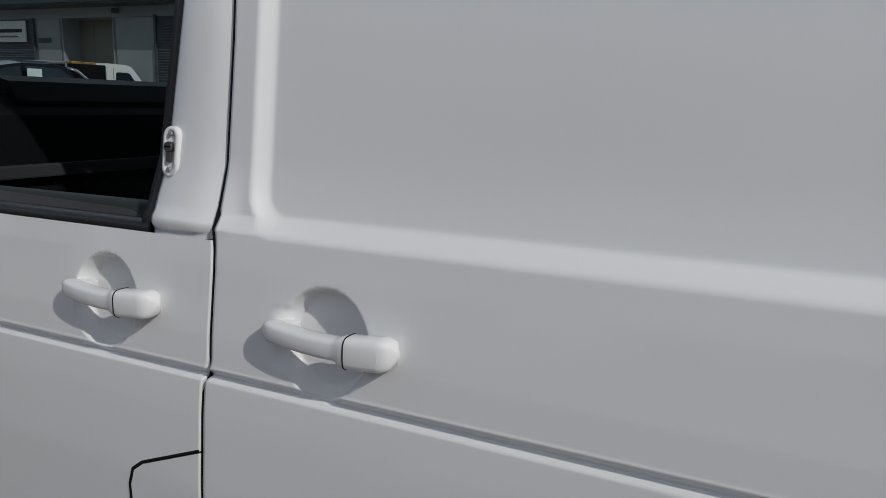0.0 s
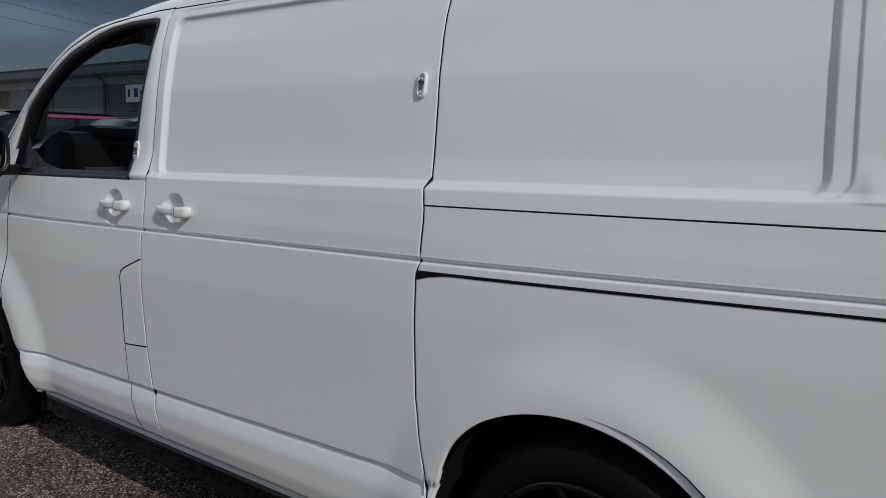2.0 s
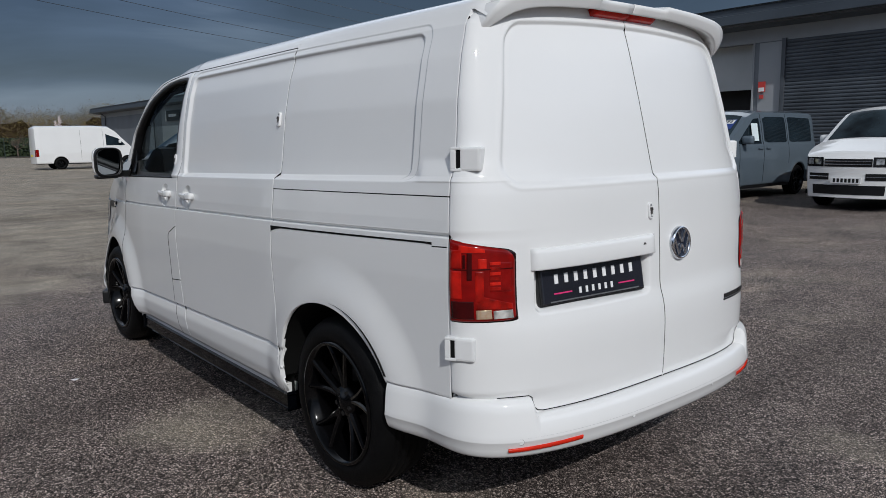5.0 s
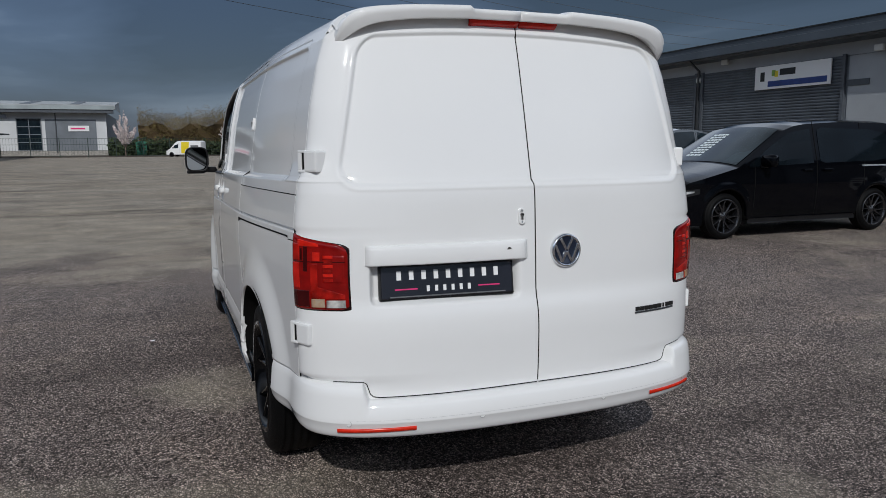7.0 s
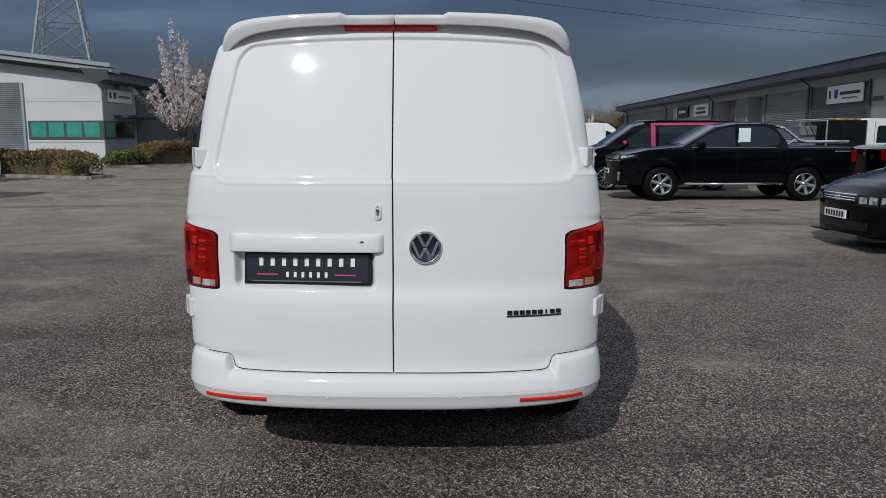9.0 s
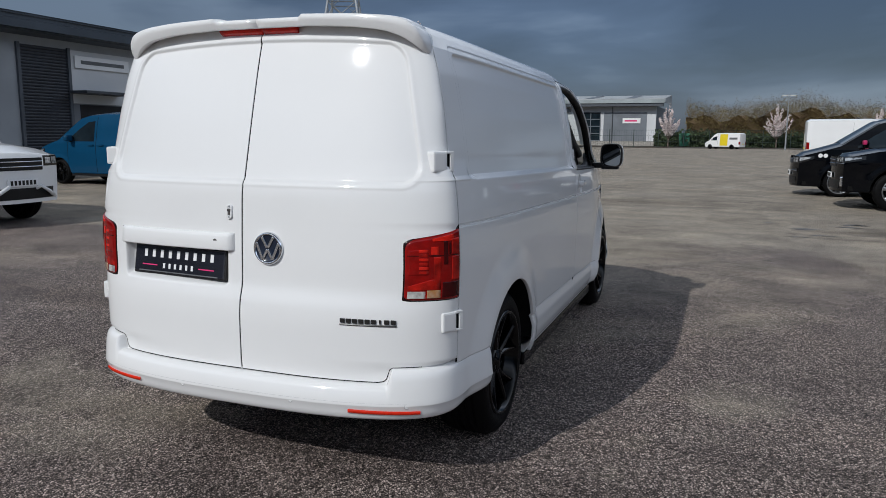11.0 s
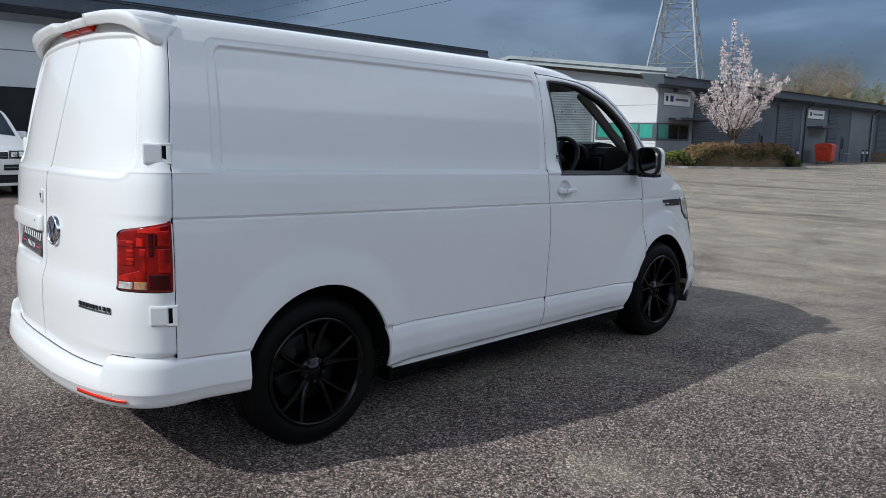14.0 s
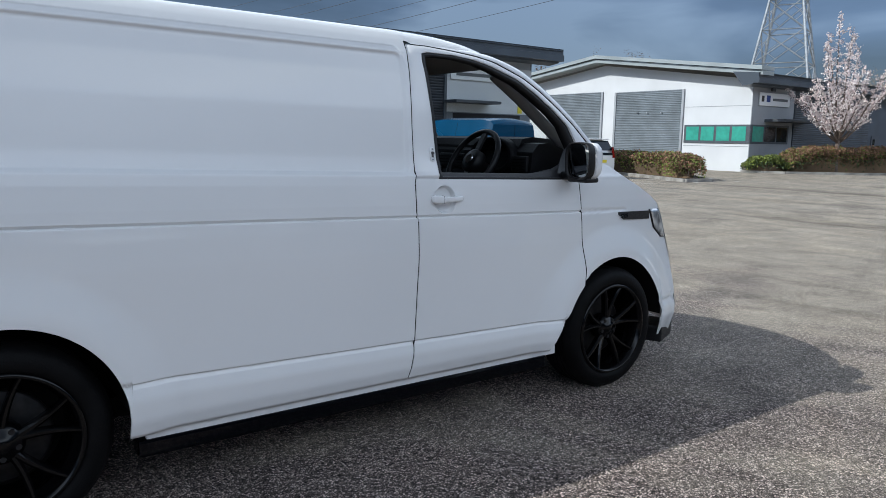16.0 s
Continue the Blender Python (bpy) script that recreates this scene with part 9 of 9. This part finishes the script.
def pyl_half(z):
    return float(np.interp(z, [0, 22, 30, 48], [5.3, 1.95, 1.4, 0.8]))


levels = [0, 7, 12.5, 17, 21, 24.5, 27.5, 30.5, 34, 38, 42, 48]
for sx in (-1, 1):
    for sy in (-1, 1):
        part("leg", tube([(sx * pyl_half(z), sy * pyl_half(z), z) for z in levels], 0.17, 6), GALV, pyl)
for za, zb in zip(levels, levels[1:]):
    a, b = pyl_half(za), pyl_half(zb)
    geo = []
    for k in range(4):
        c, s = [(1, 0), (0, 1), (-1, 0), (0, -1)][k]
        p = lambda u, z, h: (c * h - s * u * h, s * h + c * u * h, z)
        geo += [tube([p(-1, za, a), p(1, zb, b)], 0.075, 4), tube([p(1, za, a), p(-1, zb, b)], 0.075, 4), tube([p(-1, zb, b), p(1, zb, b)], 0.075, 4)]
        zm, hm = (za + zb) / 2, (a + b) / 2
        geo += [tube([p(-1, zm, hm), p(-0.5, (za + zm) / 2, (a + hm) / 2)], 0.045, 4), tube([p(1, zm, hm), p(0.5, (za + zm) / 2, (a + hm) / 2)], 0.045, 4), tube([p(-1, zm, hm), p(-0.5, (zb + zm) / 2, (b + hm) / 2)], 0.045, 4), tube([p(1, zm, hm), p(0.5, (zb + zm) / 2, (b + hm) / 2)], 0.045, 4)]
    part("bracing", join(*geo), GALV, pyl)
for z in (31, 37.5, 44):
    for s_ in (-1, 1):
        part("cross_arm", tube([(s_ * 1.0, 0, z), (s_ * 6.5, 0, z + 0.3), (s_ * 1.0, 0, z + 1.6)], 0.1, 5), GALV, pyl)
wires = thing("power_lines", pose(-99.0, -53.5, 0, 0, 0, 0), "thin dark overhead power lines", "cable")
for z in (31, 37.5, 44):
    for s_ in (-1, 1):
        for ux, uy in ((-0.40, 0.917), (0.10, -0.995)):
            pts = [(s_ * 6.0 + 300 * t * ux, s_ * 2.2 + 300 * t * uy, z + 0.2 - 26 * t * (1 - t)) for t in np.linspace(0, 1, 24)]
            part("conductor", tube(pts, 0.045, 4), PIPE, wires)
